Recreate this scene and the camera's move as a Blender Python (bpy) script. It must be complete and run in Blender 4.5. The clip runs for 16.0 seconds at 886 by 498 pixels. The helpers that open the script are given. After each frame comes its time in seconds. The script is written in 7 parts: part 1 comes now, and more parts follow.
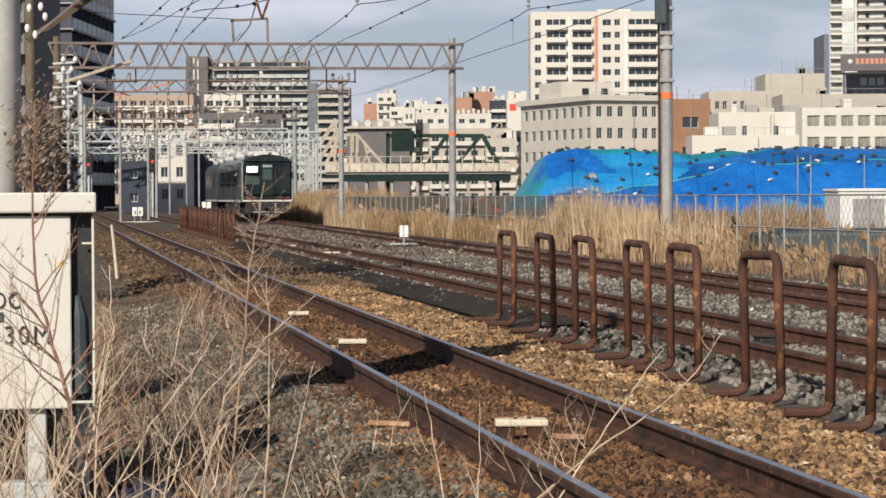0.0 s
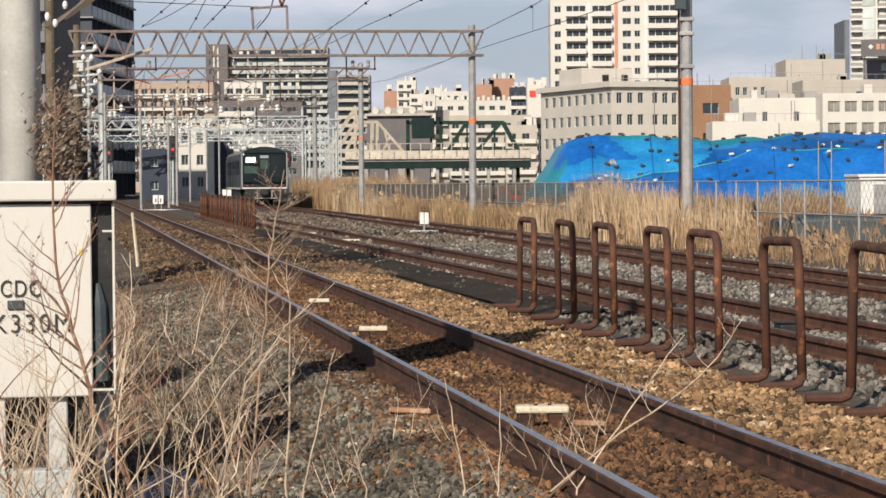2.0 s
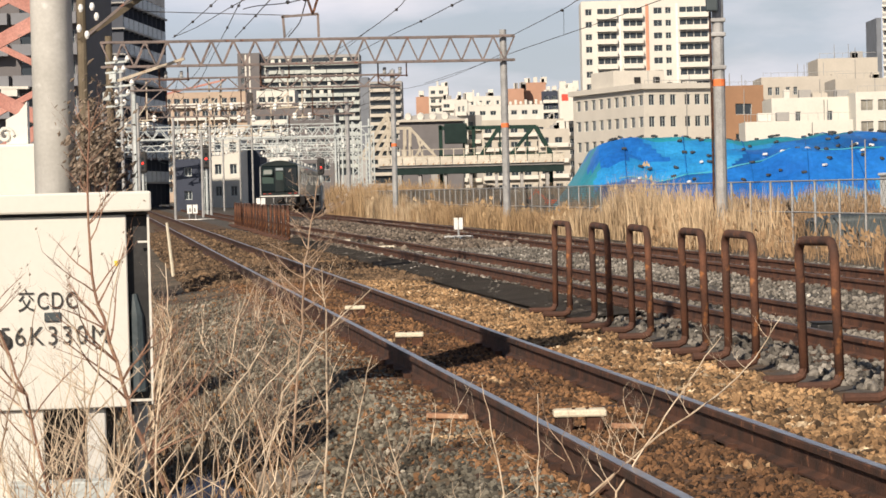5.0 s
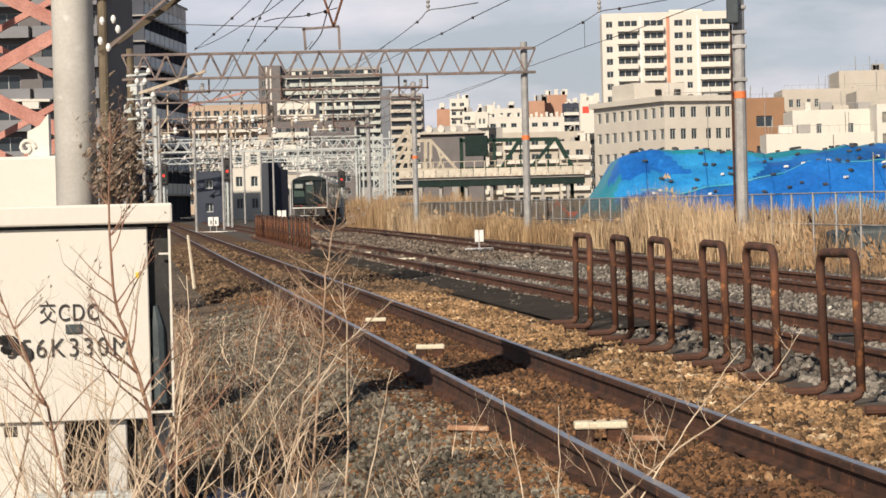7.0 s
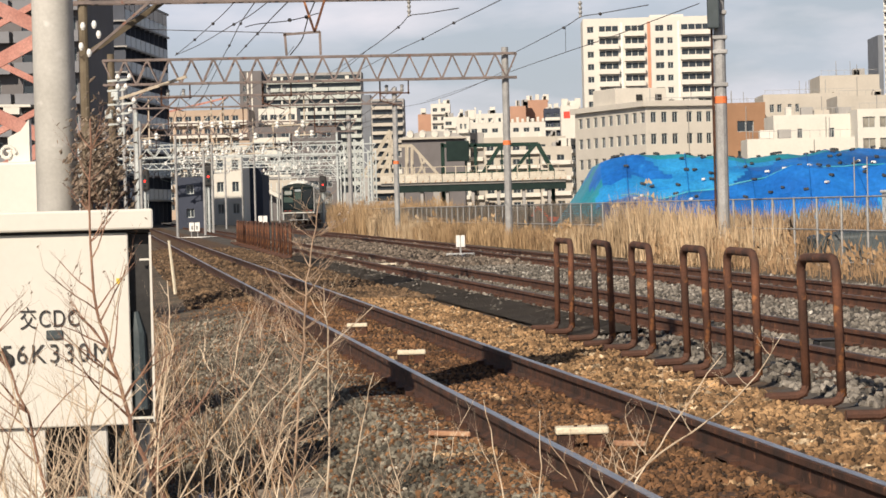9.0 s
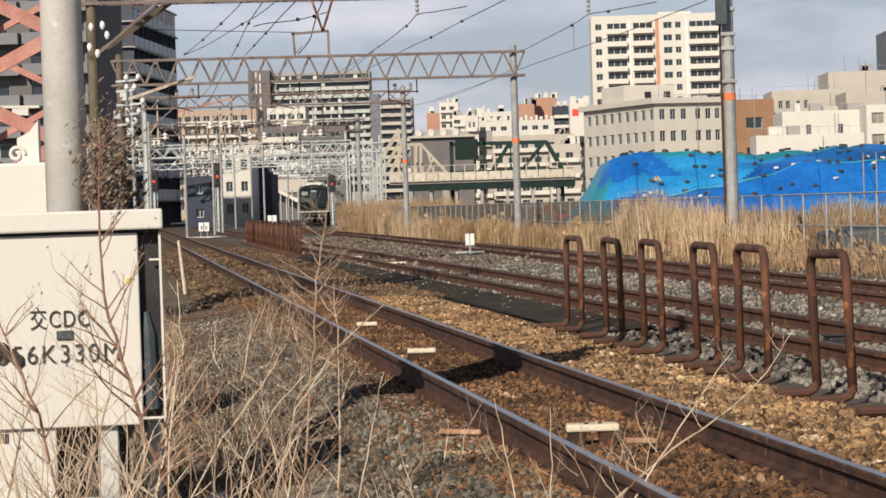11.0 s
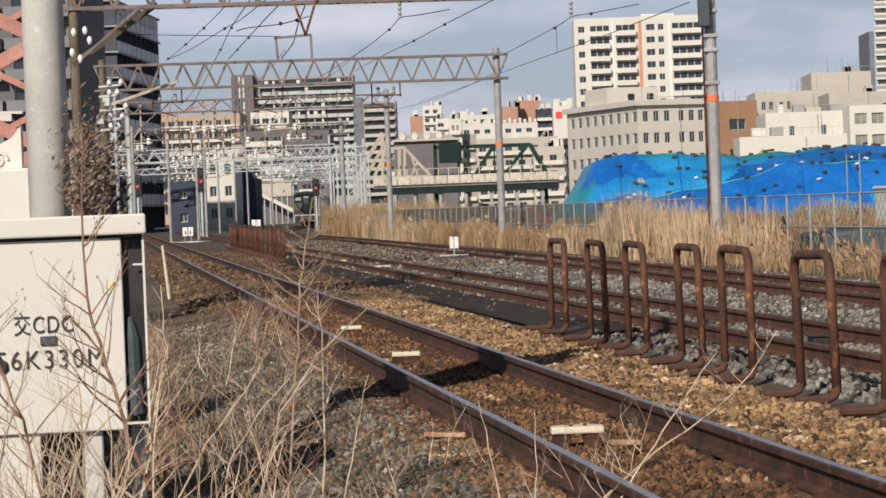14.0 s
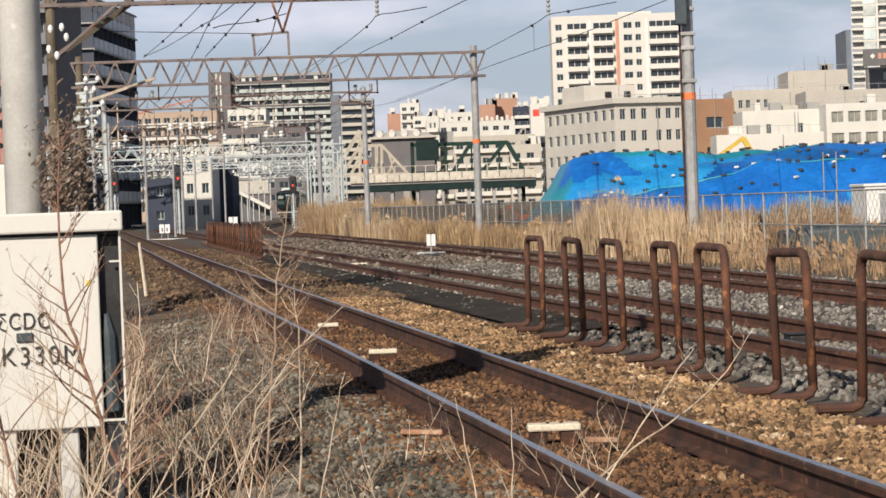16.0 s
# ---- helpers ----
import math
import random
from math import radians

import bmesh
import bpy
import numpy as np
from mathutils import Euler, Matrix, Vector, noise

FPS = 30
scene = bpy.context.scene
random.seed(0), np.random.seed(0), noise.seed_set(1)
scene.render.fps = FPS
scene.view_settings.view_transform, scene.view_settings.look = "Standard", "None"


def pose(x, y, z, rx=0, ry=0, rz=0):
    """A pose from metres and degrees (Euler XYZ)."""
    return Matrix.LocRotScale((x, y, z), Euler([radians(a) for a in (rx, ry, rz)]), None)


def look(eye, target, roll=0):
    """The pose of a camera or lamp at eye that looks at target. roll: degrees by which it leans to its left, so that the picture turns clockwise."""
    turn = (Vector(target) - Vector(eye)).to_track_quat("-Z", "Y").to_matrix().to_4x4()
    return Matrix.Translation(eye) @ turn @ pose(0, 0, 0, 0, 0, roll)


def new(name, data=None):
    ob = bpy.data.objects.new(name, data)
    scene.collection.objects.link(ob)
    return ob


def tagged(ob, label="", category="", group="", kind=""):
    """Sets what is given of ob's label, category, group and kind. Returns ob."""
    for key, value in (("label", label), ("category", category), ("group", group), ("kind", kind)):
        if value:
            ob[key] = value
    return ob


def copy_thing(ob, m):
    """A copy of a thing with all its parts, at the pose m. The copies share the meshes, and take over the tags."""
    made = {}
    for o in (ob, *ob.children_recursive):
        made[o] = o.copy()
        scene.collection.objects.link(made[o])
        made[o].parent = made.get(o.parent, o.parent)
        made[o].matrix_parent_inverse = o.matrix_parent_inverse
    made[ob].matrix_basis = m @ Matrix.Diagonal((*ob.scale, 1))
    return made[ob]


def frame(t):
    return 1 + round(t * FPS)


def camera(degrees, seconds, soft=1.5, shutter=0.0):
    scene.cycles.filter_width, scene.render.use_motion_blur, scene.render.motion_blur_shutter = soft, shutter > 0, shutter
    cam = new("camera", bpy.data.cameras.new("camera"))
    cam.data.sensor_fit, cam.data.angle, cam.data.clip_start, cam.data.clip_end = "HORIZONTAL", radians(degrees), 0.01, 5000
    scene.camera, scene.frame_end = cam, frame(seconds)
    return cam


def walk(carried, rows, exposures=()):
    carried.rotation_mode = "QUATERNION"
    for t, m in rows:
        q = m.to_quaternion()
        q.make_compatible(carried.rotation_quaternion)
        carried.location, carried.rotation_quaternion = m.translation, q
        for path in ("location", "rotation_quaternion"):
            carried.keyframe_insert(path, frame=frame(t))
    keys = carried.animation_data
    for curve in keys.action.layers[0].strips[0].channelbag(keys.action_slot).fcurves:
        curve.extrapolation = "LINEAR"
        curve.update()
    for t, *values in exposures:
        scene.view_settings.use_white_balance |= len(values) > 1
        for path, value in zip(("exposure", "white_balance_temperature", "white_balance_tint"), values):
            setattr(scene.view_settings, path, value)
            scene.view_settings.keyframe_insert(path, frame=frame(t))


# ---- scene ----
cam = camera(19.77, 16.0, soft=1.6)
# seconds, sideways shift, eye height, yaw, pitch, roll of the hand-held camera
VIEW = [
    (0.0, -0.000, 1.620, -0.000, -1.197, 0.300),
    (0.5, 0.001, 1.622, 0.131, -1.315, 0.357),
    (1.0, -0.001, 1.621, 0.300, -1.418, 0.354),
    (1.5, -0.002, 1.619, 0.462, -1.484, 0.313),
    (2.0, 0.002, 1.619, 0.456, -1.486, 0.481),
    (2.5, -0.000, 1.621, 0.594, -1.294, 0.851),
    (3.0, -0.001, 1.621, 0.900, -1.242, 1.214),
    (5.5, -0.001, 1.620, 1.368, -1.366, 1.465),
    (6.0, 0.001, 1.619, 1.604, -1.315, 1.520),
    (6.5, -0.002, 1.620, 1.683, -1.174, 1.481),
    (7.0, -0.001, 1.618, 1.679, -1.065, 1.426),
    (7.5, 0.001, 1.617, 1.567, -1.018, 1.431),
    (8.0, -0.001, 1.616, 1.352, -0.993, 1.287),
    (8.5, 0.001, 1.620, 1.285, -0.959, 1.392),
    (11.0, -0.000, 1.618, 1.464, -0.987, 1.831),
    (11.5, 0.001, 1.619, 1.526, -1.019, 2.005),
    (12.0, 0.005, 1.619, 1.450, -1.022, 2.151),
    (12.5, 0.002, 1.618, 1.416, -0.958, 2.189),
    (13.0, 0.001, 1.620, 1.432, -0.921, 2.302),
    (13.5, 0.005, 1.619, 1.329, -0.951, 2.306),
    (14.0, 0.004, 1.617, 1.105, -0.926, 2.178),
    (14.5, 0.006, 1.614, 0.826, -0.868, 2.047),
    (15.0, 0.003, 1.616, 0.707, -0.903, 1.967),
    (15.5, 0.002, 1.615, 0.718, -0.986, 2.103),
    (16.0, 0.005, 1.615, 0.589, -1.000, 2.097),
]
# seconds, stops, kelvin, tint of the phone's own exposure and white balance
EXPOSURES = [(0.0, -0.05, 6480, 10), (1.5, -0.02, 6520, 10), (3.0, 0.08, 6600, 10), (5.5, 0.18, 6960, 11), (6.5, 0.06, 6970, 11), (7.5, 0.12, 6970, 11), (8.5, 0.14, 6970, 11), (11.0, -0.03, 6690, 10), (13.0, -0.12, 6580, 10), (14.5, -0.13, 6430, 10), (16.0, 0.04, 6480, 10)]
walk(cam, [(t, pose(x, 0, z, 90 + pitch, roll, yaw)) for t, x, z, yaw, pitch, roll in VIEW], EXPOSURES)

# ---- light ----
SUN_FROM = Vector((-0.355, -0.935, 0.0)).normalized()
SUN_UP = radians(33)
world = bpy.data.worlds.new("sky")
scene.world = world
world.use_nodes = True


def sky():
    nt = world.node_tree
    nt.nodes.clear()
    out = nt.nodes.new("ShaderNodeOutputWorld")
    bg = nt.nodes.new("ShaderNodeBackground")
    tex = nt.nodes.new("ShaderNodeTexSky")
    tex.sky_type, tex.sun_disc = "NISHITA", False
    tex.sun_elevation, tex.sun_rotation = SUN_UP, math.atan2(SUN_FROM.x, SUN_FROM.y)
    tex.air_density, tex.dust_density, tex.ozone_density = 1.0, 0.8, 2.0
    co = nt.nodes.new("ShaderNodeTexCoord")
    mp = nt.nodes.new("ShaderNodeMapping")
    mp.inputs["Scale"].default_value = (5, 5, 22)
    cl = nt.nodes.new("ShaderNodeTexNoise")
    cl.inputs["Scale"].default_value, cl.inputs["Detail"].default_value = 1.1, 6
    ramp = nt.nodes.new("ShaderNodeValToRGB")
    ramp.color_ramp.elements[0].position, ramp.color_ramp.elements[1].position = 0.36, 0.72
    mix = nt.nodes.new("ShaderNodeMix")
    mix.data_type = "RGBA"
    mix.inputs["B"].default_value = (12.4, 14.2, 17.7, 1)
    k = nt.nodes.new("ShaderNodeMath")
    k.operation, k.inputs[1].default_value = "MULTIPLY_ADD", 0.3
    k.inputs[2].default_value = 0.58
    nt.links.new(co.outputs["Generated"], mp.inputs["Vector"])
    nt.links.new(mp.outputs["Vector"], cl.inputs["Vector"])
    nt.links.new(cl.outputs["Fac"], ramp.inputs["Fac"])
    nt.links.new(ramp.outputs["Color"], k.inputs[0])
    sep = nt.nodes.new("ShaderNodeSeparateXYZ")
    low = nt.nodes.new("ShaderNodeMapRange")
    low.inputs["From Min"].default_value, low.inputs["From Max"].default_value = 0.12, 0.42
    low.inputs["To Min"].default_value, low.inputs["To Max"].default_value = 1.0, 0.04
    nt.links.new(co.outputs["Generated"], sep.inputs[0])
    nt.links.new(sep.outputs["Z"], low.inputs["Value"])
    haze = nt.nodes.new("ShaderNodeMath")
    haze.operation = "MULTIPLY"
    nt.links.new(k.outputs[0], haze.inputs[0])
    nt.links.new(low.outputs["Result"], haze.inputs[1])
    nt.links.new(haze.outputs[0], mix.inputs["Factor"])
    nt.links.new(tex.outputs["Color"], mix.inputs["A"])
    # brighter heaped clouds above the skyline
    mp2 = nt.nodes.new("ShaderNodeMapping")
    mp2.inputs["Scale"].default_value, mp2.inputs["Location"].default_value = (9, 9, 30), (3.1, 0.4, 0.2)
    heap = nt.nodes.new("ShaderNodeTexNoise")
    heap.inputs["Scale"].default_value, heap.inputs["Detail"].default_value = 1.0, 7
    rp2 = nt.nodes.new("ShaderNodeValToRGB")
    rp2.color_ramp.elements[0].position, rp2.color_ramp.elements[1].position = 0.52, 0.84
    mul = nt.nodes.new("ShaderNodeMath")
    mul.operation = "MULTIPLY"
    mix2 = nt.nodes.new("ShaderNodeMix")
    mix2.data_type = "RGBA"
    mix2.inputs["B"].default_value = (19.5, 18.9, 21.0, 1)
    nt.links.new(co.outputs["Generated"], mp2.inputs["Vector"])
    nt.links.new(mp2.outputs["Vector"], heap.inputs["Vector"])
    nt.links.new(heap.outputs["Fac"], rp2.inputs["Fac"])
    nt.links.new(rp2.outputs["Color"], mul.inputs[0])
    nt.links.new(low.outputs["Result"], mul.inputs[1])
    nt.links.new(mul.outputs[0], mix2.inputs["Factor"])
    nt.links.new(mix.outputs["Result"], mix2.inputs["A"])
    nt.links.new(mix2.outputs["Result"], bg.inputs["Color"])
    bg.inputs["Strength"].default_value = 0.045
    nt.links.new(bg.outputs["Background"], out.inputs["Surface"])


sky()
sun_data = bpy.data.lights.new("sun", "SUN")
sun_data.energy, sun_data.angle, sun_data.color = 5.0, radians(0.55), (1.0, 0.9, 0.77)
sun = new("sun", sun_data)
sun.matrix_world = look((0, 0, 60), Vector((0, 0, 60)) - SUN_FROM * math.cos(SUN_UP) - Vector((0, 0, math.sin(SUN_UP))))
scene.view_settings.exposure = 0.0


# ---- materials ----
def surf(name, c1, c2, rough=0.8, scale=4.0, bump=0.2, metal=0.0, c3=None, fine=40.0, spot=0.62, vary=0.12, coat=0.0, grain=1.0):
    """Two-scale surface: c1 to c2 in broad clouds, c3 as worn spots, fine grain in the relief, each piece a little lighter or darker."""
    m = bpy.data.materials.new(name)
    m.use_nodes = True
    nt = m.node_tree
    p = nt.nodes["Principled BSDF"]
    co = nt.nodes.new("ShaderNodeTexCoord")
    n1 = nt.nodes.new("ShaderNodeTexNoise")
    n1.inputs["Scale"].default_value, n1.inputs["Detail"].default_value = scale, 5
    n2 = nt.nodes.new("ShaderNodeTexNoise")
    n2.inputs["Scale"].default_value, n2.inputs["Detail"].default_value = fine, 4
    for n in (n1, n2):
        nt.links.new(co.outputs["Object"], n.inputs["Vector"])
    r1 = nt.nodes.new("ShaderNodeValToRGB")
    r1.color_ramp.elements[0].position, r1.color_ramp.elements[1].position = 0.36, 0.66
    r1.color_ramp.elements[0].color, r1.color_ramp.elements[1].color = (*c1, 1), (*c2, 1)
    nt.links.new(n1.outputs["Fac"], r1.inputs["Fac"])
    colour = r1.outputs["Color"]
    if c3:
        r3 = nt.nodes.new("ShaderNodeValToRGB")
        r3.color_ramp.elements[0].position, r3.color_ramp.elements[1].position = spot, spot + 0.08
        n3 = nt.nodes.new("ShaderNodeTexNoise")
        n3.inputs["Scale"].default_value, n3.inputs["Detail"].default_value = scale * 2.7, 7
        nt.links.new(co.outputs["Object"], n3.inputs["Vector"])
        nt.links.new(n3.outputs["Fac"], r3.inputs["Fac"])
        mx = nt.nodes.new("ShaderNodeMix")
        mx.data_type = "RGBA"
        nt.links.new(r3.outputs["Color"], mx.inputs["Factor"])
        nt.links.new(colour, mx.inputs["A"])
        mx.inputs["B"].default_value = (*c3, 1)
        colour = mx.outputs["Result"]
    info = nt.nodes.new("ShaderNodeObjectInfo")
    geo = nt.nodes.new("ShaderNodeNewGeometry")
    add = nt.nodes.new("ShaderNodeMath")
    add.operation = "ADD"
    nt.links.new((geo if vary > 0.5 else info).outputs["Random Per Island" if vary > 0.5 else "Random"], add.inputs[0])
    nt.links.new(geo.outputs["Random Per Island"], add.inputs[1])
    rng = nt.nodes.new("ShaderNodeMapRange")
    rng.inputs["From Max"].default_value = 2.0
    rng.inputs["To Min"].default_value, rng.inputs["To Max"].default_value = 1 - vary, 1 + vary
    nt.links.new(add.outputs[0], rng.inputs["Value"])
    g = nt.nodes.new("ShaderNodeMapRange")
    g.inputs["From Min"].default_value, g.inputs["From Max"].default_value = 0.3, 0.7
    g.inputs["To Min"].default_value, g.inputs["To Max"].default_value = 1 - 0.18 * grain, 1 + 0.14 * grain
    nt.links.new(n2.outputs["Fac"], g.inputs["Value"])
    mul = nt.nodes.new("ShaderNodeMath")
    mul.operation = "MULTIPLY"
    nt.links.new(rng.outputs["Result"], mul.inputs[0])
    nt.links.new(g.outputs["Result"], mul.inputs[1])
    sc = nt.nodes.new("ShaderNodeVectorMath")
    sc.operation = "SCALE"
    nt.links.new(colour, sc.inputs[0])
    nt.links.new(mul.outputs[0], sc.inputs["Scale"])
    nt.links.new(sc.outputs["Vector"], p.inputs["Base Color"])
    p.inputs["Roughness"].default_value, p.inputs["Metallic"].default_value = rough, metal
    p.inputs["Coat Weight"].default_value = coat
    if bump:
        b = nt.nodes.new("ShaderNodeBump")
        b.inputs["Strength"].default_value, b.inputs["Distance"].default_value = bump, 0.02
        nt.links.new(n2.outputs["Fac"], b.inputs["Height"])
        nt.links.new(b.outputs["Normal"], p.inputs["Normal"])
    return m


def glow(name, colour, strength):
    m = bpy.data.materials.new(name)
    m.use_nodes = True
    p = m.node_tree.nodes["Principled BSDF"]
    p.inputs["Base Color"].default_value = (*colour, 1)
    p.inputs["Emission Color"].default_value = (*colour, 1)
    p.inputs["Emission Strength"].default_value = strength
    return m


def glassy(name, colour, rough=0.06):
    m = bpy.data.materials.new(name)
    m.use_nodes = True
    p = m.node_tree.nodes["Principled BSDF"]
    p.inputs["Base Color"].default_value = (*colour, 1)
    p.inputs["Roughness"].default_value = rough
    p.inputs["IOR"].default_value = 1.5
    return m


RUST = surf("rust", (0.055, 0.028, 0.021), (0.17, 0.068, 0.037), 0.85, 2.6, 0.25, 0.0, (0.36, 0.145, 0.055), 60, 0.57, 0.25)
RUST_DARK = surf("dark_rust", (0.03, 0.014, 0.0095), (0.088, 0.035, 0.019), 0.85, 5, 0.4, 0.0, (0.19, 0.085, 0.045), 60, 0.62)
RUST_MID = surf("brown_rust", (0.055, 0.025, 0.017), (0.14, 0.056, 0.03), 0.85, 4, 0.4, 0.0, (0.26, 0.11, 0.055), 60, 0.62)
RAIL_TOP = surf("rail_head_steel", (0.34, 0.34, 0.38), (0.46, 0.46, 0.5), 0.28, 6, 0.05, 0.9, (0.2, 0.15, 0.13), 90, 0.68)
RAIL_TOP_DULL = surf("dull_rail_head", (0.10, 0.07, 0.06), (0.17, 0.12, 0.1), 0.5, 6, 0.1, 0.5, (0.2, 0.15, 0.13), 90, 0.68)
SLEEPER = surf("sleeper_wood", (0.045, 0.026, 0.018), (0.1, 0.056, 0.035), 0.9, 5, 0.6, 0.0, (0.2, 0.14, 0.09), 70, 0.62)
WHITE_WOOD = surf("painted_plank", (0.62, 0.55, 0.42), (0.74, 0.67, 0.53), 0.7, 9, 0.3, 0, (0.42, 0.33, 0.22), 60, 0.66)
STONE_BROWN = surf("rusty_ballast_stone", (0.085, 0.041, 0.019), (0.2, 0.105, 0.05), 0.9, 0.8, 0.5, 0, (0.42, 0.29, 0.17), 50, 0.63, 0.85)
STONE_TAN = surf("tan_ballast_stone", (0.15, 0.086, 0.042), (0.33, 0.206, 0.106), 0.9, 1.6, 0.4, 0, (0.55, 0.43, 0.29), 50, 0.6, 0.85)
STONE_GREY = surf("grey_ballast_stone", (0.1, 0.089, 0.076), (0.245, 0.222, 0.195), 0.9, 1.0, 0.5, 0, (0.42, 0.40, 0.36), 50, 0.62, 0.65)
STONE_EARTHY = surf("earthy_gravel_stone", (0.078, 0.07, 0.055), (0.2, 0.182, 0.146), 0.9, 1.4, 0.5, 0, (0.4, 0.36, 0.3), 50, 0.62, 0.75)
STONE_UMBER = surf("umber_ballast_stone", (0.07, 0.044, 0.026), (0.155, 0.098, 0.056), 0.9, 0.6, 0.4, 0, (0.28, 0.2, 0.13), 30, 0.64, 0.7)
REED_DUSK = surf("dusky_reed", (0.235, 0.15, 0.08), (0.41, 0.285, 0.162), 0.9, 0.4, 0, 0, (0.2, 0.125, 0.07), 12, 0.58, 0.45)
STONE_DUSK = surf("dusty_ballast_stone", (0.09, 0.07, 0.055), (0.2, 0.162, 0.13), 0.9, 0.6, 0.4, 0, (0.3, 0.26, 0.21), 30, 0.64, 0.7)
GALV = surf("galvanised_steel", (0.30, 0.30, 0.30), (0.40, 0.40, 0.40), 0.55, 3, 0.1, 0.25, (0.24, 0.22, 0.2), 30, 0.66)
GALV_PALE = surf("pale_galvanised_steel", (0.44, 0.48, 0.48), (0.58, 0.62, 0.62), 0.55, 2, 0.1, 0.1, (0.34, 0.35, 0.35), 30, 0.7)
TRUSS = surf("weathered_truss_steel", (0.15, 0.125, 0.12), (0.24, 0.19, 0.175), 0.75, 2, 0.2, 0.1, (0.22, 0.10, 0.07), 30, 0.62)
CONCRETE = surf("pole_concrete", (0.44, 0.43, 0.405), (0.56, 0.55, 0.525), 0.85, 2.6, 0.06, 0, (0.6, 0.59, 0.57), 45, 0.62, grain=0.4)
CREAM_ARM = surf("weathered_cream_steel", (0.42, 0.36, 0.28), (0.55, 0.48, 0.39), 0.7, 3, 0.1, 0, (0.3, 0.17, 0.1), 30, 0.62)
OLD_POLE = surf("weathered_brown_pole", (0.115, 0.09, 0.06), (0.18, 0.145, 0.1), 0.85, 2, 0.3, 0, (0.24, 0.21, 0.16), 45, 0.66)
BAND = surf("orange_band", (0.72, 0.17, 0.05), (0.8, 0.22, 0.08), 0.6, 8, 0.05)
WIRE = surf("wire", (0.07, 0.065, 0.065), (0.11, 0.1, 0.1), 0.6, 3, 0, 0.3)
PORCELAIN = surf("white_porcelain", (0.8, 0.8, 0.78), (0.86, 0.86, 0.84), 0.25, 8, 0)
CABINET = surf("cream_cabinet_paint", (0.645, 0.625, 0.575), (0.695, 0.675, 0.625), 0.55, 1.1, 0.02, 0, None, 24, 0.74, 0.015, grain=0.12)
DARK = surf("black_and_recess_shade", (0.012, 0.012, 0.013), (0.03, 0.028, 0.028), 0.6, 5, 0.1)
INK = surf("stencil_ink", (0.02, 0.02, 0.022), (0.05, 0.05, 0.05), 0.7, 9, 0)
YELLOW = surf("yellow_sticker", (0.85, 0.62, 0.05), (0.9, 0.68, 0.08), 0.6, 9, 0)
PINK_STEEL = surf("faded_red_steel", (0.42, 0.18, 0.145), (0.53, 0.26, 0.215), 0.7, 2.5, 0.15, 0, (0.36, 0.2, 0.17), 40, 0.64)
WHITE = surf("white_paint", (0.72, 0.72, 0.70), (0.8, 0.8, 0.78), 0.6, 5, 0.05, 0, (0.6, 0.57, 0.52), 40, 0.7)
STEM = surf("dry_stem", (0.48, 0.365, 0.26), (0.72, 0.6, 0.46), 0.85, 6, 0.1, 0, (0.26, 0.15, 0.085), 60, 0.6, 0.35)
STEM_MID = surf("brown_dry_stem", (0.26, 0.175, 0.12), (0.42, 0.305, 0.22), 0.85, 6, 0.1, 0, (0.2, 0.12, 0.075), 60, 0.6, 0.3)
STEM_RED = surf("dry_red_stem", (0.19, 0.10, 0.07), (0.33, 0.19, 0.13), 0.85, 6, 0.1, 0, (0.4, 0.27, 0.18), 60, 0.6, 0.3)
LEAF = surf("withered_leaf", (0.17, 0.125, 0.09), (0.40, 0.32, 0.255), 0.9, 9, 0.1, 0, (0.1, 0.07, 0.045), 60, 0.6, 0.45)
REED = surf("dry_reed", (0.36, 0.255, 0.155), (0.58, 0.445, 0.295), 0.9, 0.5, 0, 0, (0.30, 0.185, 0.10), 12, 0.58, 0.45)
REED_BANK = surf("dull_brush", (0.24, 0.175, 0.12), (0.4, 0.3, 0.2), 0.9, 0.35, 0, 0, (0.14, 0.11, 0.075), 6, 0.58, 0.4)
REED_BROWN = surf("brown_brush", (0.24, 0.15, 0.085), (0.38, 0.25, 0.14), 0.9, 0.6, 0, 0, (0.15, 0.095, 0.055), 12, 0.6, 0.45)
TARP = surf("blue_tarpaulin", (0.005, 0.075, 0.29), (0.009, 0.15, 0.46), 0.42, 0.35, 0.3, 0, (0.04, 0.32, 0.62), 3, 0.66, 0.12)
TARP_TEAL = surf("teal_tarpaulin", (0.008, 0.2, 0.28), (0.02, 0.29, 0.38), 0.45, 0.4, 0.15, 0, (0.01, 0.2, 0.36), 6, 0.66, 0.1)
SANDBAG = surf("sandbag", (0.03, 0.035, 0.04), (0.07, 0.075, 0.08), 0.9, 5, 0.3)
SANDBAG_PALE = surf("pale_sandbag", (0.55, 0.56, 0.56), (0.7, 0.7, 0.7), 0.9, 5, 0.3)
DARK_TARP = surf("slate_sheet", (0.035, 0.05, 0.058), (0.065, 0.085, 0.095), 0.55, 1.5, 0.2)
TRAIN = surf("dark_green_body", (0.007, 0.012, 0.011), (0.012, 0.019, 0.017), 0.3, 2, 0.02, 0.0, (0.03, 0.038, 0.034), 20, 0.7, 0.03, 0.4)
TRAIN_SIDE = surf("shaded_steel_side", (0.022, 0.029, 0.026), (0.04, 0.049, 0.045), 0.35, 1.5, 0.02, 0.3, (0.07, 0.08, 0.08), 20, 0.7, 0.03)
TRAIN_ROOF = surf("roof_grey", (0.5, 0.5, 0.47), (0.62, 0.62, 0.59), 0.6, 2, 0.05, 0, (0.35, 0.34, 0.32), 20, 0.66)
GLASS = glassy("dark_glass", (0.012, 0.016, 0.018))
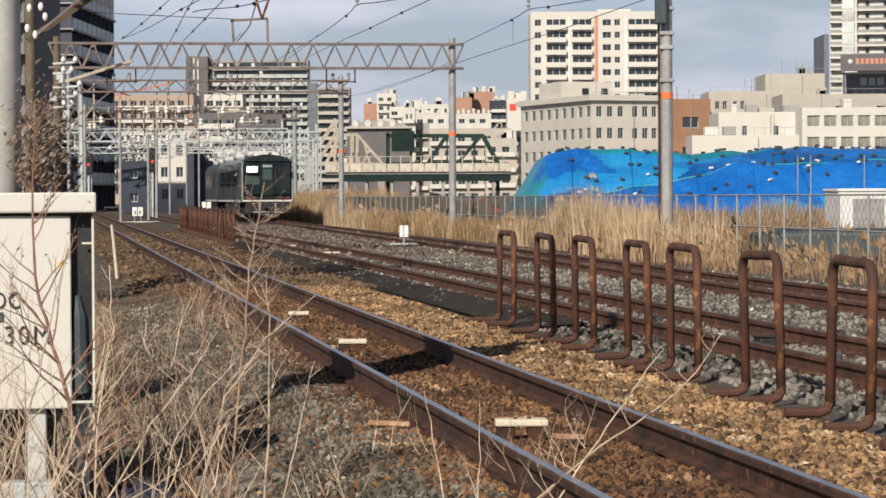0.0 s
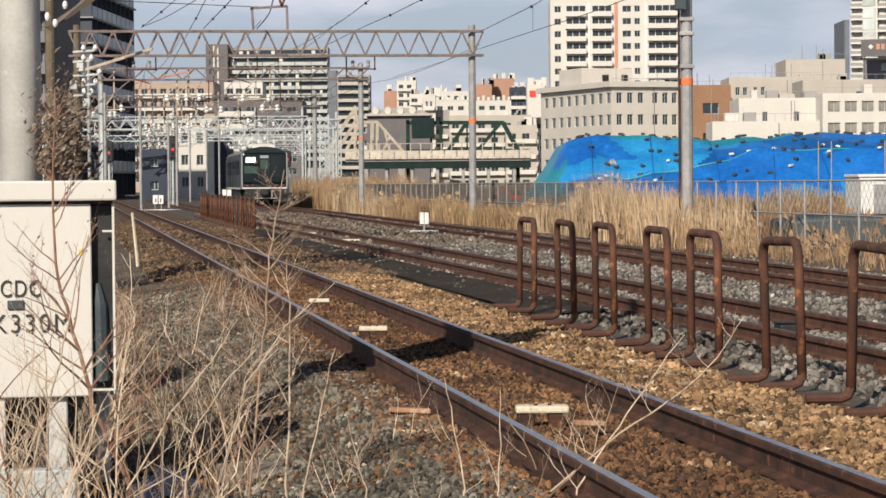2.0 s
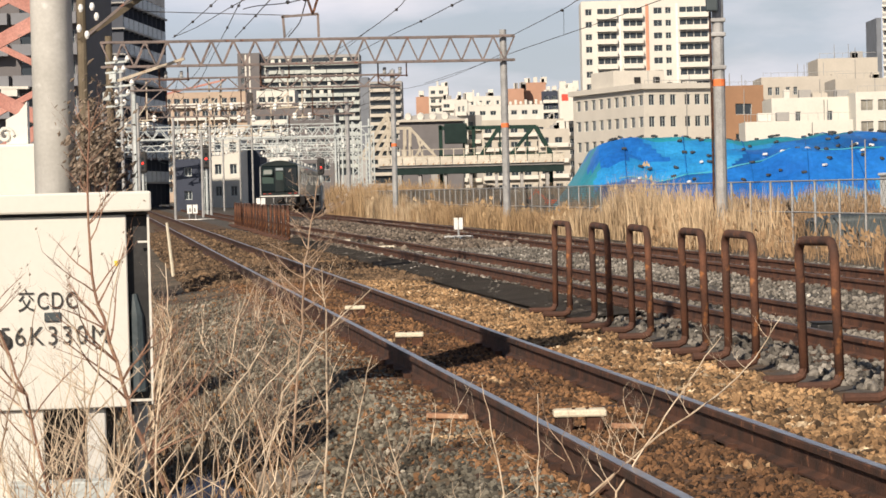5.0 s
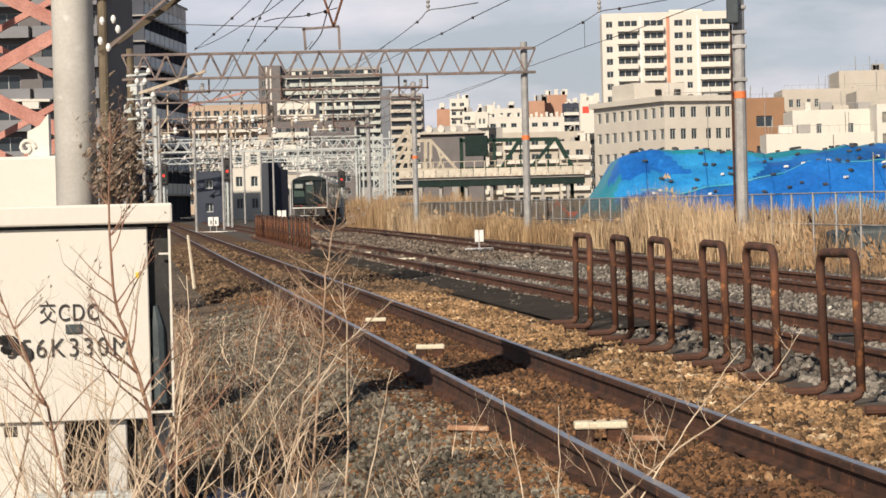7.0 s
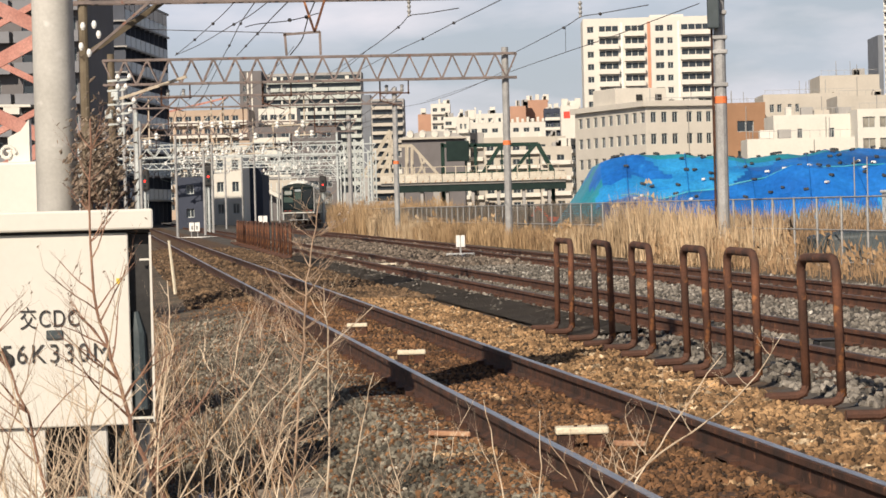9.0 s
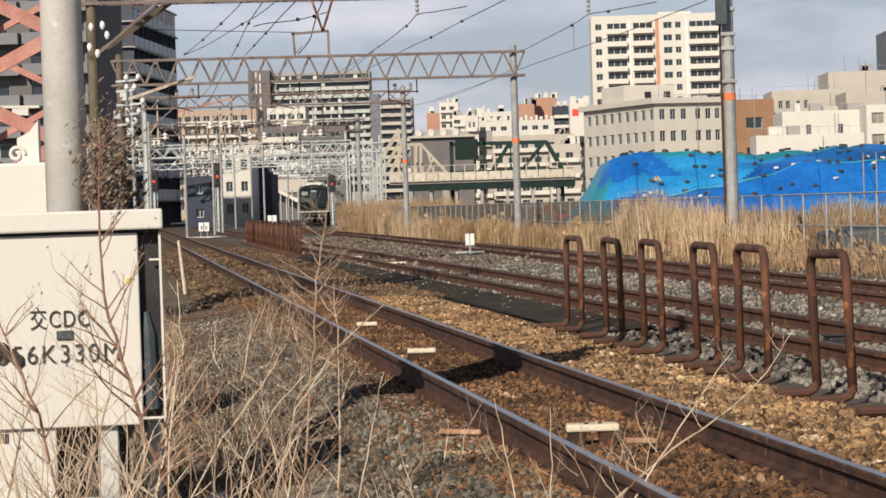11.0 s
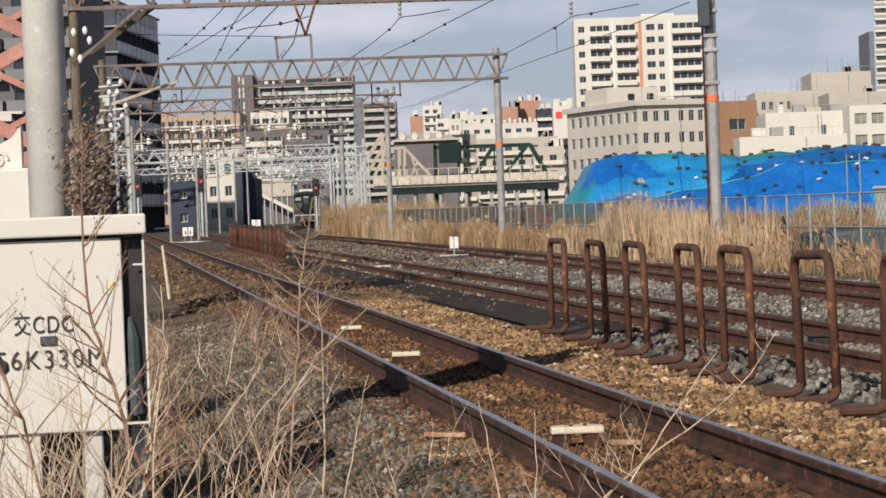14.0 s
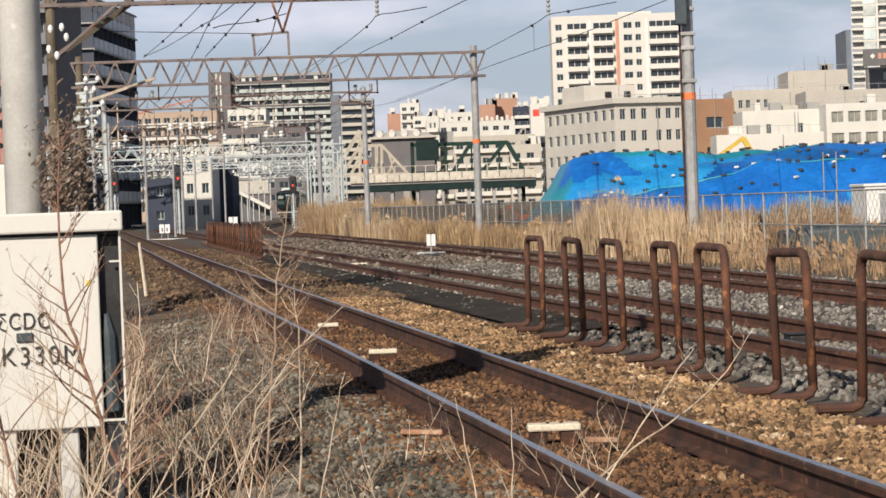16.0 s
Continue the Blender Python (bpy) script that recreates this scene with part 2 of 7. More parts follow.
GLASS_GREEN = glassy("green_glass", (0.05, 0.08, 0.07), 0.1)
GLASS_TEAL = glassy("teal_windscreen", (0.005, 0.012, 0.013), 0.08)
SUNLIT_PANE = glassy("raked_windscreen_pane", (0.03, 0.05, 0.045), 0.24)
WINDOW = glassy("window_glass", (0.035, 0.045, 0.055), 0.12)
RED_LAMP = glow("red_lamp", (1.0, 0.03, 0.02), 1.6)
TAIL_LAMP = glow("tail_lamp", (0.45, 0.05, 0.035), 0.08)
GREY_PAINT = surf("grey_paint", (0.16, 0.17, 0.17), (0.22, 0.23, 0.23), 0.6, 5, 0)


# ---- shapes ----
def box(bm, x0, x1, y0, y1, z0, z1):
    v = [bm.verts.new(c) for c in ((x0, y0, z0), (x1, y0, z0), (x1, y1, z0), (x0, y1, z0), (x0, y0, z1), (x1, y0, z1), (x1, y1, z1), (x0, y1, z1))]
    for f in ((3, 2, 1, 0), (4, 5, 6, 7), (0, 1, 5, 4), (1, 2, 6, 5), (2, 3, 7, 6), (3, 0, 4, 7)):
        bm.faces.new([v[i] for i in f])
    return v


def bevelled(x0, x1, y0, y1, z0, z1, r=0.01, seg=2):
    bm = bmesh.new()
    box(bm, x0, x1, y0, y1, z0, z1)
    bmesh.ops.bevel(bm, geom=bm.edges[:], offset=r, segments=seg, affect="EDGES", profile=0.5)
    return bm


def tube(bm, points, radii, n=6, caps=True):
    """A tube through points; radii one number or one a point."""
    points = [Vector(p) for p in points]
    if not hasattr(radii, "__len__"):
        radii = [radii] * len(points)
    rings, side = [], None
    for i, p in enumerate(points):
        d = (points[min(i + 1, len(points) - 1)] - points[max(i - 1, 0)]).normalized()
        if side is None:
            side = d.orthogonal().normalized()
        side = (side - d * side.dot(d))
        side = side.normalized() if side.length > 1e-5 else d.orthogonal().normalized()
        up = d.cross(side)
        rings.append([bm.verts.new(p + (side * math.cos(a) + up * math.sin(a)) * radii[i]) for a in (2 * math.pi * k / n for k in range(n))])
    for a, b in zip(rings, rings[1:]):
        for k in range(n):
            bm.faces.new((a[k], a[(k + 1) % n], b[(k + 1) % n], b[k]))
    if caps:
        bm.faces.new(rings[0][::-1])
        bm.faces.new(rings[-1])


def beam(bm, p, q, w, h=None):
    """A square bar from p to q."""
    p, q = Vector(p), Vector(q)
    h = h or w
    d = (q - p).normalized()
    s = d.cross(Vector((0, 0, 1)))
    s = s.normalized() if s.length > 1e-3 else Vector((1, 0, 0))
    u = s.cross(d)
    c = [[bm.verts.new(o + s * a * w / 2 + u * b * h / 2) for a, b in ((-1, -1), (1, -1), (1, 1), (-1, 1))] for o in (p, q)]
    for k in range(4):
        bm.faces.new((c[0][k], c[0][(k + 1) % 4], c[1][(k + 1) % 4], c[1][k]))
    bm.faces.new(c[0][::-1])
    bm.faces.new(c[1])


def part(name, bm, material, parent=None, label="", smooth=False):
    me = bpy.data.meshes.new(name)
    bm.normal_update()
    bm.to_mesh(me)
    bm.free()
    me.materials.append(material)
    if smooth:
        me.polygons.foreach_set("use_smooth", [True] * len(me.polygons))
    ob = new(name, me)
    ob.parent = parent
    return tagged(ob, label)


def piece(name, me, parent, m):
    ob = new(name, me)
    ob.parent = parent
    ob.matrix_basis = m
    return ob


def thing(name, m, label, category, group="", kind=""):
    ob = new(name)
    ob.empty_display_size = 0.2
    ob.matrix_basis = m
    return tagged(ob, label, category, group, kind)


def structure(ob, label="", category=""):
    return tagged(ob, label, category, kind="structure")


# ---- ground ----
LEAN_T = 0.1525          # the tracks run this far to the left for each metre ahead
AXIS = Vector((-LEAN_T, 1, 0)).normalized()
ACROSS = Vector((AXIS.y, -AXIS.x, 0))
TRACK_YAW = math.degrees(math.atan(LEAN_T))


# the outer track: distance, place and slope where its curve changes
OUTER = ((0, 9.4, -0.134), (80, -1.35, -0.136), (139, -9.6, -0.15), (163, -13.2, -0.14), (184, -15.6, -0.075), (200, -16.35, -0.05), (288, -20.5, -0.047), (430, -27.2, -0.047))


def x_track(k, y):
    if k == 1:
        return 2.832 - 0.1525 * y
    if k == 2:
        return 6.47 - 0.1505 * y
    for (ya, xa, sa), (yb, xb, sb) in zip(OUTER, OUTER[1:]):
        if y <= yb or yb == OUTER[-1][0]:
            f, w = (y - ya) / (yb - ya), yb - ya
            return xa * (2 * f ** 3 - 3 * f * f + 1) + sa * w * (f ** 3 - 2 * f * f + f) + xb * (3 * f * f - 2 * f ** 3) + sb * w * (f ** 3 - f * f)


def off(x, y):
    return x + LEAN_T * y - 2.88


PROFILE = ((-400, 0), (-6, 0.0), (-2.8, 0.02), (-1.5, 0.1), (-1.1, 0.18), (1.1, 0.19), (1.6, 0.17), (2.1, 0.155), (2.35, 0.155), (2.55, 0.17), (3.0, 0.19), (9.0, 0.19), (10.2, 0.06), (13, 0.0), (400, 0))


def level(x, y):
    u = off(x, y)
    for (a, za), (b, zb) in zip(PROFILE, PROFILE[1:]):
        if a <= u <= b:
            z = za + (zb - za) * (u - a) / (b - a)
            break
    else:
        z = 0.0
    if u < -1.15 and y < 32:
        z -= 0.22 * min(1, (-1.15 - u) / 1.1) * min(1, (32 - y) / 10) * min(1, max(0, (u + 9) / 4))
    if -14 < u < 16 and 0 < y < 130:
        z += 0.022 * noise.noise(Vector((x * 1.3, y * 1.3, 0))) + 0.012 * noise.noise(Vector((x * 5, y * 5, 3)))
    return z


def ground_material():
    m = surf("ground_mix", (0.06, 0.046, 0.032), (0.13, 0.102, 0.07), 0.95, 1.2, 0.9, 0, (0.22, 0.15, 0.09), 14, 0.58, 0.0)
    nt = m.node_tree
    p = nt.nodes["Principled BSDF"]
    earth = p.inputs["Base Color"].links[0].from_socket
    co = nt.nodes.new("ShaderNodeTexCoord")
    sep = nt.nodes.new("ShaderNodeSeparateXYZ")
    nt.links.new(co.outputs["Object"], sep.inputs[0])
    my = nt.nodes.new("ShaderNodeMath")
    my.operation, my.inputs[1].default_value = "MULTIPLY_ADD", LEAN_T
    nt.links.new(sep.outputs["Y"], my.inputs[0])
    nt.links.new(sep.outputs["X"], my.inputs[2])
    wob = nt.nodes.new("ShaderNodeTexNoise")
    wob.inputs["Scale"].default_value, wob.inputs["Detail"].default_value = 1.7, 6
    nt.links.new(co.outputs["Object"], wob.inputs["Vector"])
    wm = nt.nodes.new("ShaderNodeMath")
    wm.operation, wm.inputs[1].default_value = "MULTIPLY_ADD", 0.9
    nt.links.new(wob.outputs["Fac"], wm.inputs[0])
    nt.links.new(my.outputs[0], wm.inputs[2])
    rng = nt.nodes.new("ShaderNodeMapRange")
    rng.inputs["From Min"].default_value, rng.inputs["From Max"].default_value = 2.88 + 0.45 - 3, 2.88 + 0.45 + 12
    nt.links.new(wm.outputs[0], rng.inputs["Value"])

    def grain(a, b, scale):
        v = nt.nodes.new("ShaderNodeTexVoronoi")
        v.inputs["Scale"].default_value = scale
        nt.links.new(co.outputs["Object"], v.inputs["Vector"])
        s = nt.nodes.new("ShaderNodeSeparateColor")
        nt.links.new(v.outputs["Color"], s.inputs[0])
        r = nt.nodes.new("ShaderNodeValToRGB")
        r.color_ramp.elements[0].color, r.color_ramp.elements[1].color = (*a, 1), (*b, 1)
        nt.links.new(s.outputs[0], r.inputs["Fac"])
        return r.outputs["Color"]

    def zone(below, above, at, soft):
        r = nt.nodes.new("ShaderNodeValToRGB")
        r.color_ramp.elements[0].position, r.color_ramp.elements[1].position = (at + 3 - soft) / 15, (at + 3 + soft) / 15
        nt.links.new(rng.outputs["Result"], r.inputs["Fac"])
        mx = nt.nodes.new("ShaderNodeMix")
        mx.data_type = "RGBA"
        nt.links.new(r.outputs["Color"], mx.inputs["Factor"])
        nt.links.new(below, mx.inputs["A"])
        nt.links.new(above, mx.inputs["B"])
        return mx.outputs["Result"]

    # Brown and grey are darkened to include the shade between stones.
    brown = grain((0.035, 0.02, 0.011), (0.15, 0.085, 0.042), 17)
    grey = grain((0.025, 0.022, 0.019), (0.12, 0.106, 0.092), 15)
    asphalt = grain((0.06, 0.052, 0.045), (0.1, 0.086, 0.073), 30)
    c = zone(earth, brown, -1.0, 0.5)
    c = zone(c, asphalt, 2.15, 0.08)
    c = zone(c, grey, 2.42, 0.1)
    c = zone(c, earth, 9.6, 0.5)
    nt.links.new(c, p.inputs["Base Color"])
    return m


def spread(stops):
    out = []
    for (a, b, n) in stops:
        out += [a + (b - a) * i / n for i in range(n)]
    return out + [stops[-1][1]]


def ground():
    ys = spread(((-300, 0, 4), (0, 9, 6), (9, 40, 150), (40, 130, 160), (130, 400, 30), (400, 4500, 6)))
    us = spread(((-3500, -300, 4), (-300, -14, 8), (-14, -4, 24), (-4, 4, 80), (4, 10, 40), (10, 16, 14), (16, 300, 8), (300, 4500, 4)))
    bm = bmesh.new()
    rows = []
    for y in ys:
        yy = min(y, 400)
        row = []
        for u in us:
            x = u + 2.88 - LEAN_T * yy
            row.append(bm.verts.new((x, y, level(x, y))))
        rows.append(row)
    for a, b in zip(rows, rows[1:]):
        for i in range(len(us) - 1):
            bm.faces.new((a[i], a[i + 1], b[i + 1], b[i]))
    ob = part("ground", bm, ground_material(), smooth=True)
    structure(ob, "gravel and earth ground with brown and grey ballast beds", "ground")


ground()


# ---- tracks ----
RAIL_SHAPE = ((-0.062, 0), (0.062, 0), (0.062, 0.012), (0.012, 0.03), (0.011, 0.105), (0.033, 0.117), (0.033, 0.148), (0.027, 0.153), (-0.027, 0.153), (-0.033, 0.148), (-0.033, 0.117), (-0.011, 0.105), (-0.012, 0.03), (-0.062, 0.012))
RAIL_Z = 0.197


def rail_mesh(k, side, y0, y1, step, head=False):
    bm = bmesh.new()
    rings = []
    n = max(1, round((y1 - y0) / step))
    for i in range(n + 1):
        y = y0 + (y1 - y0) * i / n
        d = Vector((x_track(k, y + 0.5) - x_track(k, y - 0.5), 1, 0)).normalized()
        s = Vector((d.y, -d.x, 0))
        c = Vector((x_track(k, y), y, RAIL_Z)) + s * side * 0.53
        shape = ((-0.024, 0.152), (0.024, 0.152), (0.024, 0.157), (-0.024, 0.157)) if head else RAIL_SHAPE
        rings.append([bm.verts.new(c + s * a + Vector((0, 0, z))) for a, z in shape])
    m = len(rings[0])
    for a, b in zip(rings, rings[1:]):
        for j in range(m):
            bm.faces.new((a[j], a[(j + 1) % m], b[(j + 1) % m], b[j]))
    bm.faces.new(rings[0][::-1])
    bm.faces.new(rings[-1])
    bmesh.ops.recalc_face_normals(bm, faces=bm.faces)
    return bm


def track(k, y0, y1, y_sleepers, shiny, label):
    tr = thing("railway_track", pose(0, 0, 0), label, "railway track", "railway tracks")
    for side in (-1, 1):
        r = part("rail", rail_mesh(k, side, y0, y1, 5.0), RUST_DARK if shiny else RUST_MID, tr)
        part("running_surface", rail_mesh(k, side, y0, y1, 5.0, True), RAIL_TOP if shiny else RAIL_TOP_DULL, r, "polished steel rail head" if shiny else "dull brown rail head")
    sl = bevelled(-1.02, 1.02, -0.1, 0.1, -0.14, 0.0, 0.012, 1)
    me = bpy.data.meshes.new("sleeper")
    sl.to_mesh(me)
    sl.free()
    me.materials.append(SLEEPER)
    clips = bmesh.new()
    y = y0 + 0.2
    rnd = random.Random(k)
    while y < y_sleepers:
        yaw = math.degrees(math.atan2(-(x_track(k, y + 0.5) - x_track(k, y - 0.5)), 1)) + rnd.uniform(-1.2, 1.2)
        m = pose(x_track(k, y), y, 0.192 + rnd.uniform(-0.008, 0.006), 0, rnd.uniform(-0.4, 0.4), yaw)
        piece("sleeper", me, tr, m)
        if y < 45:
            for side in (-0.53, 0.53):
                for e in (-0.085, 0.085):
                    v = box(clips, -0.028, 0.028, -0.035, 0.035, 0, 0.035)
                    bmesh.ops.transform(clips, matrix=m @ Matrix.Translation((side + e, rnd.uniform(-0.03, 0.03), 0)), verts=v)
        y += 0.58
    c = part("spike_stuff", clips, RUST_DARK, tr, "rusty rail spikes")
    c["kind"] = "stuff"
    return tr


track(1, 4, 330, 110, True, "curving railway track with polished rail heads on rusty brown ballast")
track(2, 8, 330, 110, False, "dull rusty railway track on grey ballast beside the hoop guards")
track(3, 12, 420, 120, False, "outer rusty railway track on grey ballast beside the reeds")


def stones(name, material, label, u0, u1, y0, y1, count, size, seed):
    """Loose ballast stones in one mesh."""
    rnd = random.Random(seed)
    ico = bmesh.new()
    bmesh.ops.create_icosphere(ico, subdivisions=1, radius=1)
    base = np.array([v.co[:] for v in ico.verts])
    tri = np.array([[v.index for v in f.verts] for f in ico.faces])
    ico.free()
    rs = np.random.RandomState(seed)
    variants = [base * (1 + rs.uniform(-0.28, 0.28, (len(base), 1))) for _ in range(14)]
    vs, fs, n = [], [], 0
    for i in range(count):
        y = y0 + (y1 - y0) * rnd.random() ** 1.7
        u = rnd.uniform(u0, u1)
        x = u + 2.88 - LEAN_T * y
        if any(abs(abs(x - x_track(k, y)) - 0.53) < 0.09 for k in (1, 2, 3)):
            continue
        s = size * rnd.uniform(0.6, 1.35) * (1 + 0.35 * (rnd.random() < 0.08))
        rot = np.array(Euler((rnd.uniform(0, 6.3), rnd.uniform(0, 6.3), rnd.uniform(0, 6.3))).to_matrix())
        v = variants[i % 14] * (s, s * 0.75, s * 0.6) @ rot.T
        vs.append(v + (x, y, level(x, y) + s * 0.22))
        fs.append(tri + n)
        n += len(base)
    me = bpy.data.meshes.new(name)
    vs, fs = np.concatenate(vs), np.concatenate(fs)
    me.from_pydata(vs.tolist(), [], fs.tolist())
    me.materials.append(material)
    ob = new(name, me)
    tagged(ob, label, "ballast", kind="stuff")


stones("brown_ballast", STONE_BROWN, "rusty brown ballast stones lying along the near track", -1.05, 0.95, 10, 46, 30000, 0.021, 1)
stones("tan_ballast", STONE_TAN, "pale tan ballast stones on the shoulder of the near track", 0.65, 1.98, 10, 48, 22000, 0.026, 6)
stones("far_brown_ballast", STONE_UMBER, "rusty brown ballast stones farther along the near track", -1.7, 2.2, 40, 100, 12000, 0.05, 4)
stones("grey_ballast", STONE_GREY, "grey ballast stones beneath the farther tracks", 2.3, 9.2, 14, 66, 30000, 0.036, 2)
stones("far_grey_ballast", STONE_DUSK, "grey ballast stones farther along the outer tracks", 2.9, 9.8, 60, 125, 11000, 0.06, 5)
strip = bmesh.new()
edge = [(u, 2.88 + u - LEAN_T * y, y) for y in spread(((27.5, 78, 60),)) for u in (2.12, 2.88)]
sv = [strip.verts.new((x + 0.05 * noise.noise(Vector((y * 0.9, u * 7, 0))), y, 0.235 if u > 2.5 else 0.185)) for u, x, y in edge]
for q in range(0, len(sv) - 2, 2):
    strip.faces.new((sv[q], sv[q + 1], sv[q + 3], sv[q + 2]))
bmesh.ops.solidify(strip, geom=strip.faces[:], thickness=-0.2)
bmesh.ops.recalc_face_normals(strip, faces=strip.faces)
structure(part("pavement", strip, surf("dark_path", (0.06, 0.05, 0.041), (0.11, 0.091, 0.074), 0.95, 1.3, 0.8, 0, (0.16, 0.13, 0.1), 30, 0.64, 0)), "dark trodden cinder path between the tracks", "path")
stones("verge_gravel", STONE_EARTHY, "loose earthy gravel on the weedy trackside verge", -3.6, -0.75, 11, 36, 26000, 0.02, 3)
stones("verge_chippings", STONE_BROWN, "scattered rusty chippings on the weedy trackside verge", -3.0, -0.75, 13, 40, 3500, 0.02, 8)


# ---- trackside things ----
def guard_block(u, y, w, label):
    """White-topped block on dark feet between the rails."""
    x = x_track(1, y) + u
    t = thing("guard_block", pose(x, y, 0.19, 0, 0, TRACK_YAW - 7), label, "guard block", "white blocks between the rails")
    part("plank", bevelled(-w / 2, w / 2, -0.07, 0.07, 0.087, 0.13, 0.012), WHITE_WOOD, t)
    for e in (-0.3, 0.28):
        part("foot", bevelled(e * w - 0.05, e * w + 0.05, -0.055, 0.055, -0.03, 0.087, 0.008, 1), RUST_DARK, t, "dark rusty foot")
    for e in (-0.12, 0.14):
        bm = bmesh.new()
        tube(bm, ((e * w, -0.02, 0.125), (e * w, -0.02, 0.14)), 0.011, 6)
        part("bolt", bm, RUST_DARK, t)


for u, y, w in ((-0.125, 14.8, 0.31), (-0.127, 23.18, 0.26), (-0.077, 28.84, 0.235)):
    guard_block(u, y, w, "cream-painted plank on rusty feet between the rails")


def loose_board(x, y, z, length, yaw, label, material):
    ob = part("loose_board", bevelled(-length / 2, length / 2, -0.04, 0.04, 0, 0.03, 0.006, 1), material)
    ob.matrix_basis = pose(x, y, z, 0, 3, yaw)
    tagged(ob, label, "board", "loose boards")


BOARD = surf("weathered_board", (0.33, 0.17, 0.10), (0.45, 0.26, 0.16), 0.85, 6, 0.3, 0, (0.5, 0.36, 0.25), 60, 0.6)
loose_board(-0.34, 15.7, 0.2, 0.26, 0, "reddish weathered board lying by the rail", BOARD)
loose_board(0.7, 14.3, 0.245, 0.17, 12, "reddish board scrap lying between the rails", BOARD)
loose_board(0.21, 14.6, 0.24, 0.12, -4, "reddish board scrap lying between the rails", BOARD)
for x, y in ((-4.29, 70), (-2.72, 61), (-0.67, 72)):
    b = part("cable_cover", bevelled(-0.22, 0.22, -0.12, 0.12, 0, 0.09, 0.015), WHITE_WOOD)
    b.matrix_basis = pose(x, y, 0.2, 0, 0, 8)
    tagged(b, "pale cable cover lying beside the rail", "cover", "cable covers")


jb = thing("joint_box", pose(3.0, 23.6, 0.17, 0, 0, 9), "black cable joint box beside the rusty rail", "joint box")
part("body", bevelled(-0.1, 0.1, -0.12, 0.12, 0, 0.12, 0.02), DARK, jb)
part("lid", bevelled(-0.11, 0.11, -0.13, 0.13, 0.121, 0.135, 0.006, 1), DARK, jb)


def hoop_mesh(w, h, r=0.034, bend=0.11, foot=0.3):
    """A bent pipe: two legs, a rounded top and two feet that turn aside at the ground."""
    bm = bmesh.new()
    pts = [(0, -w / 2, r + 0.04)]
    for i in range(6):
        a = math.pi / 2 * i / 5
        pts.append((0, -w / 2 + bend * (1 - math.cos(a)), h - bend + bend * math.sin(a)))
    pts += [(x, -y, z) for x, y, z in reversed(pts)]
    tube(bm, pts, r, 9)
    me = bpy.data.meshes.new("pipe")
    bm.normal_update()
    bm.to_mesh(me)
    bm.free()
    me.materials.append(RUST)
    me.polygons.foreach_set("use_smooth", [True] * len(me.polygons))
    bm = bmesh.new()
    tube(bm, ((-foot, 0, r), (-0.07, 0, r), (-0.02, 0, r + 0.02), (0, 0, r + 0.07)), r, 9)
    fm = bpy.data.meshes.new("foot")
    bm.normal_update()
    bm.to_mesh(fm)
    bm.free()
    fm.materials.append(RUST)
    return me, fm


HOOP = hoop_mesh(0.86, 1.02)
rnd = random.Random(5)
hoop_y = [28.35, 25.97, 24.01, 21.73, 20.1, 17.81, 15.84, 13.9] + [76 + 2.3 * i for i in range(17)]
for y in hoop_y:
    x = 0.7 - 0.1463 * (y - 28.35)
    ob = thing("hoop_guard", pose(x, y, level(x, y) + 0.022, rnd.uniform(-1.2, 1.2), rnd.uniform(-1.2, 1.2), 8.3 + rnd.uniform(-1.5, 1.5)), "rusty bent-pipe hoop guard standing between the tracks", "hoop guard", "row of hoop guards")
    piece("bent_pipe", HOOP[0], ob, pose(0, 0, 0))
    for e in (-0.43, 0.43):
        piece("foot", HOOP[1], ob, pose(0, e, 0, 0, 0, rnd.uniform(-6, 6)))


def marker_post(x, y, z, w, h, label, legs=1):
    t = thing("track_sign", pose(x, y, z, 0, 0, 4), label, "track sign", "small white track signs")
    for s in (-1, 1):
        part("panel", bevelled(s * w * 0.27 - w * 0.23, s * w * 0.27 + w * 0.23, -0.02, 0.02, h * 0.45, h, 0.01), WHITE, t)
    for e in ((0,) if legs == 1 else (-0.3, 0.3)):
        bm = bmesh.new()
        tube(bm, ((e * w, 0.03, 0), (e * w, 0.03, h * 0.9)), 0.03, 7)
        part("post", bm, GALV, t)
    part("base", bevelled(-w * 1.6, w * 2.4, -0.15, 0.15, -0.05, 0.1, 0.02), WHITE, t, "pale concrete base")


marker_post(-1.1, 71.3, 0.2, 0.25, 0.6, "small white split sign on a post between the tracks")
marker_post(-18.02, 150, 0.1, 0.62, 0.95, "white square sign with a dark mark beside the track", 2)
for e in (-0.14, 0.14):
    mk = part("bar", bevelled(-0.045, 0.045, -0.012, 0.012, -0.11, 0.11, 0.005, 1), GREY_PAINT)
    mk.parent = bpy.data.objects["track_sign.001"]
    mk.matrix_basis = pose(e, -0.03, 0.64)
marker_post(-10.98, 118, 0.15, 0.42, 1.25, "white square sign behind the hoop guards")

bm = bmesh.new()
tube(bm, ((-6.16, 48, 0.05), (-6.26, 48, 1.11)), (0.034, 0.026), 6)
st = part("stake", bm, WHITE_WOOD, None)
tagged(st, "leaning white wooden stake in dry weeds", "stake")


# ---- gantries and wires ----
def truss(bm, a, b, h, bay, chord, web):
    a, b = Vector(a), Vector(b)
    up = Vector((0, 0, h))
    beam(bm, a, b, chord)
    beam(bm, a + up, b + up, chord)
    n = max(2, round((b - a).length / bay))
    for i in range(n):
        p, q = a.lerp(b, i / n), a.lerp(b, (i + 1) / n)
        m = a.lerp(b, (i + 0.5) / n)
        beam(bm, p + up, m, web)
        beam(bm, m, q + up, web)


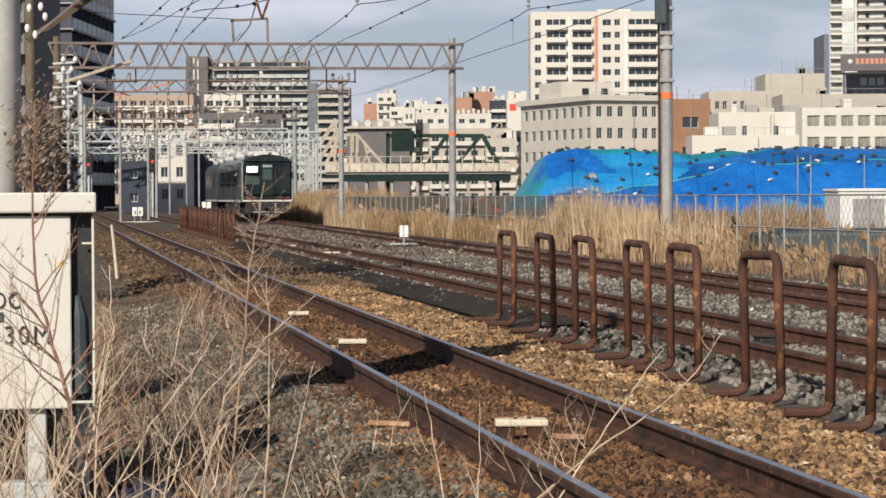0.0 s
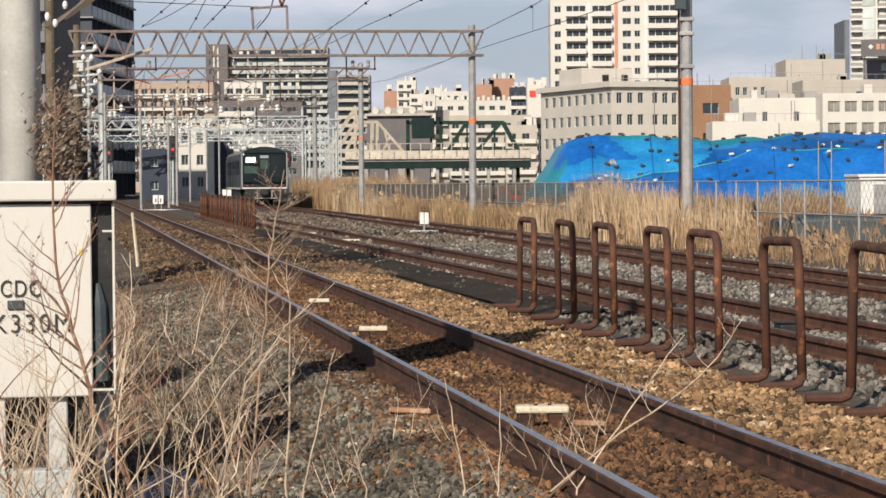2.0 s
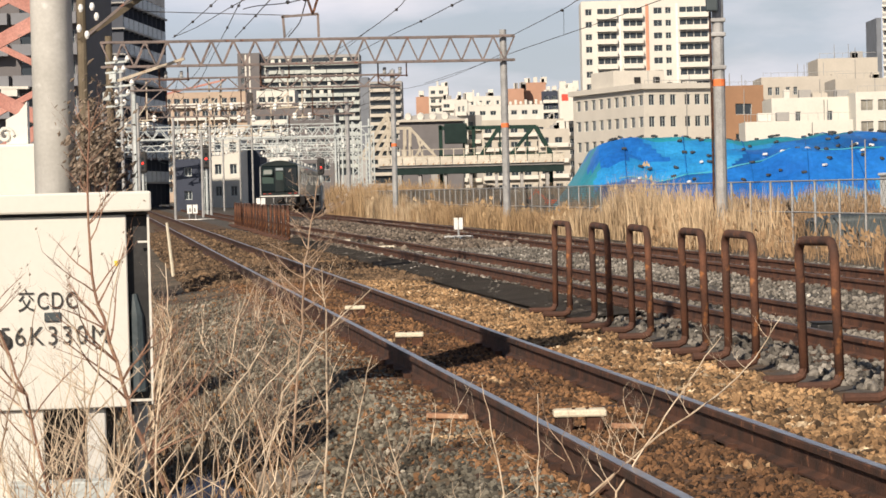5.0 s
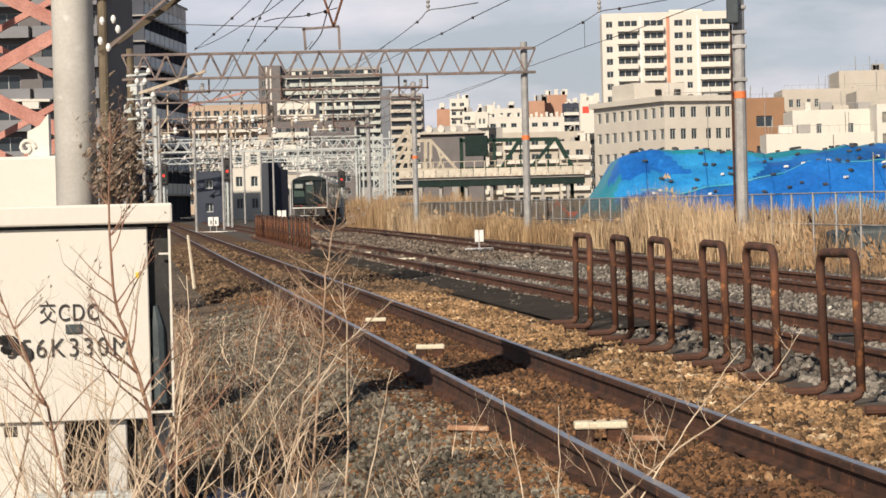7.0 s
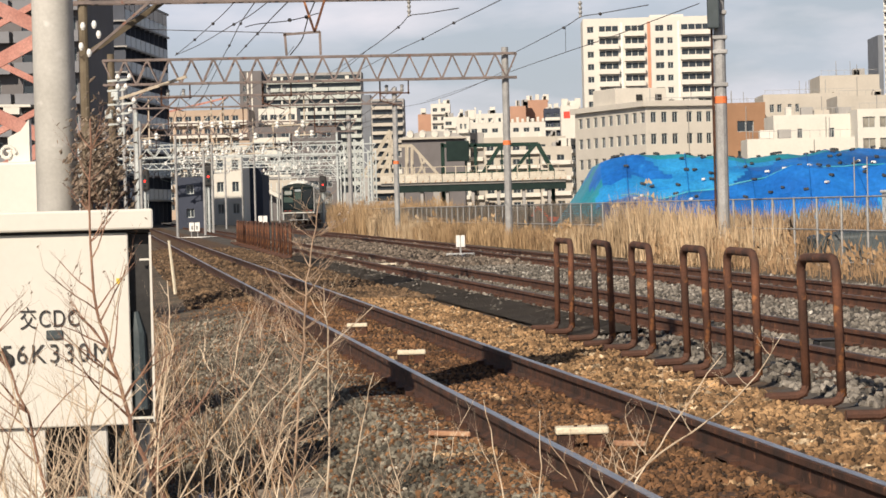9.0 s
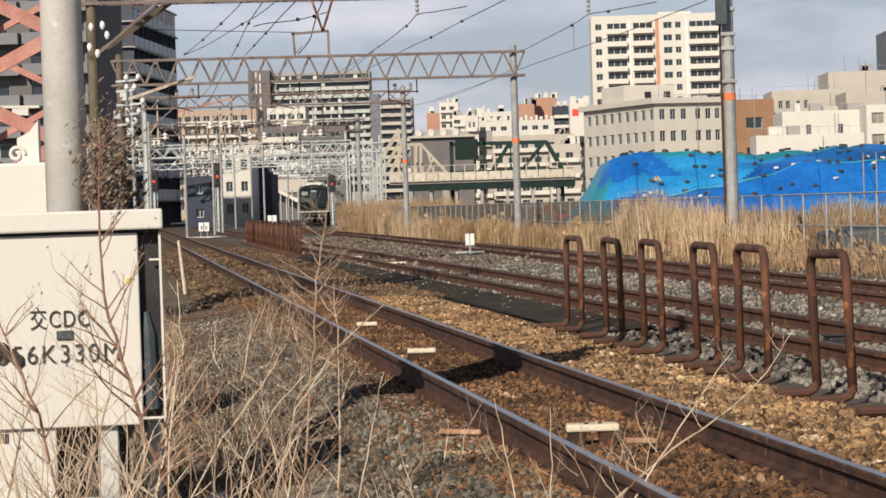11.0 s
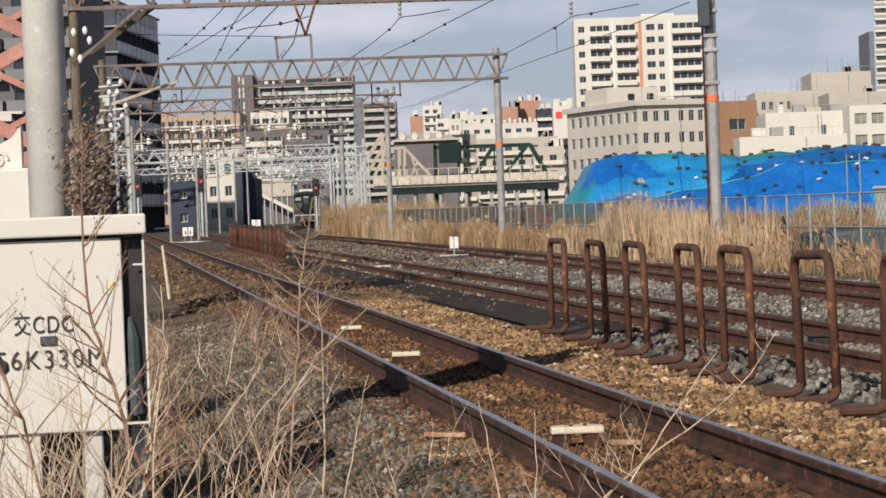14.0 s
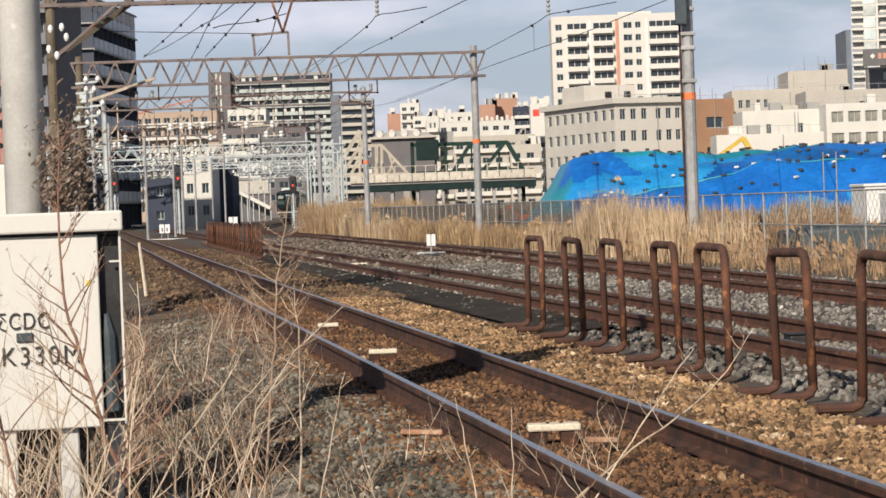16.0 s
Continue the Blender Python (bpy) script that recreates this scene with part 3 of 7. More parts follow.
def gantry(x, y, length, z0, h, steel, pole_steel, r, label, band=True, left_r=0.12, left_steel=None, top=None, bay=0.85, brackets=None):
    t = thing("catenary_gantry", pose(x, y, 0), label, "catenary gantry", "catenary gantries")
    L = -ACROSS * length
    top = top or z0 + h + 0.25
    bm = bmesh.new()
    tube(bm, ((0, 0, -0.1), (0, 0, top)), (r, r * 0.93), 12)
    p = part("pole", bm, pole_steel, t, smooth=False)
    if band:
        bm = bmesh.new()
        tube(bm, ((0, 0, 3.95), (0, 0, 4.12)), r * 1.04, 12)
        part("band", bm, BAND, p, "orange painted band")
    bm = bmesh.new()
    tube(bm, ((L.x, L.y, -0.1), (L.x, L.y, top)), (left_r, left_r * 0.9), 10)
    part("pole", bm, left_steel or pole_steel, t)
    bm = bmesh.new()
    truss(bm, (0.45, 0.07 + r, z0), (L.x - 0.3, L.y + r, z0), h, bay, 0.085, 0.05)
    truss(bm, (0.45, -0.07 - r, z0), (L.x - 0.3, L.y - r, z0), h, bay, 0.085, 0.05)
    part("truss_beam", bm, steel, t, "riveted lattice beam")
    for s in (0, 1) if steel is GALV_PALE else (1,):
        bm = bmesh.new()
        q = L * s
        sgn = 1 if s else -1
        beam(bm, (q.x, q.y, z0 - 1.3), (q.x + sgn * 1.6, q.y, z0), 0.06)
        part("knee_brace", bm, steel, t)
    for bx in brackets if brackets is not None else [x_track(k, y) for k in (1, 2, 3)]:
        kx = bx - x
        if kx < L.x:
            continue
        bm = bmesh.new()
        yk = kx * LEAN_T * 0.9
        beam(bm, (kx - 0.55, yk, z0), (kx - 0.55, yk, 5.75), 0.055)
        beam(bm, (kx + 0.55, yk, z0), (kx + 0.55, yk, 6.0), 0.05)
        beam(bm, (kx - 0.6, yk, 6.05), (kx + 0.6, yk, 6.05), 0.05)
        beam(bm, (kx - 0.55, yk, 5.78), (kx + 0.3, yk, 5.52), 0.04)
        part("wire_bracket", bm, RUST_DARK if steel is TRUSS else steel, t, "contact wire bracket")
        for e in (-0.3, 0.3):
            bm = bmesh.new()
            tube(bm, [(kx + e, yk, 6.1 + 0.07 * j) for j in range(5)], [0.05, 0.075, 0.05, 0.075, 0.05], 8)
            part("insulator", bm, GALV, t, "grey ribbed insulator")
    return t


def hang_arms(g, n, z, count, steel, share):
    """Hangers with braced arms and insulators along a gantry of length n."""
    for i in range(count):
        kx = -rnd.uniform(0.06, 0.94) * n
        yk = kx * LEAN_T
        zz = z + rnd.uniform(-0.9, 0.2)
        bm = bmesh.new()
        w = rnd.uniform(0.5, 1.1)
        beam(bm, (kx, yk, z + 1.6), (kx, yk, zz), 0.07)
        beam(bm, (kx - w, yk - 0.2, zz), (kx + w, yk - 0.2, zz + rnd.uniform(-0.1, 0.35)), 0.06)
        beam(bm, (kx - w, yk - 0.2, zz), (kx, yk - 0.2, zz + 0.8), 0.05)
        part("hanging_arm", bm, steel if rnd.random() < share else TRUSS, g)
        for e in (-0.7, 0.7):
            bm = bmesh.new()
            tube(bm, [(kx + e * w, yk - 0.25, zz - 0.1 + 0.09 * q) for q in range(5)], [0.06, 0.13, 0.07, 0.13, 0.06], 7)
            part("insulator", bm, PORCELAIN, g, "white ribbed insulator")


OLD = "weathered lattice gantry over the tracks on grey poles"
PALE = "pale galvanised lattice gantry over the distant tracks"
gantry(5.46, 62, 15.3, 6.62, 0.95, TRUSS, GALV, 0.152, OLD, True, 0.12, OLD_POLE, brackets=())
gantry(0.38, 99, 15.2, 6.57, 0.93, TRUSS, GALV, 0.15, OLD, True, 0.15, OLD_POLE)
rnd = random.Random(19)
hang_arms(gantry(-5.43, 136, 13.8, 7.2, 0.6, TRUSS, GALV, 0.15, OLD, True, 0.14, None, None, 1.3), 13.8, 6.2, 6, CREAM_ARM, 0.5)
hang_arms(gantry(-10.06, 173, 16.5, 6.9, 0.75, TRUSS, GALV, 0.16, OLD, False, 0.14, None, None, 1.0), 16.5, 6.3, 8, CREAM_ARM, 0.5)
FAR = ((205, -12.92, 21, 6.3), (228, -11.33, 26, 6.1), (252, -15.21, 27, 6.4), (280, -15.16, 31, 6.2), (312, -19.32, 30, 6.6), (345, -17.15, 38, 6.3), (390, -21.12, 42, 6.8))
rnd = random.Random(8)
for y, x, n, z in FAR:
    g = gantry(x, y, n, z + rnd.uniform(-0.5, 0.7), rnd.uniform(0.55, 1.05), GALV_PALE, GALV_PALE, 0.1, PALE, False, 0.1, None, z + rnd.uniform(1.4, 2.4), rnd.uniform(0.9, 1.7))
    hang_arms(g, n, z, rnd.randint(7, 11), GALV_PALE, 0.7)

# extra slim masts among the distant tracks
rnd = random.Random(11)
for px_x, y, h in ((-19.02, 150, 6.2), (-18.54, 160, 5.6), (-18.01, 160, 5.9), (-23.1, 215, 7.4), (-23.69, 235, 7.6), (-18.22, 190, 6.6), (-22.45, 260, 8.0), (-16.89, 120, 6.0), (-16.17, 110, 7.2)):
    bm = bmesh.new()
    tube(bm, ((px_x, y, -0.1), (px_x, y, h)), (0.085, 0.075), 9)
    m = part("mast", bm, GALV)
    tagged(m, "slim grey steel mast beside the distant tracks", "mast", "slim masts")


# arms, insulators and boxes crowded on the first gantry's old pole
t = thing("pole_fittings", pose(-9.66, 64.3, 0), "pale arms, insulators and boxes crowded on the old pole", "fittings")
rnd = random.Random(14)
for i, z in enumerate((3.9, 4.15, 4.4, 4.75, 5.0)):
    bm = bmesh.new()
    beam(bm, (-0.15, -0.2, z), (0.35 + 0.12 * (i % 3), -0.2, z + 0.04), 0.05)
    part("arm", bm, GALV_PALE, t)
    for e in (0.12, 0.32 + 0.1 * (i % 3)):
        bm = bmesh.new()
        tube(bm, [(e, -0.24, z + 0.03 + 0.05 * j) for j in range(4)], (0.03, 0.065, 0.05, 0.025), 8)
        part("insulator", bm, PORCELAIN, t, "white ribbed insulator")
for x0, z in ((0.05, 4.5), (-0.12, 4.05), (0.2, 3.6)):
    part("box", bevelled(x0 - 0.09, x0 + 0.09, -0.36, -0.16, z, z + 0.22, 0.02), GALV_PALE, t, "small pale steel box")
for x0, x1, z in ((0.3, 1.9, 4.55),):
    bm = bmesh.new()
    beam(bm, (x0 - 0.3, -0.22, z - 0.05), (x1, -0.5, z + 0.5), 0.07)
    part("slanting_arm", bm, CREAM_ARM, t, "pale slanting steel arm")
bm = bmesh.new()
tube(bm, ((0.55, -0.15, -0.1), (0.55, -0.15, 4.2)), 0.05, 7)
part("pipe", bm, GALV_PALE, t, "pale upright pipe")


def lattice_mast(x, y, w, h):
    t = thing("lattice_mast", pose(x, y, 0, 0, 0, 8), "pale square lattice mast beside the outer track", "lattice mast", "lattice masts")
    for a in (-1, 1):
        for b in (-1, 1):
            bm = bmesh.new()
            beam(bm, (a * w / 2, b * w / 2, 0), (a * w / 2, b * w / 2, h), 0.07)
            part("corner_post", bm, GALV_PALE, t)
    n = round(h / w)
    for i in range(n):
        z0, z1 = h * i / n, h * (i + 1) / n
        for b in (-1, 1):
            for p, q in (((-w / 2, b * w / 2, z0), (w / 2, b * w / 2, z1)),
                         ((w / 2, b * w / 2, z0), (-w / 2, b * w / 2, z1)),
                         ((b * w / 2, -w / 2, z0), (b * w / 2, w / 2, z1))):
                bm = bmesh.new()
                beam(bm, p, q, 0.04)
                part("lacing_bar", bm, GALV_PALE, t)


lattice_mast(-11.57, 212, 0.75, 7.4)
lattice_mast(-12.96, 262, 0.8, 7.6)


def catenary(k, label):
    t = thing("overhead_line", pose(0, 0, 0), label, "overhead line", "overhead lines")
    spans = [99, 136, 173, 205, 228, 252, 280, 312, 345]
    mess, cont, drop = bmesh.new(), bmesh.new(), bmesh.new()
    all_m, all_c = [], []
    for a, b in zip(spans, spans[1:]):
        pm, pc = [], []
        for i in range(9):
            f = i / 8
            y = a + (b - a) * f
            zm = 6.35 - 0.55 * (1 - (2 * f - 1) ** 2) * (b - a) / 37
            pm.append((x_track(k, y), y, zm))
            pc.append((x_track(k, y) + 0.15 * (1 if spans.index(a) % 2 else -1) * (2 * f - 1), y, 5.45))
            if 0 < i < 8:
                tube(drop, (pc[-1], pm[-1]), 0.008, 3, False)
        all_m += pm[:-1]
        all_c += pc[:-1]
    tube(mess, all_m, 0.01, 4, False)
    tube(cont, all_c, 0.01, 4, False)
    part("messenger_wire", mess, WIRE, t)
    part("contact_wire", cont, WIRE, t)
    d = part("dropper_wire", drop, WIRE, t)
    d["kind"] = "stuff"


for k in (1, 2, 3):
    catenary(k, "dark overhead contact line hanging above the track")


def feeder(points, sag, label):
    bm = bmesh.new()
    for a, b in zip(points, points[1:]):
        a, b = Vector(a), Vector(b)
        tube(bm, [a.lerp(b, i / 16) - Vector((0, 0, sag * (1 - (2 * i / 16 - 1) ** 2))) for i in range(17)], 0.011, 4, False)
    ob = part("feeder_wire", bm, WIRE)
    tagged(ob, label, "wire", "feeder wires")


POLES = ((0.38, 99), (-5.43, 136), (-10.06, 173), (-12.92, 205))
for e, z in ((0.3, 7.0), (-5.2, 7.9), (-8.2, 8.0), (-11.2, 7.6)):
    feeder([(x + e, y, z) for x, y in POLES], 0.28, "thin dark feeder wire strung between gantry tops")


def strung(points, r, label):
    """A wire or cable that sags softly through its hangers."""
    pts = [Vector(p) for p in points]
    fine = []
    for i in range(len(pts) - 1):
        a, b, c, d = pts[max(i - 1, 0)], pts[i], pts[i + 1], pts[min(i + 2, len(pts) - 1)]
        for k in range(6):
            f = k / 6
            fine.append(0.5 * (2 * b + (c - a) * f + (2 * a - 5 * b + 4 * c - d) * f * f + (3 * b - a - 3 * c + d) * f ** 3))
    bm = bmesh.new()
    tube(bm, fine + [pts[-1]], r, 5, False)
    return tagged(part("overhead_wire", bm, WIRE), label, "wire", "overhead wires")


LINE = "dark overhead wire running between the gantries"
FIRST_WIRES = (
    strung(((-12.47, 99, 7.77), (-10.04, 85, 7.41), (-7.49, 70, 7.05), (-5.9, 60, 6.8)), 0.012, LINE),
    strung(((-12.4, 99, 7.81), (-10.47, 90, 7.57), (-7.69, 75, 7.15), (-6.68, 70, 7.04), (-5.0, 60, 6.8)), 0.013, LINE),
    strung(((-15.94, 136, 7.35), (-10.6, 99, 7.65), (-9.4, 90, 7.5), (-8.03, 80, 7.47), (-6.97, 72, 7.26), (-5.6, 62, 7.0)), 0.015, LINE),
    strung(((-10.05, 99, 7.71), (-8.99, 92, 7.63), (-7.84, 84, 7.48), (-6.18, 72, 7.19), (-4.8, 62, 6.9)), 0.016, LINE),
    strung(((-7.97, 99, 7.68), (-7.14, 94, 7.89), (-6.53, 88, 7.94), (-5.93, 82, 7.96), (-4.6, 70, 8.0)), 0.022, "thick dark feeder cable looping above the gantry"),
    strung(((-8.7, 62, 6.14), (-6.64, 62, 6.03), (-4.85, 62, 5.94), (-4.3, 62, 5.93)), 0.01, "thin cross wire tied to the drop bracket"),
    strung(((-6.08, 62, 6.12), (-5.74, 62, 6.19), (-4.98, 62, 6.25), (-4.27, 62, 6.41)), 0.012, "thin cross wire tied to the drop bracket"),
    strung(((-9.14, 136, 8.76), (-5.04, 99, 7.73), (-3.17, 84, 7.58), (-2.53, 76, 7.33), (-1.92, 72, 7.09), (-0.91, 66, 6.75)), 0.014, LINE),
    strung(((-7.33, 136, 8.99), (-3.9, 99, 7.68), (-2.49, 88, 7.43), (-1.25, 78, 7.23), (-0.27, 70, 7.04), (0.7, 62, 6.85)), 0.014, LINE),
    strung(((0.71, 99, 7.5), (2.23, 82, 7.28), (2.61, 77, 7.23), (3.08, 74, 7.1), (4.12, 68, 6.85)), 0.013, LINE),
    strung(((-4.73, 173, 8.83), (-1.29, 136, 8.03), (0.82, 99, 6.87), (2.34, 86, 6.7), (3.67, 76, 6.61), (4.37, 71, 6.62), (5.23, 65, 6.62)), 0.012, LINE),
    strung(((2.29, 82, 7.28), (2.39, 86, 6.7)), 0.007, "thin dropper wire between two overhead wires"),
)
CLIPS = ((0, (-12.07, 97, 7.82)), (0, (-10.0, 85, 7.42)), (0, (-9.77, 84, 7.4)), (0, (-8.05, 74, 7.13)), (2, (-9.4, 90, 7.5)), (1, (-7.83, 76, 7.16)), (1, (-7.61, 75, 7.13)), (2, (-7.89, 79, 7.45)), (3, (-8.99, 92, 7.63)), (3, (-7.84, 84, 7.48)), (7, (-3.17, 84, 7.58)), (8, (-2.49, 88, 7.43)), (8, (-1.25, 78, 7.23)), (9, (2.23, 82, 7.28)), (9, (3.08, 74, 7.1)), (6, (-5.01, 62, 6.25)), (6, (-4.64, 62, 6.31)))
for w, p in CLIPS:
    p = min((v.co for v in FIRST_WIRES[w].data.vertices), key=lambda c: (c - Vector(p)).length).copy()
    bm = bmesh.new()
    tube(bm, [p + Vector((0.012 * j, -0.09 * j, -0.01 * j)) for j in (-1, -0.4, 0.4, 1)], (0.02, 0.05, 0.05, 0.02), 7)
    part("clip", bm, WIRE, FIRST_WIRES[w], "small dark wire clip")
for w, p in ((7, (-2.53, 76, 7.33)), (9, (2.61, 77, 7.23))):
    bm = bmesh.new()
    tube(bm, [Vector(p) + Vector((0, 0, 0.07 * j)) for j in range(8)], [0.03 if j % 2 else 0.065 for j in range(8)], 8)
    part("insulator", bm, GALV, FIRST_WIRES[w], "grey ribbed insulator")

# feeder insulators along the nearest gantry's top
for e in (-0.35, 0.38):
    bm = bmesh.new()
    tube(bm, [(5.46 + e, 61.8, 7.0 + 0.1 * j) for j in range(9)], [0.05 if j % 2 else 0.09 for j in range(9)], 8)
    tagged(part("post_insulator", bm, SANDBAG), "dark ribbed insulator on the gantry pole", "insulator", "pole insulators")
t = thing("pole_fittings", pose(5.46, 62, 0), "grey clamps and conduit strapped to the gantry pole", "fittings")
bm = bmesh.new()
tube(bm, ((-0.19, -0.1, 0), (-0.19, -0.1, 7.6)), 0.03, 6)
part("conduit", bm, RUST_DARK, t, "rusty conduit pipe")
for z in (4.35, 5.15, 5.5, 6.1):
    part("clamp", bevelled(-0.18, 0.175, -0.175, 0.175, z, z + 0.1, 0.02), GALV, t)
part("switch_box", bevelled(-0.3, -0.02, -0.42, -0.16, 5.75, 6.55, 0.03), DARK_TARP, t, "dark switch box")


def signal(x, y, h, label):
    t = thing("railway_signal", pose(x, y, 0, 0, 0, 5), label, "railway signal", "railway signals")
    bm = bmesh.new()
    tube(bm, ((0, 0, -0.1), (0, 0, h)), 0.09, 8)
    part("post", bm, GALV_PALE, t)
    hd = part("head", bevelled(-0.3, 0.3, -0.2, -0.1, h - 0.9, h + 0.55, 0.12, 3), DARK, t, "black signal head")
    bm = bmesh.new()
    tube(bm, ((0, -0.2, h - 0.25), (0, -0.225, h - 0.25)), 0.078, 12)
    part("lamp", bm, RED_LAMP, hd, "lit red lamp")
    for z in (0.05, -0.55):
        bm = bmesh.new()
        tube(bm, ((0, -0.2, h + z), (0, -0.22, h + z)), 0.1, 12)
        part("lens", bm, GLASS, hd)
    for i in range(8):
        bm = bmesh.new()
        beam(bm, (-0.18, 0.12, 0.4 + i * 0.4), (0.18, 0.12, 0.4 + i * 0.4), 0.03)
        part("rung", bm, GALV_PALE, t)
    for e in (-0.18, 0.18):
        bm = bmesh.new()
        beam(bm, (e, 0.12, 0), (e, 0.12, 3.4), 0.035)
        part("ladder_stile", bm, GALV_PALE, t)


signal(-19.63, 172, 4.3, "railway signal showing red on a pale post")
signal(-23.95, 172, 4.1, "railway signal showing red on a pale post")
signal(-15.53, 225, 4.05, "railway signal showing red near the outer track")


# ---- lineside cabinet and the poles behind it ----
def cabinet():
    pivot = pose(-1.92, 14.0, 0)
    t = thing("equipment_cabinet", pivot @ pose(0, 0, 0, 0, 0, TRACK_YAW) @ pivot.inverted(), "cream steel lineside cabinet with stencilled black writing, on a concrete plinth", "cabinet")
    xr = -2.05
    xl = xr - 2.0
    z0, z1 = 0.46, 1.52
    part("front_panel", bevelled(xl, xr, 14.0, 14.04, z0, z1, 0.006, 1), CABINET, t, "cream front door panel")
    # Body painted black for the shade inside the open side.
    part("body", bevelled(xl, -1.93, 14.07, 14.86, z0, z1 - 0.004, 0.005, 1), DARK, t, "cabinet body, black for the shade in its open side")
    part("lid", bevelled(xl - 0.1, -1.91, 13.95, 15.02, z1 + 0.018, 1.65, 0.012), CABINET, t, "overhanging cream lid")
    part("lid_gasket", bevelled(xl, -1.93, 14.03, 14.84, z1 - 0.003, z1 + 0.02, 0.004, 1), DARK, t, "black gap under the lid")
    xo = -1.93
    bm = bmesh.new()
    beam(bm, (xo, 14.01, z0 + 0.01), (xo, 14.01, z1), 0.013)
    beam(bm, (xo - 0.06, 14.01, z1 - 0.15), (xo, 14.01, z1 - 0.15), 0.011)
    beam(bm, (xr, 14.01, z0 + 0.035), (xo, 14.01, z0 + 0.035), 0.013)
    part("side_frame", bm, CABINET, t, "thin cream edge frame")
    bm = bmesh.new()
    tube(bm, ((xr + 0.05, 14.055, z0 + 0.08), (xr + 0.045, 14.06, z0 + 0.5), (xr + 0.03, 14.065, z0 + 0.62)), (0.045, 0.04, 0.02), 8)
    part("inner_duct", bm, DARK_TARP, t, "slate duct inside the open side")
    part("skirt", bevelled(xl, -2.53, 14.03, 14.07, -0.4, z0 - 0.005, 0.005, 1), CABINET, t, "cream skirt panel")
    # Black panels stand in for the shade in the hollow under the cabinet.
    part("recess", bevelled(-2.58, -2.135, 14.3, 14.36, -0.4, z0 - 0.003, 0.004, 1), DARK, t, "black panel painted as shade under the cabinet")
    part("recess_side", bevelled(-2.575, -2.54, 14.08, 14.29, -0.4, z0 - 0.003, 0.004, 1), DARK, t, "black panel painted as shade under the cabinet")
    part("torn_patch", bevelled(-2.86, -2.79, 14.022, 14.029, 0.385, 0.44, 0.002, 1), INK, t, "peeled black sticker patch")
    part("leg", bevelled(-2.296, -2.19, 14.05, 14.2, -0.4, z0 - 0.002, 0.008, 1), CONCRETE, t, "stained concrete leg")
    part("leg", bevelled(xr + 0.02, xr + 0.1, 14.7, 14.82, -0.1, z0 - 0.002, 0.008, 1), CABINET, t)
    part("cable_box", bevelled(-2.72, -2.135, 13.84, 13.99, -0.45, 0.075, 0.012), GALV_PALE, t, "pale grey steel cable box")
    part("plinth", bevelled(xl - 0.1, -2.14, 14.37, 14.95, -0.45, 0.1, 0.03), CONCRETE, t, "concrete plinth slab")
    part("latch", bevelled(-2.51, -2.42, 13.985, 14.0, 0.945, 0.995, 0.004, 1), DARK_TARP, t, "small steel latch")
    part("sticker", bevelled(-2.12, -2.1, 13.996, 14.0, 1.24, 1.27, 0.0005, 1), YELLOW, t, "yellow sticker")
    for zz in (0.30, 0.62):
        part("hinge", bevelled(xl + 0.02, xl + 0.06, 13.98, 14.0, z0 + zz, z0 + zz + 0.1, 0.004, 1), GALV, t)
    # a torn dark patch beside the writing
    bm = bmesh.new()
    for cx, cz, rx, rz in ((-2.79, 0.87, 0.10, 0.05), (-2.83, 0.92, 0.08, 0.035), (-2.71, 0.83, 0.03, 0.05)):
        n = 13
        vs = [bm.verts.new((cx + rx * math.cos(6.283 * i / n) * (0.8 + 0.3 * noise.noise(Vector((i, cx * 9, 1)))), 13.994, cz + rz * math.sin(6.283 * i / n) * (0.8 + 0.4 * noise.noise(Vector((i, cz * 9, 5)))))) for i in range(n)]
        bm.faces.new(vs)
    bmesh.ops.solidify(bm, geom=bm.faces[:], thickness=0.003)
    part("torn_patch", bm, INK, t, "peeled black sticker patch")
    for body, x, z, size, squeeze in (("交CDC", -2.655, 1.015, 0.132, 0.74), ("556K330M", -2.835, 0.818, 0.146, 0.9)):
        cu = bpy.data.curves.new("writing", "FONT")
        cu.body, cu.size, cu.extrude = body, size, 0.001
        cu.space_character = 1.14 if body[0] != "5" else 1.2
        cu.materials.append(INK)
        ob = new("writing", cu)
        ob.parent = t
        ob.matrix_basis = pose(x, 13.993, z, 90, 0, 0) @ Matrix.Diagonal((squeeze, 1, 1, 1))
        tagged(ob, "black stencilled letters")


cabinet()

bm = bmesh.new()
tube(bm, ((-2.665, 15.35, -0.5), (-2.672, 15.36, 4.0), (-2.682, 15.38, 9.5)), (0.131, 0.124, 0.11), 24)
tagged(part("concrete_pole", bm, CONCRETE, smooth=True), "pale grey concrete line pole standing behind the cabinet", "pole")

t = thing("pole_switchgear", pose(-2.675, 15.36, 0), "tall grey switchgear case strapped high on the concrete pole", "switchgear")
part("case", bevelled(-0.34, 0.34, -0.3, 0.3, 3.12, 5.9, 0.04), GALV, t)
part("case_door", bevelled(-0.28, 0.28, -0.325, -0.3, 3.3, 5.7, 0.01, 1), GALV_PALE, t)
for z in (3.6, 5.3):
    part("strap", bevelled(-0.36, 0.36, -0.31, 0.31, z, z + 0.08, 0.01, 1), RUST_DARK, t)

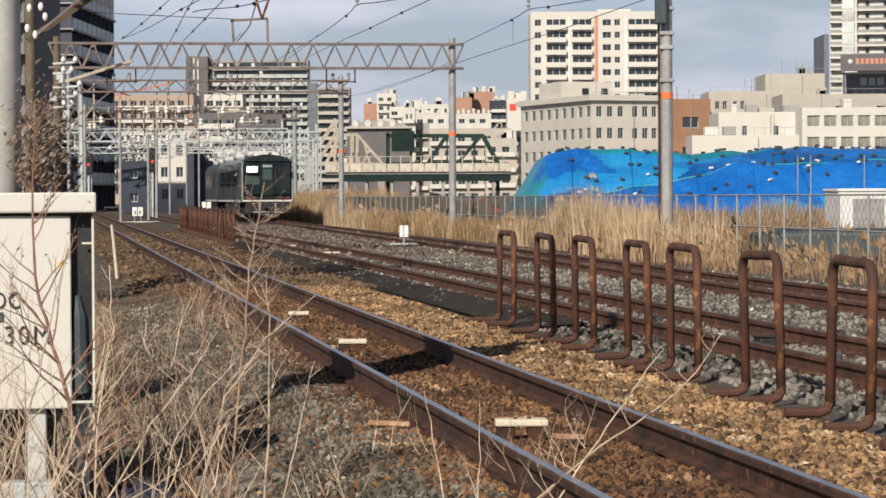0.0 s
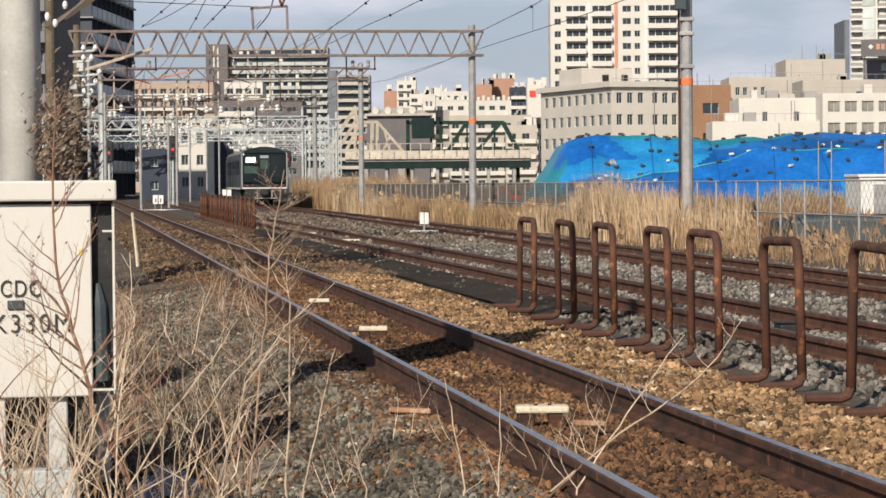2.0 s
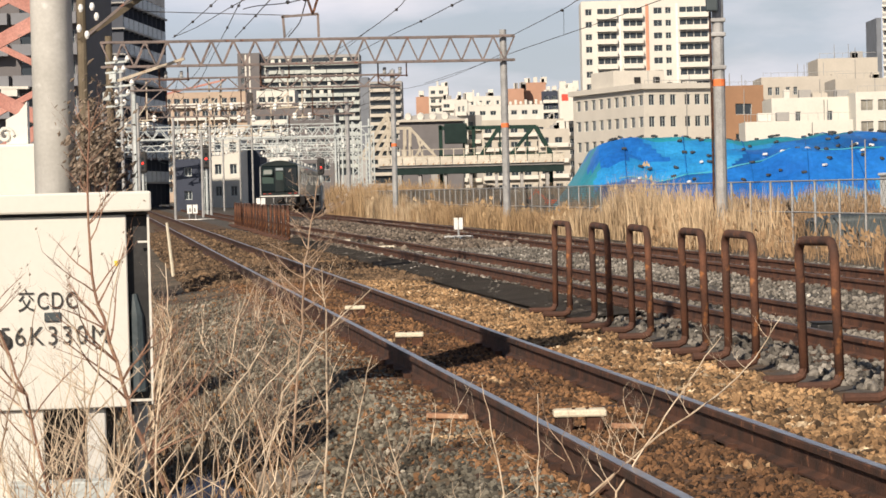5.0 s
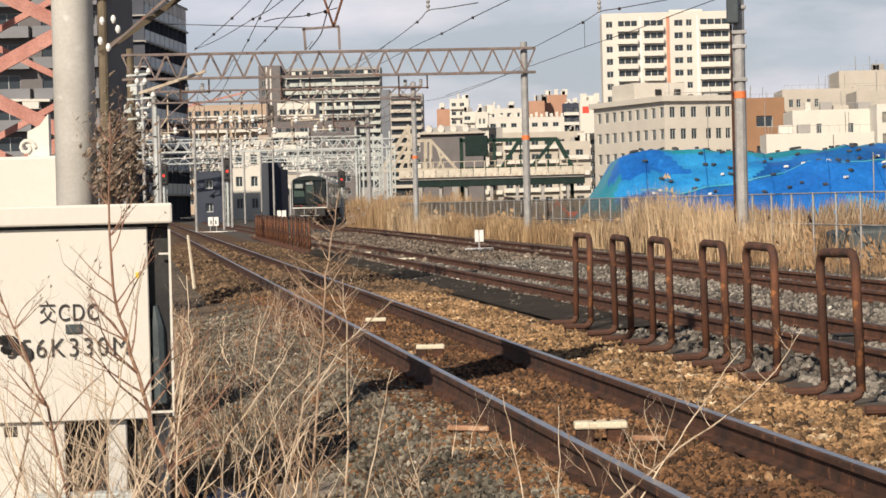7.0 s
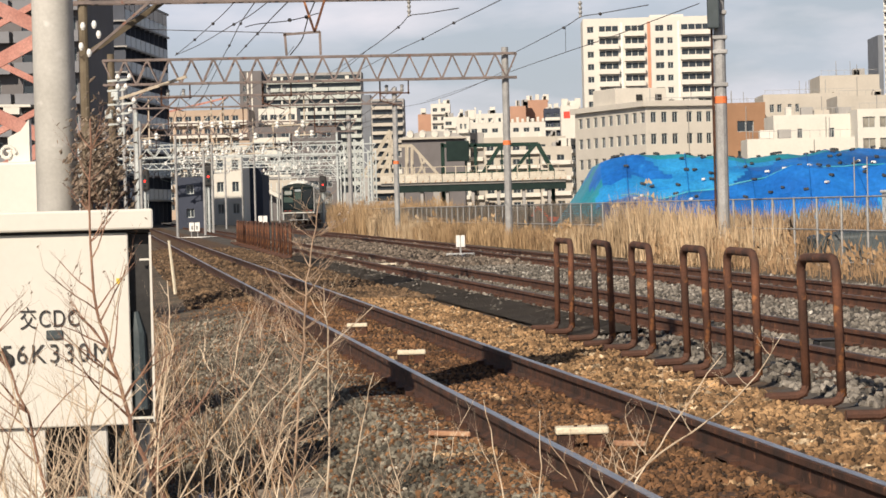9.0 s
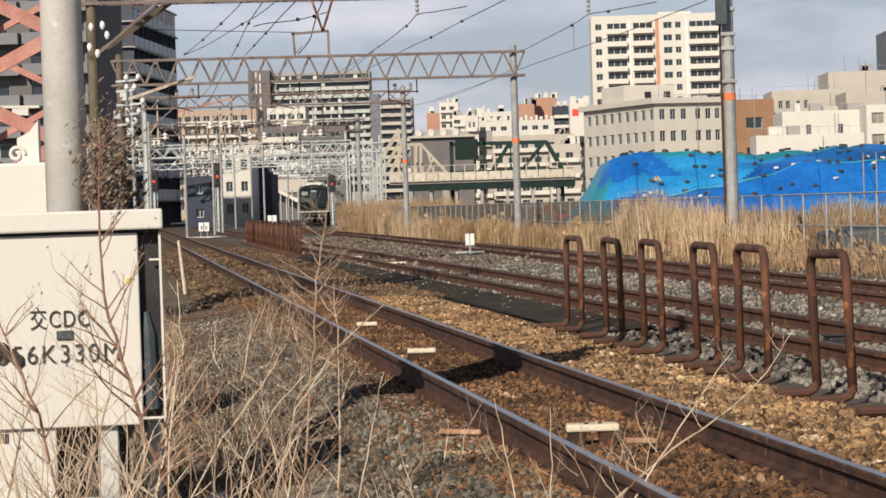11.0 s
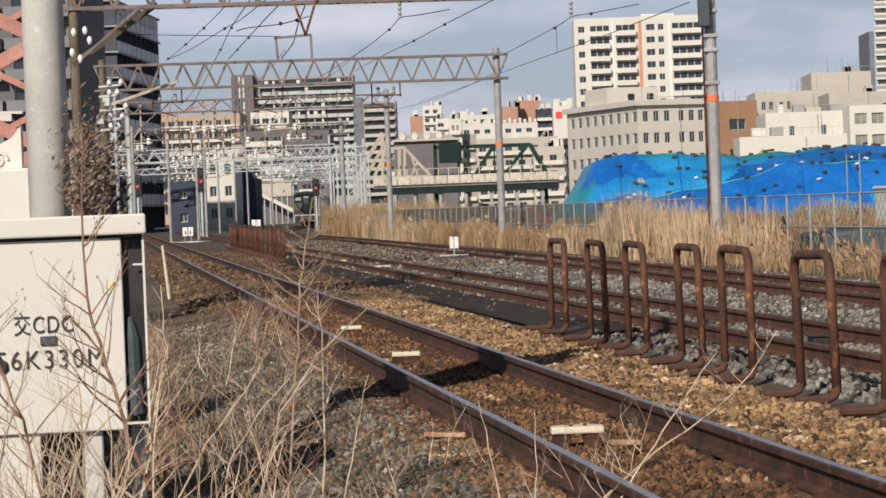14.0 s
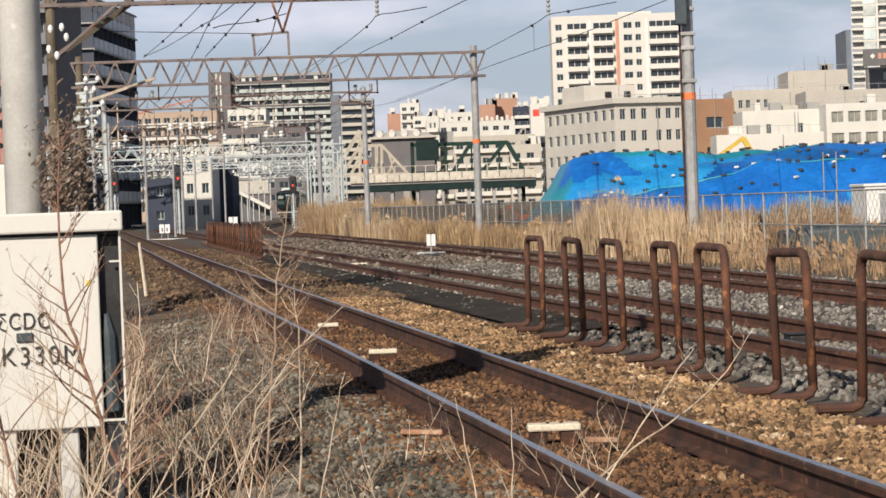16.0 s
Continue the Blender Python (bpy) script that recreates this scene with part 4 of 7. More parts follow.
t = thing("relay_box", pose(0, 0, 0), "cream relay box standing behind the line pole", "cabinet")
part("body", bevelled(-5.6, -3.52, 19.6, 20.4, 0.1, 2.05, 0.02), CABINET, t)
part("foot", bevelled(-5.5, -3.6, 19.7, 20.3, -0.45, 0.1, 0.01, 1), CONCRETE, t)
t = thing("carved_ornament", pose(-3.78, 20.0, 2.05), "cream carved block with a scroll, standing on the relay box", "ornament")
bm = bmesh.new()
vs = [(-0.07, 0), (0.1, 0), (0.1, 0.34), (0.03, 0.25), (-0.07, 0.2)]
fr = [bm.verts.new((x, -0.05, z)) for x, z in vs]
bk = [bm.verts.new((x, 0.05, z)) for x, z in vs]
bm.faces.new(fr)
bm.faces.new(bk[::-1])
for i in range(5):
    bm.faces.new((fr[i], bk[i], bk[(i + 1) % 5], fr[(i + 1) % 5]))
bmesh.ops.recalc_face_normals(bm, faces=bm.faces)
part("block", bm, CABINET, t)
bm = bmesh.new()
tube(bm, [(-0.075 + (0.068 - 0.0042 * i) * math.cos(0.62 * i), -0.06, 0.075 + (0.068 - 0.0042 * i) * math.sin(0.62 * i)) for i in range(14)], 0.015, 6)
part("scroll", bm, CABINET, t, "curled scroll moulding")


def pink_tower():
    """Two lattice faces of zigzag braces between slim legs, the rear one mirrored."""
    t = thing("steel_tower", pose(0, 0, 0), "faded red lattice steel tower beside the line", "steel tower")
    x0, x1, rise = -7.82, -6.3, 0.775
    for y in (36.0, 37.1):
        for x in (x0, x1):
            bm = bmesh.new()
            beam(bm, (x, y, -0.1), (x, y, 12), 0.14)
            part("leg", bm, PINK_STEEL, t)
    for i in range(-3, 9):
        a, b = 3.48 + i * rise - 0.03, 3.48 + (i + 1) * rise - 0.03
        p, q = (x0, x1) if i % 2 == 0 else (x1, x0)
        bm = bmesh.new()
        beam(bm, (p, 35.97, a), (q, 35.97, b), 0.06, 0.19)
        part("brace", bm, PINK_STEEL, t)
        bm = bmesh.new()
        beam(bm, (q, 37.15, a - 0.06), (p, 37.15, b - 0.06), 0.06, 0.09)
        part("brace", bm, PINK_STEEL, t)


pink_tower()

t = thing("drop_bracket", pose(0, 0, 0), "rusty drop bracket hanging from the gantry beam", "bracket")
for name, ends in (("strut", ((-4.57, 60.3, 6.82), (-4.26, 60.3, 5.83))), ("strut", ((-3.93, 60.3, 6.81), (-4.26, 60.3, 5.83))), ("cross_bar", ((-5.01, 60.3, 5.79), (-4.13, 60.3, 5.84))), ("hanger", ((-4.97, 60.3, 5.81), (-4.94, 60.3, 5.30))), ("hanger", ((-4.14, 60.3, 5.84), (-4.13, 60.3, 5.29)))):
    bm = bmesh.new()
    beam(bm, *ends, 0.055)
    part(name, bm, TRUSS if name != "strut" else RUST, t)

rb = thing("crane_boom", pose(0, 0, 0), "thin red crane boom slanting above the distant gantries", "crane")
bm = bmesh.new()
beam(bm, (-56.23, 420, 18.04), (-44.28, 420, 20.58), 0.32)
part("boom", bm, PINK_STEEL, rb)
bm = bmesh.new()
beam(bm, (-56.04, 420, 18.13), (-56.14, 420, 0), 0.4)
part("mast", bm, PINK_STEEL, rb)

# long slanting stay from the first gantry's old pole, with insulators
t = thing("slanting_stay", pose(0, 0, 0), "brown slanting stay with white insulators at the old pole", "stay")
bm = bmesh.new()
beam(bm, (-9.71, 59.6, 5.31), (-7.87, 61, 6.76), 0.12)
part("bar", bm, OLD_POLE, t)
for p in ((-9.45, 58, 5.49), (-9.27, 58, 5.34), (-9.14, 58, 5.98), (-9.04, 58, 5.75), (-9.40, 58, 5.95)):
    bm = bmesh.new()
    v = Vector(p)
    tube(bm, [v + Vector((0, 0, 0.06 * j - 0.09)) for j in range(4)], (0.03, 0.058, 0.058, 0.03), 10)
    part("insulator", bm, PORCELAIN, t, "white insulator disc")


# ---- train ----
def rounded_section(w, z0, z1, crown):
    pts = [(-w / 2 * 0.985, z0), (-w / 2, z0 + 0.35), (-w / 2, z1 - 0.55), (-w / 2 * 0.97, z1 - 0.2), (-w / 2 * 0.86, z1)]
    top = [(w / 2 * 0.86 * s, z1 + crown * (1 - s * s)) for s in (-0.6, -0.2, 0.2, 0.6)]
    return pts + top + [(-x, z) for x, z in reversed(pts)]


def car(last):
    t = thing("train_car", pose(0, 0, 0), "dark green commuter train car with a broad black windscreen" if last else "dark green commuter train car with pale roof", "train car", "cars of the train")
    L = 19.7
    sec = rounded_section(2.92, 0.98, 3.35, 0.28)
    bm = bmesh.new()
    rings = []
    for y, k in ((-L / 2, 0.965), (-L / 2 + 0.25, 1.0), (L / 2 - 0.25, 1.0), (L / 2, 0.97)):
        rings.append([bm.verts.new((x * k, y, 0.98 + (z - 0.98) * (0.985 if k < 1 else 1))) for x, z in sec])
    n = len(sec)
    for a, b in zip(rings, rings[1:]):
        for j in range(n):
            bm.faces.new((a[j], a[(j + 1) % n], b[(j + 1) % n], b[j]))
    bm.faces.new(rings[0][::-1])
    bm.faces.new(rings[-1])
    bmesh.ops.recalc_face_normals(bm, faces=bm.faces)
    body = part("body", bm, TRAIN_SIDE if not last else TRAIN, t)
    for s in (-1, 1):
        for i in range(4):
            yd = -L / 2 + 2.3 + i * 4.95
            x = s * 1.462
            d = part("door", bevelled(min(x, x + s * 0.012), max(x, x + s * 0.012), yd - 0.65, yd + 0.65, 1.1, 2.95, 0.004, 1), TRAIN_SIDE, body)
            for e in (-0.32, 0.32):
                part("door_window", bevelled(min(x, x + s * 0.02), max(x, x + s * 0.02), yd + e - 0.22, yd + e + 0.22, 1.9, 2.75, 0.004, 1), GLASS, d)
            if i < 3:
                part("window", bevelled(min(x, x + s * 0.016), max(x, x + s * 0.016), yd + 1.1, yd + 3.85, 1.85, 2.75, 0.006, 1), GLASS, body)
        part("pale_band", bevelled(min(s * 1.455, s * 1.47), max(s * 1.455, s * 1.47), -L / 2 + 0.3, L / 2 - 0.3, 0.99, 1.1, 0.003, 1), TRAIN_ROOF, body)
    for y in (-4.6, 4.4):
        part("roof_unit", bevelled(-0.8, 0.8, y - 1.6, y + 1.6, 3.5, 3.84, 0.15, 3), TRAIN_ROOF, body, "pale roof cooling unit")
    part("underframe", bevelled(-1.3, 1.3, -5.2, 5.2, 0.35, 0.97, 0.05), DARK, t, "dark underfloor equipment")
    for y in (-6.8, 6.8):
        b = part("bogie", bevelled(-1.05, 1.05, y - 1.4, y + 1.4, 0.36, 0.72, 0.05), DARK, t)
        for s in (-0.55, 0.55):
            for e in (-1.05, 1.05):
                w = bmesh.new()
                tube(w, ((s - 0.06, y + e, 0.43), (s + 0.06, y + e, 0.43)), 0.43, 20)
                part("wheel", w, RUST_DARK, b)
    if last:
        y = -L / 2
        sc = bevelled(-1.33, 1.33, y - 0.05, y + 0.05, 1.32, 3.22, 0.1, 3)
        part("windscreen", sc, GLASS_TEAL, t, "broad dark windscreen")
        # Pane angled so that the sun's glint reaches the camera.
        sl = part("pane", bevelled(-0.38, 0.38, -0.02, 0.34, -0.24, 0.26, 0.09, 4), SUNLIT_PANE, t, "raked windscreen pane catching the sun")
        sl.matrix_basis = pose(-0.84, y - 0.2, 2.76, -17, 0, -15.4)
        # Pale green tint paints a reflection on the lower half.
        part("pane", bevelled(-1.24, -0.42, y - 0.062, y - 0.04, 1.95, 2.42, 0.02, 1), GLASS_GREEN, t, "lower pane with a pale green reflection painted in")
        part("gangway_door", bevelled(-0.33, 0.33, y - 0.064, y - 0.03, 1.36, 3.1, 0.01, 1), TRAIN, t)
        part("gangway_window", bevelled(-0.25, 0.25, y - 0.075, y - 0.05, 2.2, 2.78, 0.01, 1), GLASS_GREEN, t, "pale green door window")
        part("route_display", bevelled(-0.26, 0.26, y - 0.075, y - 0.05, 2.88, 3.05, 0.004, 1), glow("display", (0.3, 0.34, 0.36), 0.05), t, "lit destination display")
        part("pane", bevelled(0.42, 1.22, y - 0.058, y - 0.04, 1.75, 3.05, 0.01, 1), GLASS, t)
        part("brow", bevelled(-0.75, 0.75, y + 0.1, y + 1.4, 3.3, 3.72, 0.18, 3), TRAIN_ROOF, t, "pale rounded roof brow")
        part("lower_band", bevelled(-1.38, 1.38, y - 0.075, y + 0.05, 1.0, 1.1, 0.02), TRAIN_ROOF, t, "pale bumper band")
        for s in (-1, 1):
            part("corner_post", bevelled(s * 1.37 - 0.04, s * 1.37 + 0.04, y - 0.06, y + 0.03, 1.1, 3.2, 0.02), GALV, t)
            for e in (0.72, 1.1):
                part("tail_lamp", bevelled(s * e - 0.1, s * e + 0.1, y - 0.06, y - 0.04, 1.2, 1.25, 0.01, 1), TAIL_LAMP, t, "red tail lamp")
        part("skirt", bevelled(-1.2, 1.2, y + 0.02, y + 0.4, 0.35, 0.98, 0.05), DARK, t)
        part("coupler", bevelled(-0.22, 0.22, y - 0.35, y + 0.1, 0.62, 0.98, 0.06), DARK, t, "black coupler")
        part("step_bar", bevelled(-0.8, 0.8, y - 0.03, y + 0.05, 0.4, 0.47, 0.02), GALV, t)
        for s in (-1, 1):
            part("hose", bevelled(s * 0.45 - 0.04, s * 0.45 + 0.04, y - 0.12, y, 0.5, 0.95, 0.03), GALV, t)
    else:
        part("gangway", bevelled(-0.6, 0.6, L / 2 - 0.05, L / 2 + 0.28, 1.1, 3.1, 0.08), DARK, t)
    return t


CARS = [car(True), car(False)]
CARS += [copy_thing(CARS[1], pose(0, 0, 0)) for _ in range(2)]


# ---- beyond the tracks: fence, reeds, tarpaulin mound ----
def x_fence(y):
    return 13.75 + 2.88 - LEAN_T * y


def fence():
    t = thing("mesh_fence", pose(0, 0, 0), "rusty grey wire-mesh fence along the far side of the tracks", "fence", kind="")
    bm = bmesh.new()
    tube(bm, ((0, 0, 0), (0, 0, 1.62)), 0.03, 6)
    me = bpy.data.meshes.new("post")
    bm.to_mesh(me)
    bm.free()
    me.materials.append(GALV)
    for i in range(70):
        y = 34 + 2.0 * i
        piece("post", me, t, pose(x_fence(y), y, 0))
    for z in (1.6, 0.85, 0.12):
        bm = bmesh.new()
        tube(bm, ((x_fence(34), 34, z), (x_fence(174), 174, z)), 0.02, 5)
        part("rail", bm, GALV, t)
    bm = bmesh.new()
    y = 34.0
    while y < 172:
        for a, b in ((0.1, 1.6), (1.6, 0.1)):
            beam(bm, (x_fence(y), y, a), (x_fence(y + 1.5), y + 1.5, b), 0.0045 if y < 80 else 0.011)
        y += 0.3 if y < 80 else 0.16
    w = part("wire_mesh", bm, surf("dull_wire", (0.1, 0.095, 0.085), (0.17, 0.16, 0.145), 0.7, 1.5, 0, 0.2, (0.14, 0.08, 0.05), 10, 0.6), t)
    w["kind"] = "stuff"


fence()


def blades(name, label, material, count, place, h0, h1, width, seed, plume=0.0, lean=0.12, category="reeds"):
    """Many thin tapering blades in one mesh; plume: share of them that carry a tufted head."""
    rnd = random.Random(seed)
    vs, fs = [], []
    for _ in range(count):
        x, y, k = place(rnd)
        z = level(x, y) - 0.03
        h = rnd.uniform(h0, h1) * k
        a = rnd.uniform(0, math.pi)
        dx, dy = math.cos(a) * width / 2, math.sin(a) * width / 2
        lx, ly = rnd.gauss(0, lean) * h, rnd.gauss(0, lean) * h
        n = len(vs)
        vs += [(x - dx, y - dy, z), (x + dx, y + dy, z), (x + lx * 0.4 + dx * 0.8, y + ly * 0.4 + dy * 0.8, z + h * 0.6), (x + lx * 0.4 - dx * 0.8, y + ly * 0.4 - dy * 0.8, z + h * 0.6), (x + lx, y + ly, z + h)]
        fs += [(n, n + 1, n + 2, n + 3), (n + 3, n + 2, n + 4)]
        if rnd.random() < plume:
            n = len(vs)
            c = Vector((x + lx, y + ly, z + h))
            for q in range(5):
                o = Vector((rnd.gauss(0, 0.05), rnd.gauss(0, 0.05), rnd.uniform(-0.3, 0.12)))
                s = rnd.uniform(0.03, 0.06)
                vs += [c + o + Vector((-s, 0, 0)), c + o + Vector((s, rnd.uniform(-s, s), -s)), c + o + Vector((rnd.uniform(-s, s), 0, s * 2.4))]
                fs.append((n + 3 * q, n + 3 * q + 1, n + 3 * q + 2))
    me = bpy.data.meshes.new(name)
    me.from_pydata([tuple(v) for v in vs], [], fs)
    me.materials.append(material)
    tagged(new(name, me), label, category, kind="stuff")


def reed_spot(r):
    y = r.choice((r.uniform(65, 86), r.uniform(118, 167)))
    u = r.uniform(11.0 + 0.008 * y, 13.4)
    x = u + 2.88 - LEAN_T * y
    k = 0.68 + 0.7 * noise.noise(Vector((x * 0.5, y * 0.22, 4))) + 0.15 * noise.noise(Vector((x * 2, y * 1.2, 9)))
    patch = 0.42 + 0.58 * min(1, max(0, (y - 122) / 14)) + 0.56 * min(1, max(0, (84 - y) / 8))
    return x, y, max(0.3, k) * patch * (0.6 if u < 11.1 else 1)


def reed_spot_far(r):
    y = r.uniform(150, 205)
    x = x_track(3, y) + r.uniform(3.2, 10)
    return x, y, 0.9 + 0.3 * noise.noise(Vector((x * 0.4, y * 0.2, 7)))


def brush_spot(r):
    y = r.uniform(36, 64)
    u = r.uniform(10.6, 12.9)
    x = u + 2.88 - LEAN_T * y
    return x, y, max(0.15, 0.62 + 0.7 * noise.noise(Vector((x * 0.7, y * 0.35, 2))))


def back_spot(r):
    y = r.uniform(60, 118)
    x = x_fence(y) + r.uniform(0.3, 16)
    return x, y, max(0.15, 0.5 + 0.6 * noise.noise(Vector((x * 0.3, y * 0.15, 3))))


def dull_reed_spot(r):
    y = r.uniform(82, 126)
    u = r.uniform(11.0 + 0.008 * y, 13.4)
    x = u + 2.88 - LEAN_T * y
    return x, y, max(0.22, 0.42 + 0.3 * noise.noise(Vector((x * 0.5, y * 0.22, 4))))


blades("dull_reeds", "low dull brown reeds before the mesh fence", REED_DUSK, 8500, dull_reed_spot, 1.1, 2.15, 0.022, 30, 0.008, 0.16)
blades("dry_reeds", "tall straw-coloured dry reeds beside the outer track", REED, 15000, reed_spot, 1.1, 2.15, 0.02, 21, 0.006, 0.12)
blades("far_reeds", "dense straw-coloured reeds farther along the line", REED_DUSK, 13000, reed_spot_far, 1.2, 2.4, 0.034, 22, 0.012)
blades("dry_brush", "sparse brown dry brush by the mesh fence", REED_BROWN, 1500, brush_spot, 0.3, 1.05, 0.016, 23, 0.06, 0.2)
blades("yard_grass", "withered brown grass in the yard behind the fence", REED_BROWN, 7000, back_spot, 0.5, 1.4, 0.035, 24, 0.04, 0.2)


def bank_spot(r):
    y = r.uniform(108, 120.3)
    x = r.uniform(2.94, 30)
    return x, y, (0.85 + 0.3 * noise.noise(Vector((x * 0.35, y * 0.2, 12)))) * (0.55 + 0.45 * (y - 108) / 12)


def sparse_spot(r):
    y = r.uniform(59, 68)
    u = r.uniform(10.8, 12.9)
    return u + 2.88 - LEAN_T * y, y, max(0.3, 0.85 + 0.55 * noise.noise(Vector((u * 0.9, y * 0.4, 5))))


blades("bank_brush", "dense withered brush along the foot of the covered mound", REED_BANK, 8000, bank_spot, 1.1, 1.75, 0.045, 27, 0.0, 0.15)
blades("sparse_reeds", "sparse straw-coloured reeds in front of the mesh fence", REED, 1700, sparse_spot, 0.9, 1.75, 0.02, 28, 0.0, 0.12)


def embankment_spot(r):
    y = r.uniform(172, 228)
    x = r.uniform(-0.064, 0.03) * y
    return x, y, 0.75 + 0.45 * noise.noise(Vector((x * 0.3, y * 0.1, 15)))


blades("embankment_brush", "dull brown brush on the waste ground before the viaduct", REED_BANK, 6000, embankment_spot, 1.2, 2.3, 0.07, 29, 0.0, 0.2)


def verge_spot(r):
    y = 14 + 80 * r.random() ** 1.6
    u = -1.5 - 4.2 * r.random() ** 0.8 - 0.02 * y
    return u + 2.88 - LEAN_T * y, y, max(0.2, 0.6 + 0.6 * noise.noise(Vector((u * 0.8, y * 0.3, 8))))


blades("verge_grass", "withered brown grass on the trackside verge", REED_BROWN, 9000, verge_spot, 0.15, 0.7, 0.008, 25, 0.0, 0.4, "grass")


def far_verge_spot(r):
    y = r.uniform(75, 200)
    x = x_track(1, y) + r.uniform(-13, -1.9)
    return x, y, 0.5 + 0.5 * r.random()


blades("line_side_grass", "low withered grass along the distant track", REED_BROWN, 9000, far_verge_spot, 0.25, 0.95, 0.04, 26, 0.0, 0.2, "grass")


def mound():
    x0, x1, y0, y1 = 2.74, 34.0, 121.0, 150.0
    XM = 8.57
    bm = bmesh.new()
    nx, ny = 150, 60
    def height(x, y):
        f = (x - x0) / (x1 - x0)
        rise = min(1, max(0, (x - x0) / 3.6)) ** 0.95
        ridge = 2.55 + 1.35 * rise - 0.25 * math.exp(-((x - 13.5) / 2.5) ** 2) + 0.12 * noise.noise(Vector((x * 0.6, 0, 2)))
        w = y - y0 - 1.2 * noise.noise(Vector((x * 0.25, 3, 0)))
        s = lambda p, q: min(1, max(0, (w - p) / (q - p)))
        b = min(1, max(0, (x - XM) / 6))
        v = (0.42 + 0.36 * b) * s(1, 4.5) ** 0.8 + (0.58 - 0.36 * b) * s(5.6, 10) ** 0.85
        z = ridge * v * min(1, rise * 1.4 + 0.02)
        fold = abs(noise.noise(Vector((x * 0.4 + y * 0.25, y * 0.3 - x * 0.15, 1)))) * 1.1 + 0.22 * abs(noise.noise(Vector((x * 2.1, y * 1.3, 6))))
        fall = min(1, (y1 - y) / 8)
        return max(-0.1, (z + fold * v * (1 - v * 0.75)) * fall)
    g = [[bm.verts.new((x0 + (x1 - x0) * i / nx, y0 + (y1 - y0) * j / ny, height(x0 + (x1 - x0) * i / nx, y0 + (y1 - y0) * j / ny))) for i in range(nx + 1)] for j in range(ny + 1)]
    for j in range(ny):
        for i in range(nx):
            f = bm.faces.new((g[j][i], g[j][i + 1], g[j + 1][i + 1], g[j + 1][i]))
    t = thing("covered_mound", pose(0, 0, 0), "long earth mound covered with blue tarpaulins and sandbags", "mound")
    sheet = part("tarpaulin", bm, TARP, t, smooth=False)
    me = sheet.data
    me.materials.append(TARP_TEAL)
    me.materials.append(surf("pale_blue_tarpaulin", (0.01, 0.2, 0.52), (0.025, 0.3, 0.64), 0.45, 0.4, 0.15, 0, (0.01, 0.2, 0.55), 6, 0.66, 0.1))
    me.materials.append(surf("bright_blue_tarpaulin", (0.006, 0.11, 0.42), (0.012, 0.17, 0.56), 0.42, 0.4, 0.2, 0, (0.02, 0.24, 0.6), 4, 0.66, 0.1))
    idx = []
    for p in me.polygons:
        c = p.center
        wob = noise.noise(Vector((c.x * 0.3, c.y * 0.5, 5)))
        cell = noise.cell(Vector((c.x * 0.28 + 0.16 * c.y, c.y * 0.3 - 0.06 * c.x, 3)))
        right = c.x > XM + 1.0 + 0.8 * (c.y - y0 - 3)
        front = c.y < y0 + 5.2 + 0.8 * wob
        if c.x < x0 + 2.1 + 1.0 * wob or (c.y > y0 + 9.3 + wob and cell > 0.1):
            k = 1
        elif right and front:
            k = 3 if cell > -0.1 else (2 if cell < -0.62 else 0)
        elif not right and not front:
            k = 2 if cell > -0.5 else 3
        else:
            k = 0 if cell > -0.6 else 3
        idx.append(k)
    me.polygons.foreach_set("material_index", idx)
    rnd = random.Random(31)
    bag = bevelled(-0.13, 0.13, -0.09, 0.09, -0.05, 0.07, 0.035, 2)
    dark = bpy.data.meshes.new("sandbag")
    bag.to_mesh(dark)
    bag.free()
    pale = dark.copy()
    dark.materials.append(SANDBAG)
    pale.materials.append(SANDBAG_PALE)
    for i in range(150):
        x = rnd.uniform(x0 + 3, x1 - 2)
        y = rnd.choice((rnd.uniform(y0 + 9.8, y0 + 12), rnd.uniform(y0 + 5.0, y0 + 9.5), rnd.uniform(y0 + 3, y0 + 6.5)))
        top = y > y0 + 9.9
        ob = piece("sandbag", dark if top or rnd.random() < 0.62 else pale, t, pose(x, y, height(x, y) + 0.07, rnd.uniform(-15, 15), rnd.uniform(-15, 15), rnd.uniform(0, 180)))
    for i in range(9):
        xa = x0 + 3.5 + 3.1 * i + rnd.uniform(-0.6, 0.6)
        bend = rnd.uniform(-2.2, 2.2)
        bm = bmesh.new()
        pts = []
        for q in range(15):
            f = q / 14
            x, y = xa + bend * f, y0 + 1.0 + 10.5 * f
            pts.append((x, y, height(x, y) + 0.05))
        tube(bm, pts, 0.024, 5)
        part("seam", bm, TARP, t, "rolled tarpaulin seam")
    bm = bmesh.new()
    pts = []
    for q in range(40):
        x = XM - 2.5 + (x1 - XM) * q / 39
        y = y0 + 5.4 + 0.5 * noise.noise(Vector((x * 0.3, 2, 0)))
        pts.append((x, y, height(x, y) + 0.03))
    tube(bm, pts, 0.05, 5)
    part("hem", bm, TARP_TEAL, t, "teal folded tarpaulin hem")
    return t


mound()


# yard things behind the fence
t = thing("covered_stack", pose(7.5, 61, 0, 0, 0, -4), "low stack of goods under slate-blue sheets behind the fence", "stack")
bm = bmesh.new()
box(bm, 0, 4.4, 0, 3, 0, 0.74)
bmesh.ops.subdivide_edges(bm, edges=bm.edges[:], cuts=5, use_grid_fill=True)
for v in bm.verts:
    v.co.z += 0.1 * noise.noise(v.co * 1.3) - (0.12 if v.co.x < 0.2 else 0)
    v.co.y += 0.08 * noise.noise(v.co * 1.9)
part("sheet", bm, DARK_TARP, t, smooth=True)
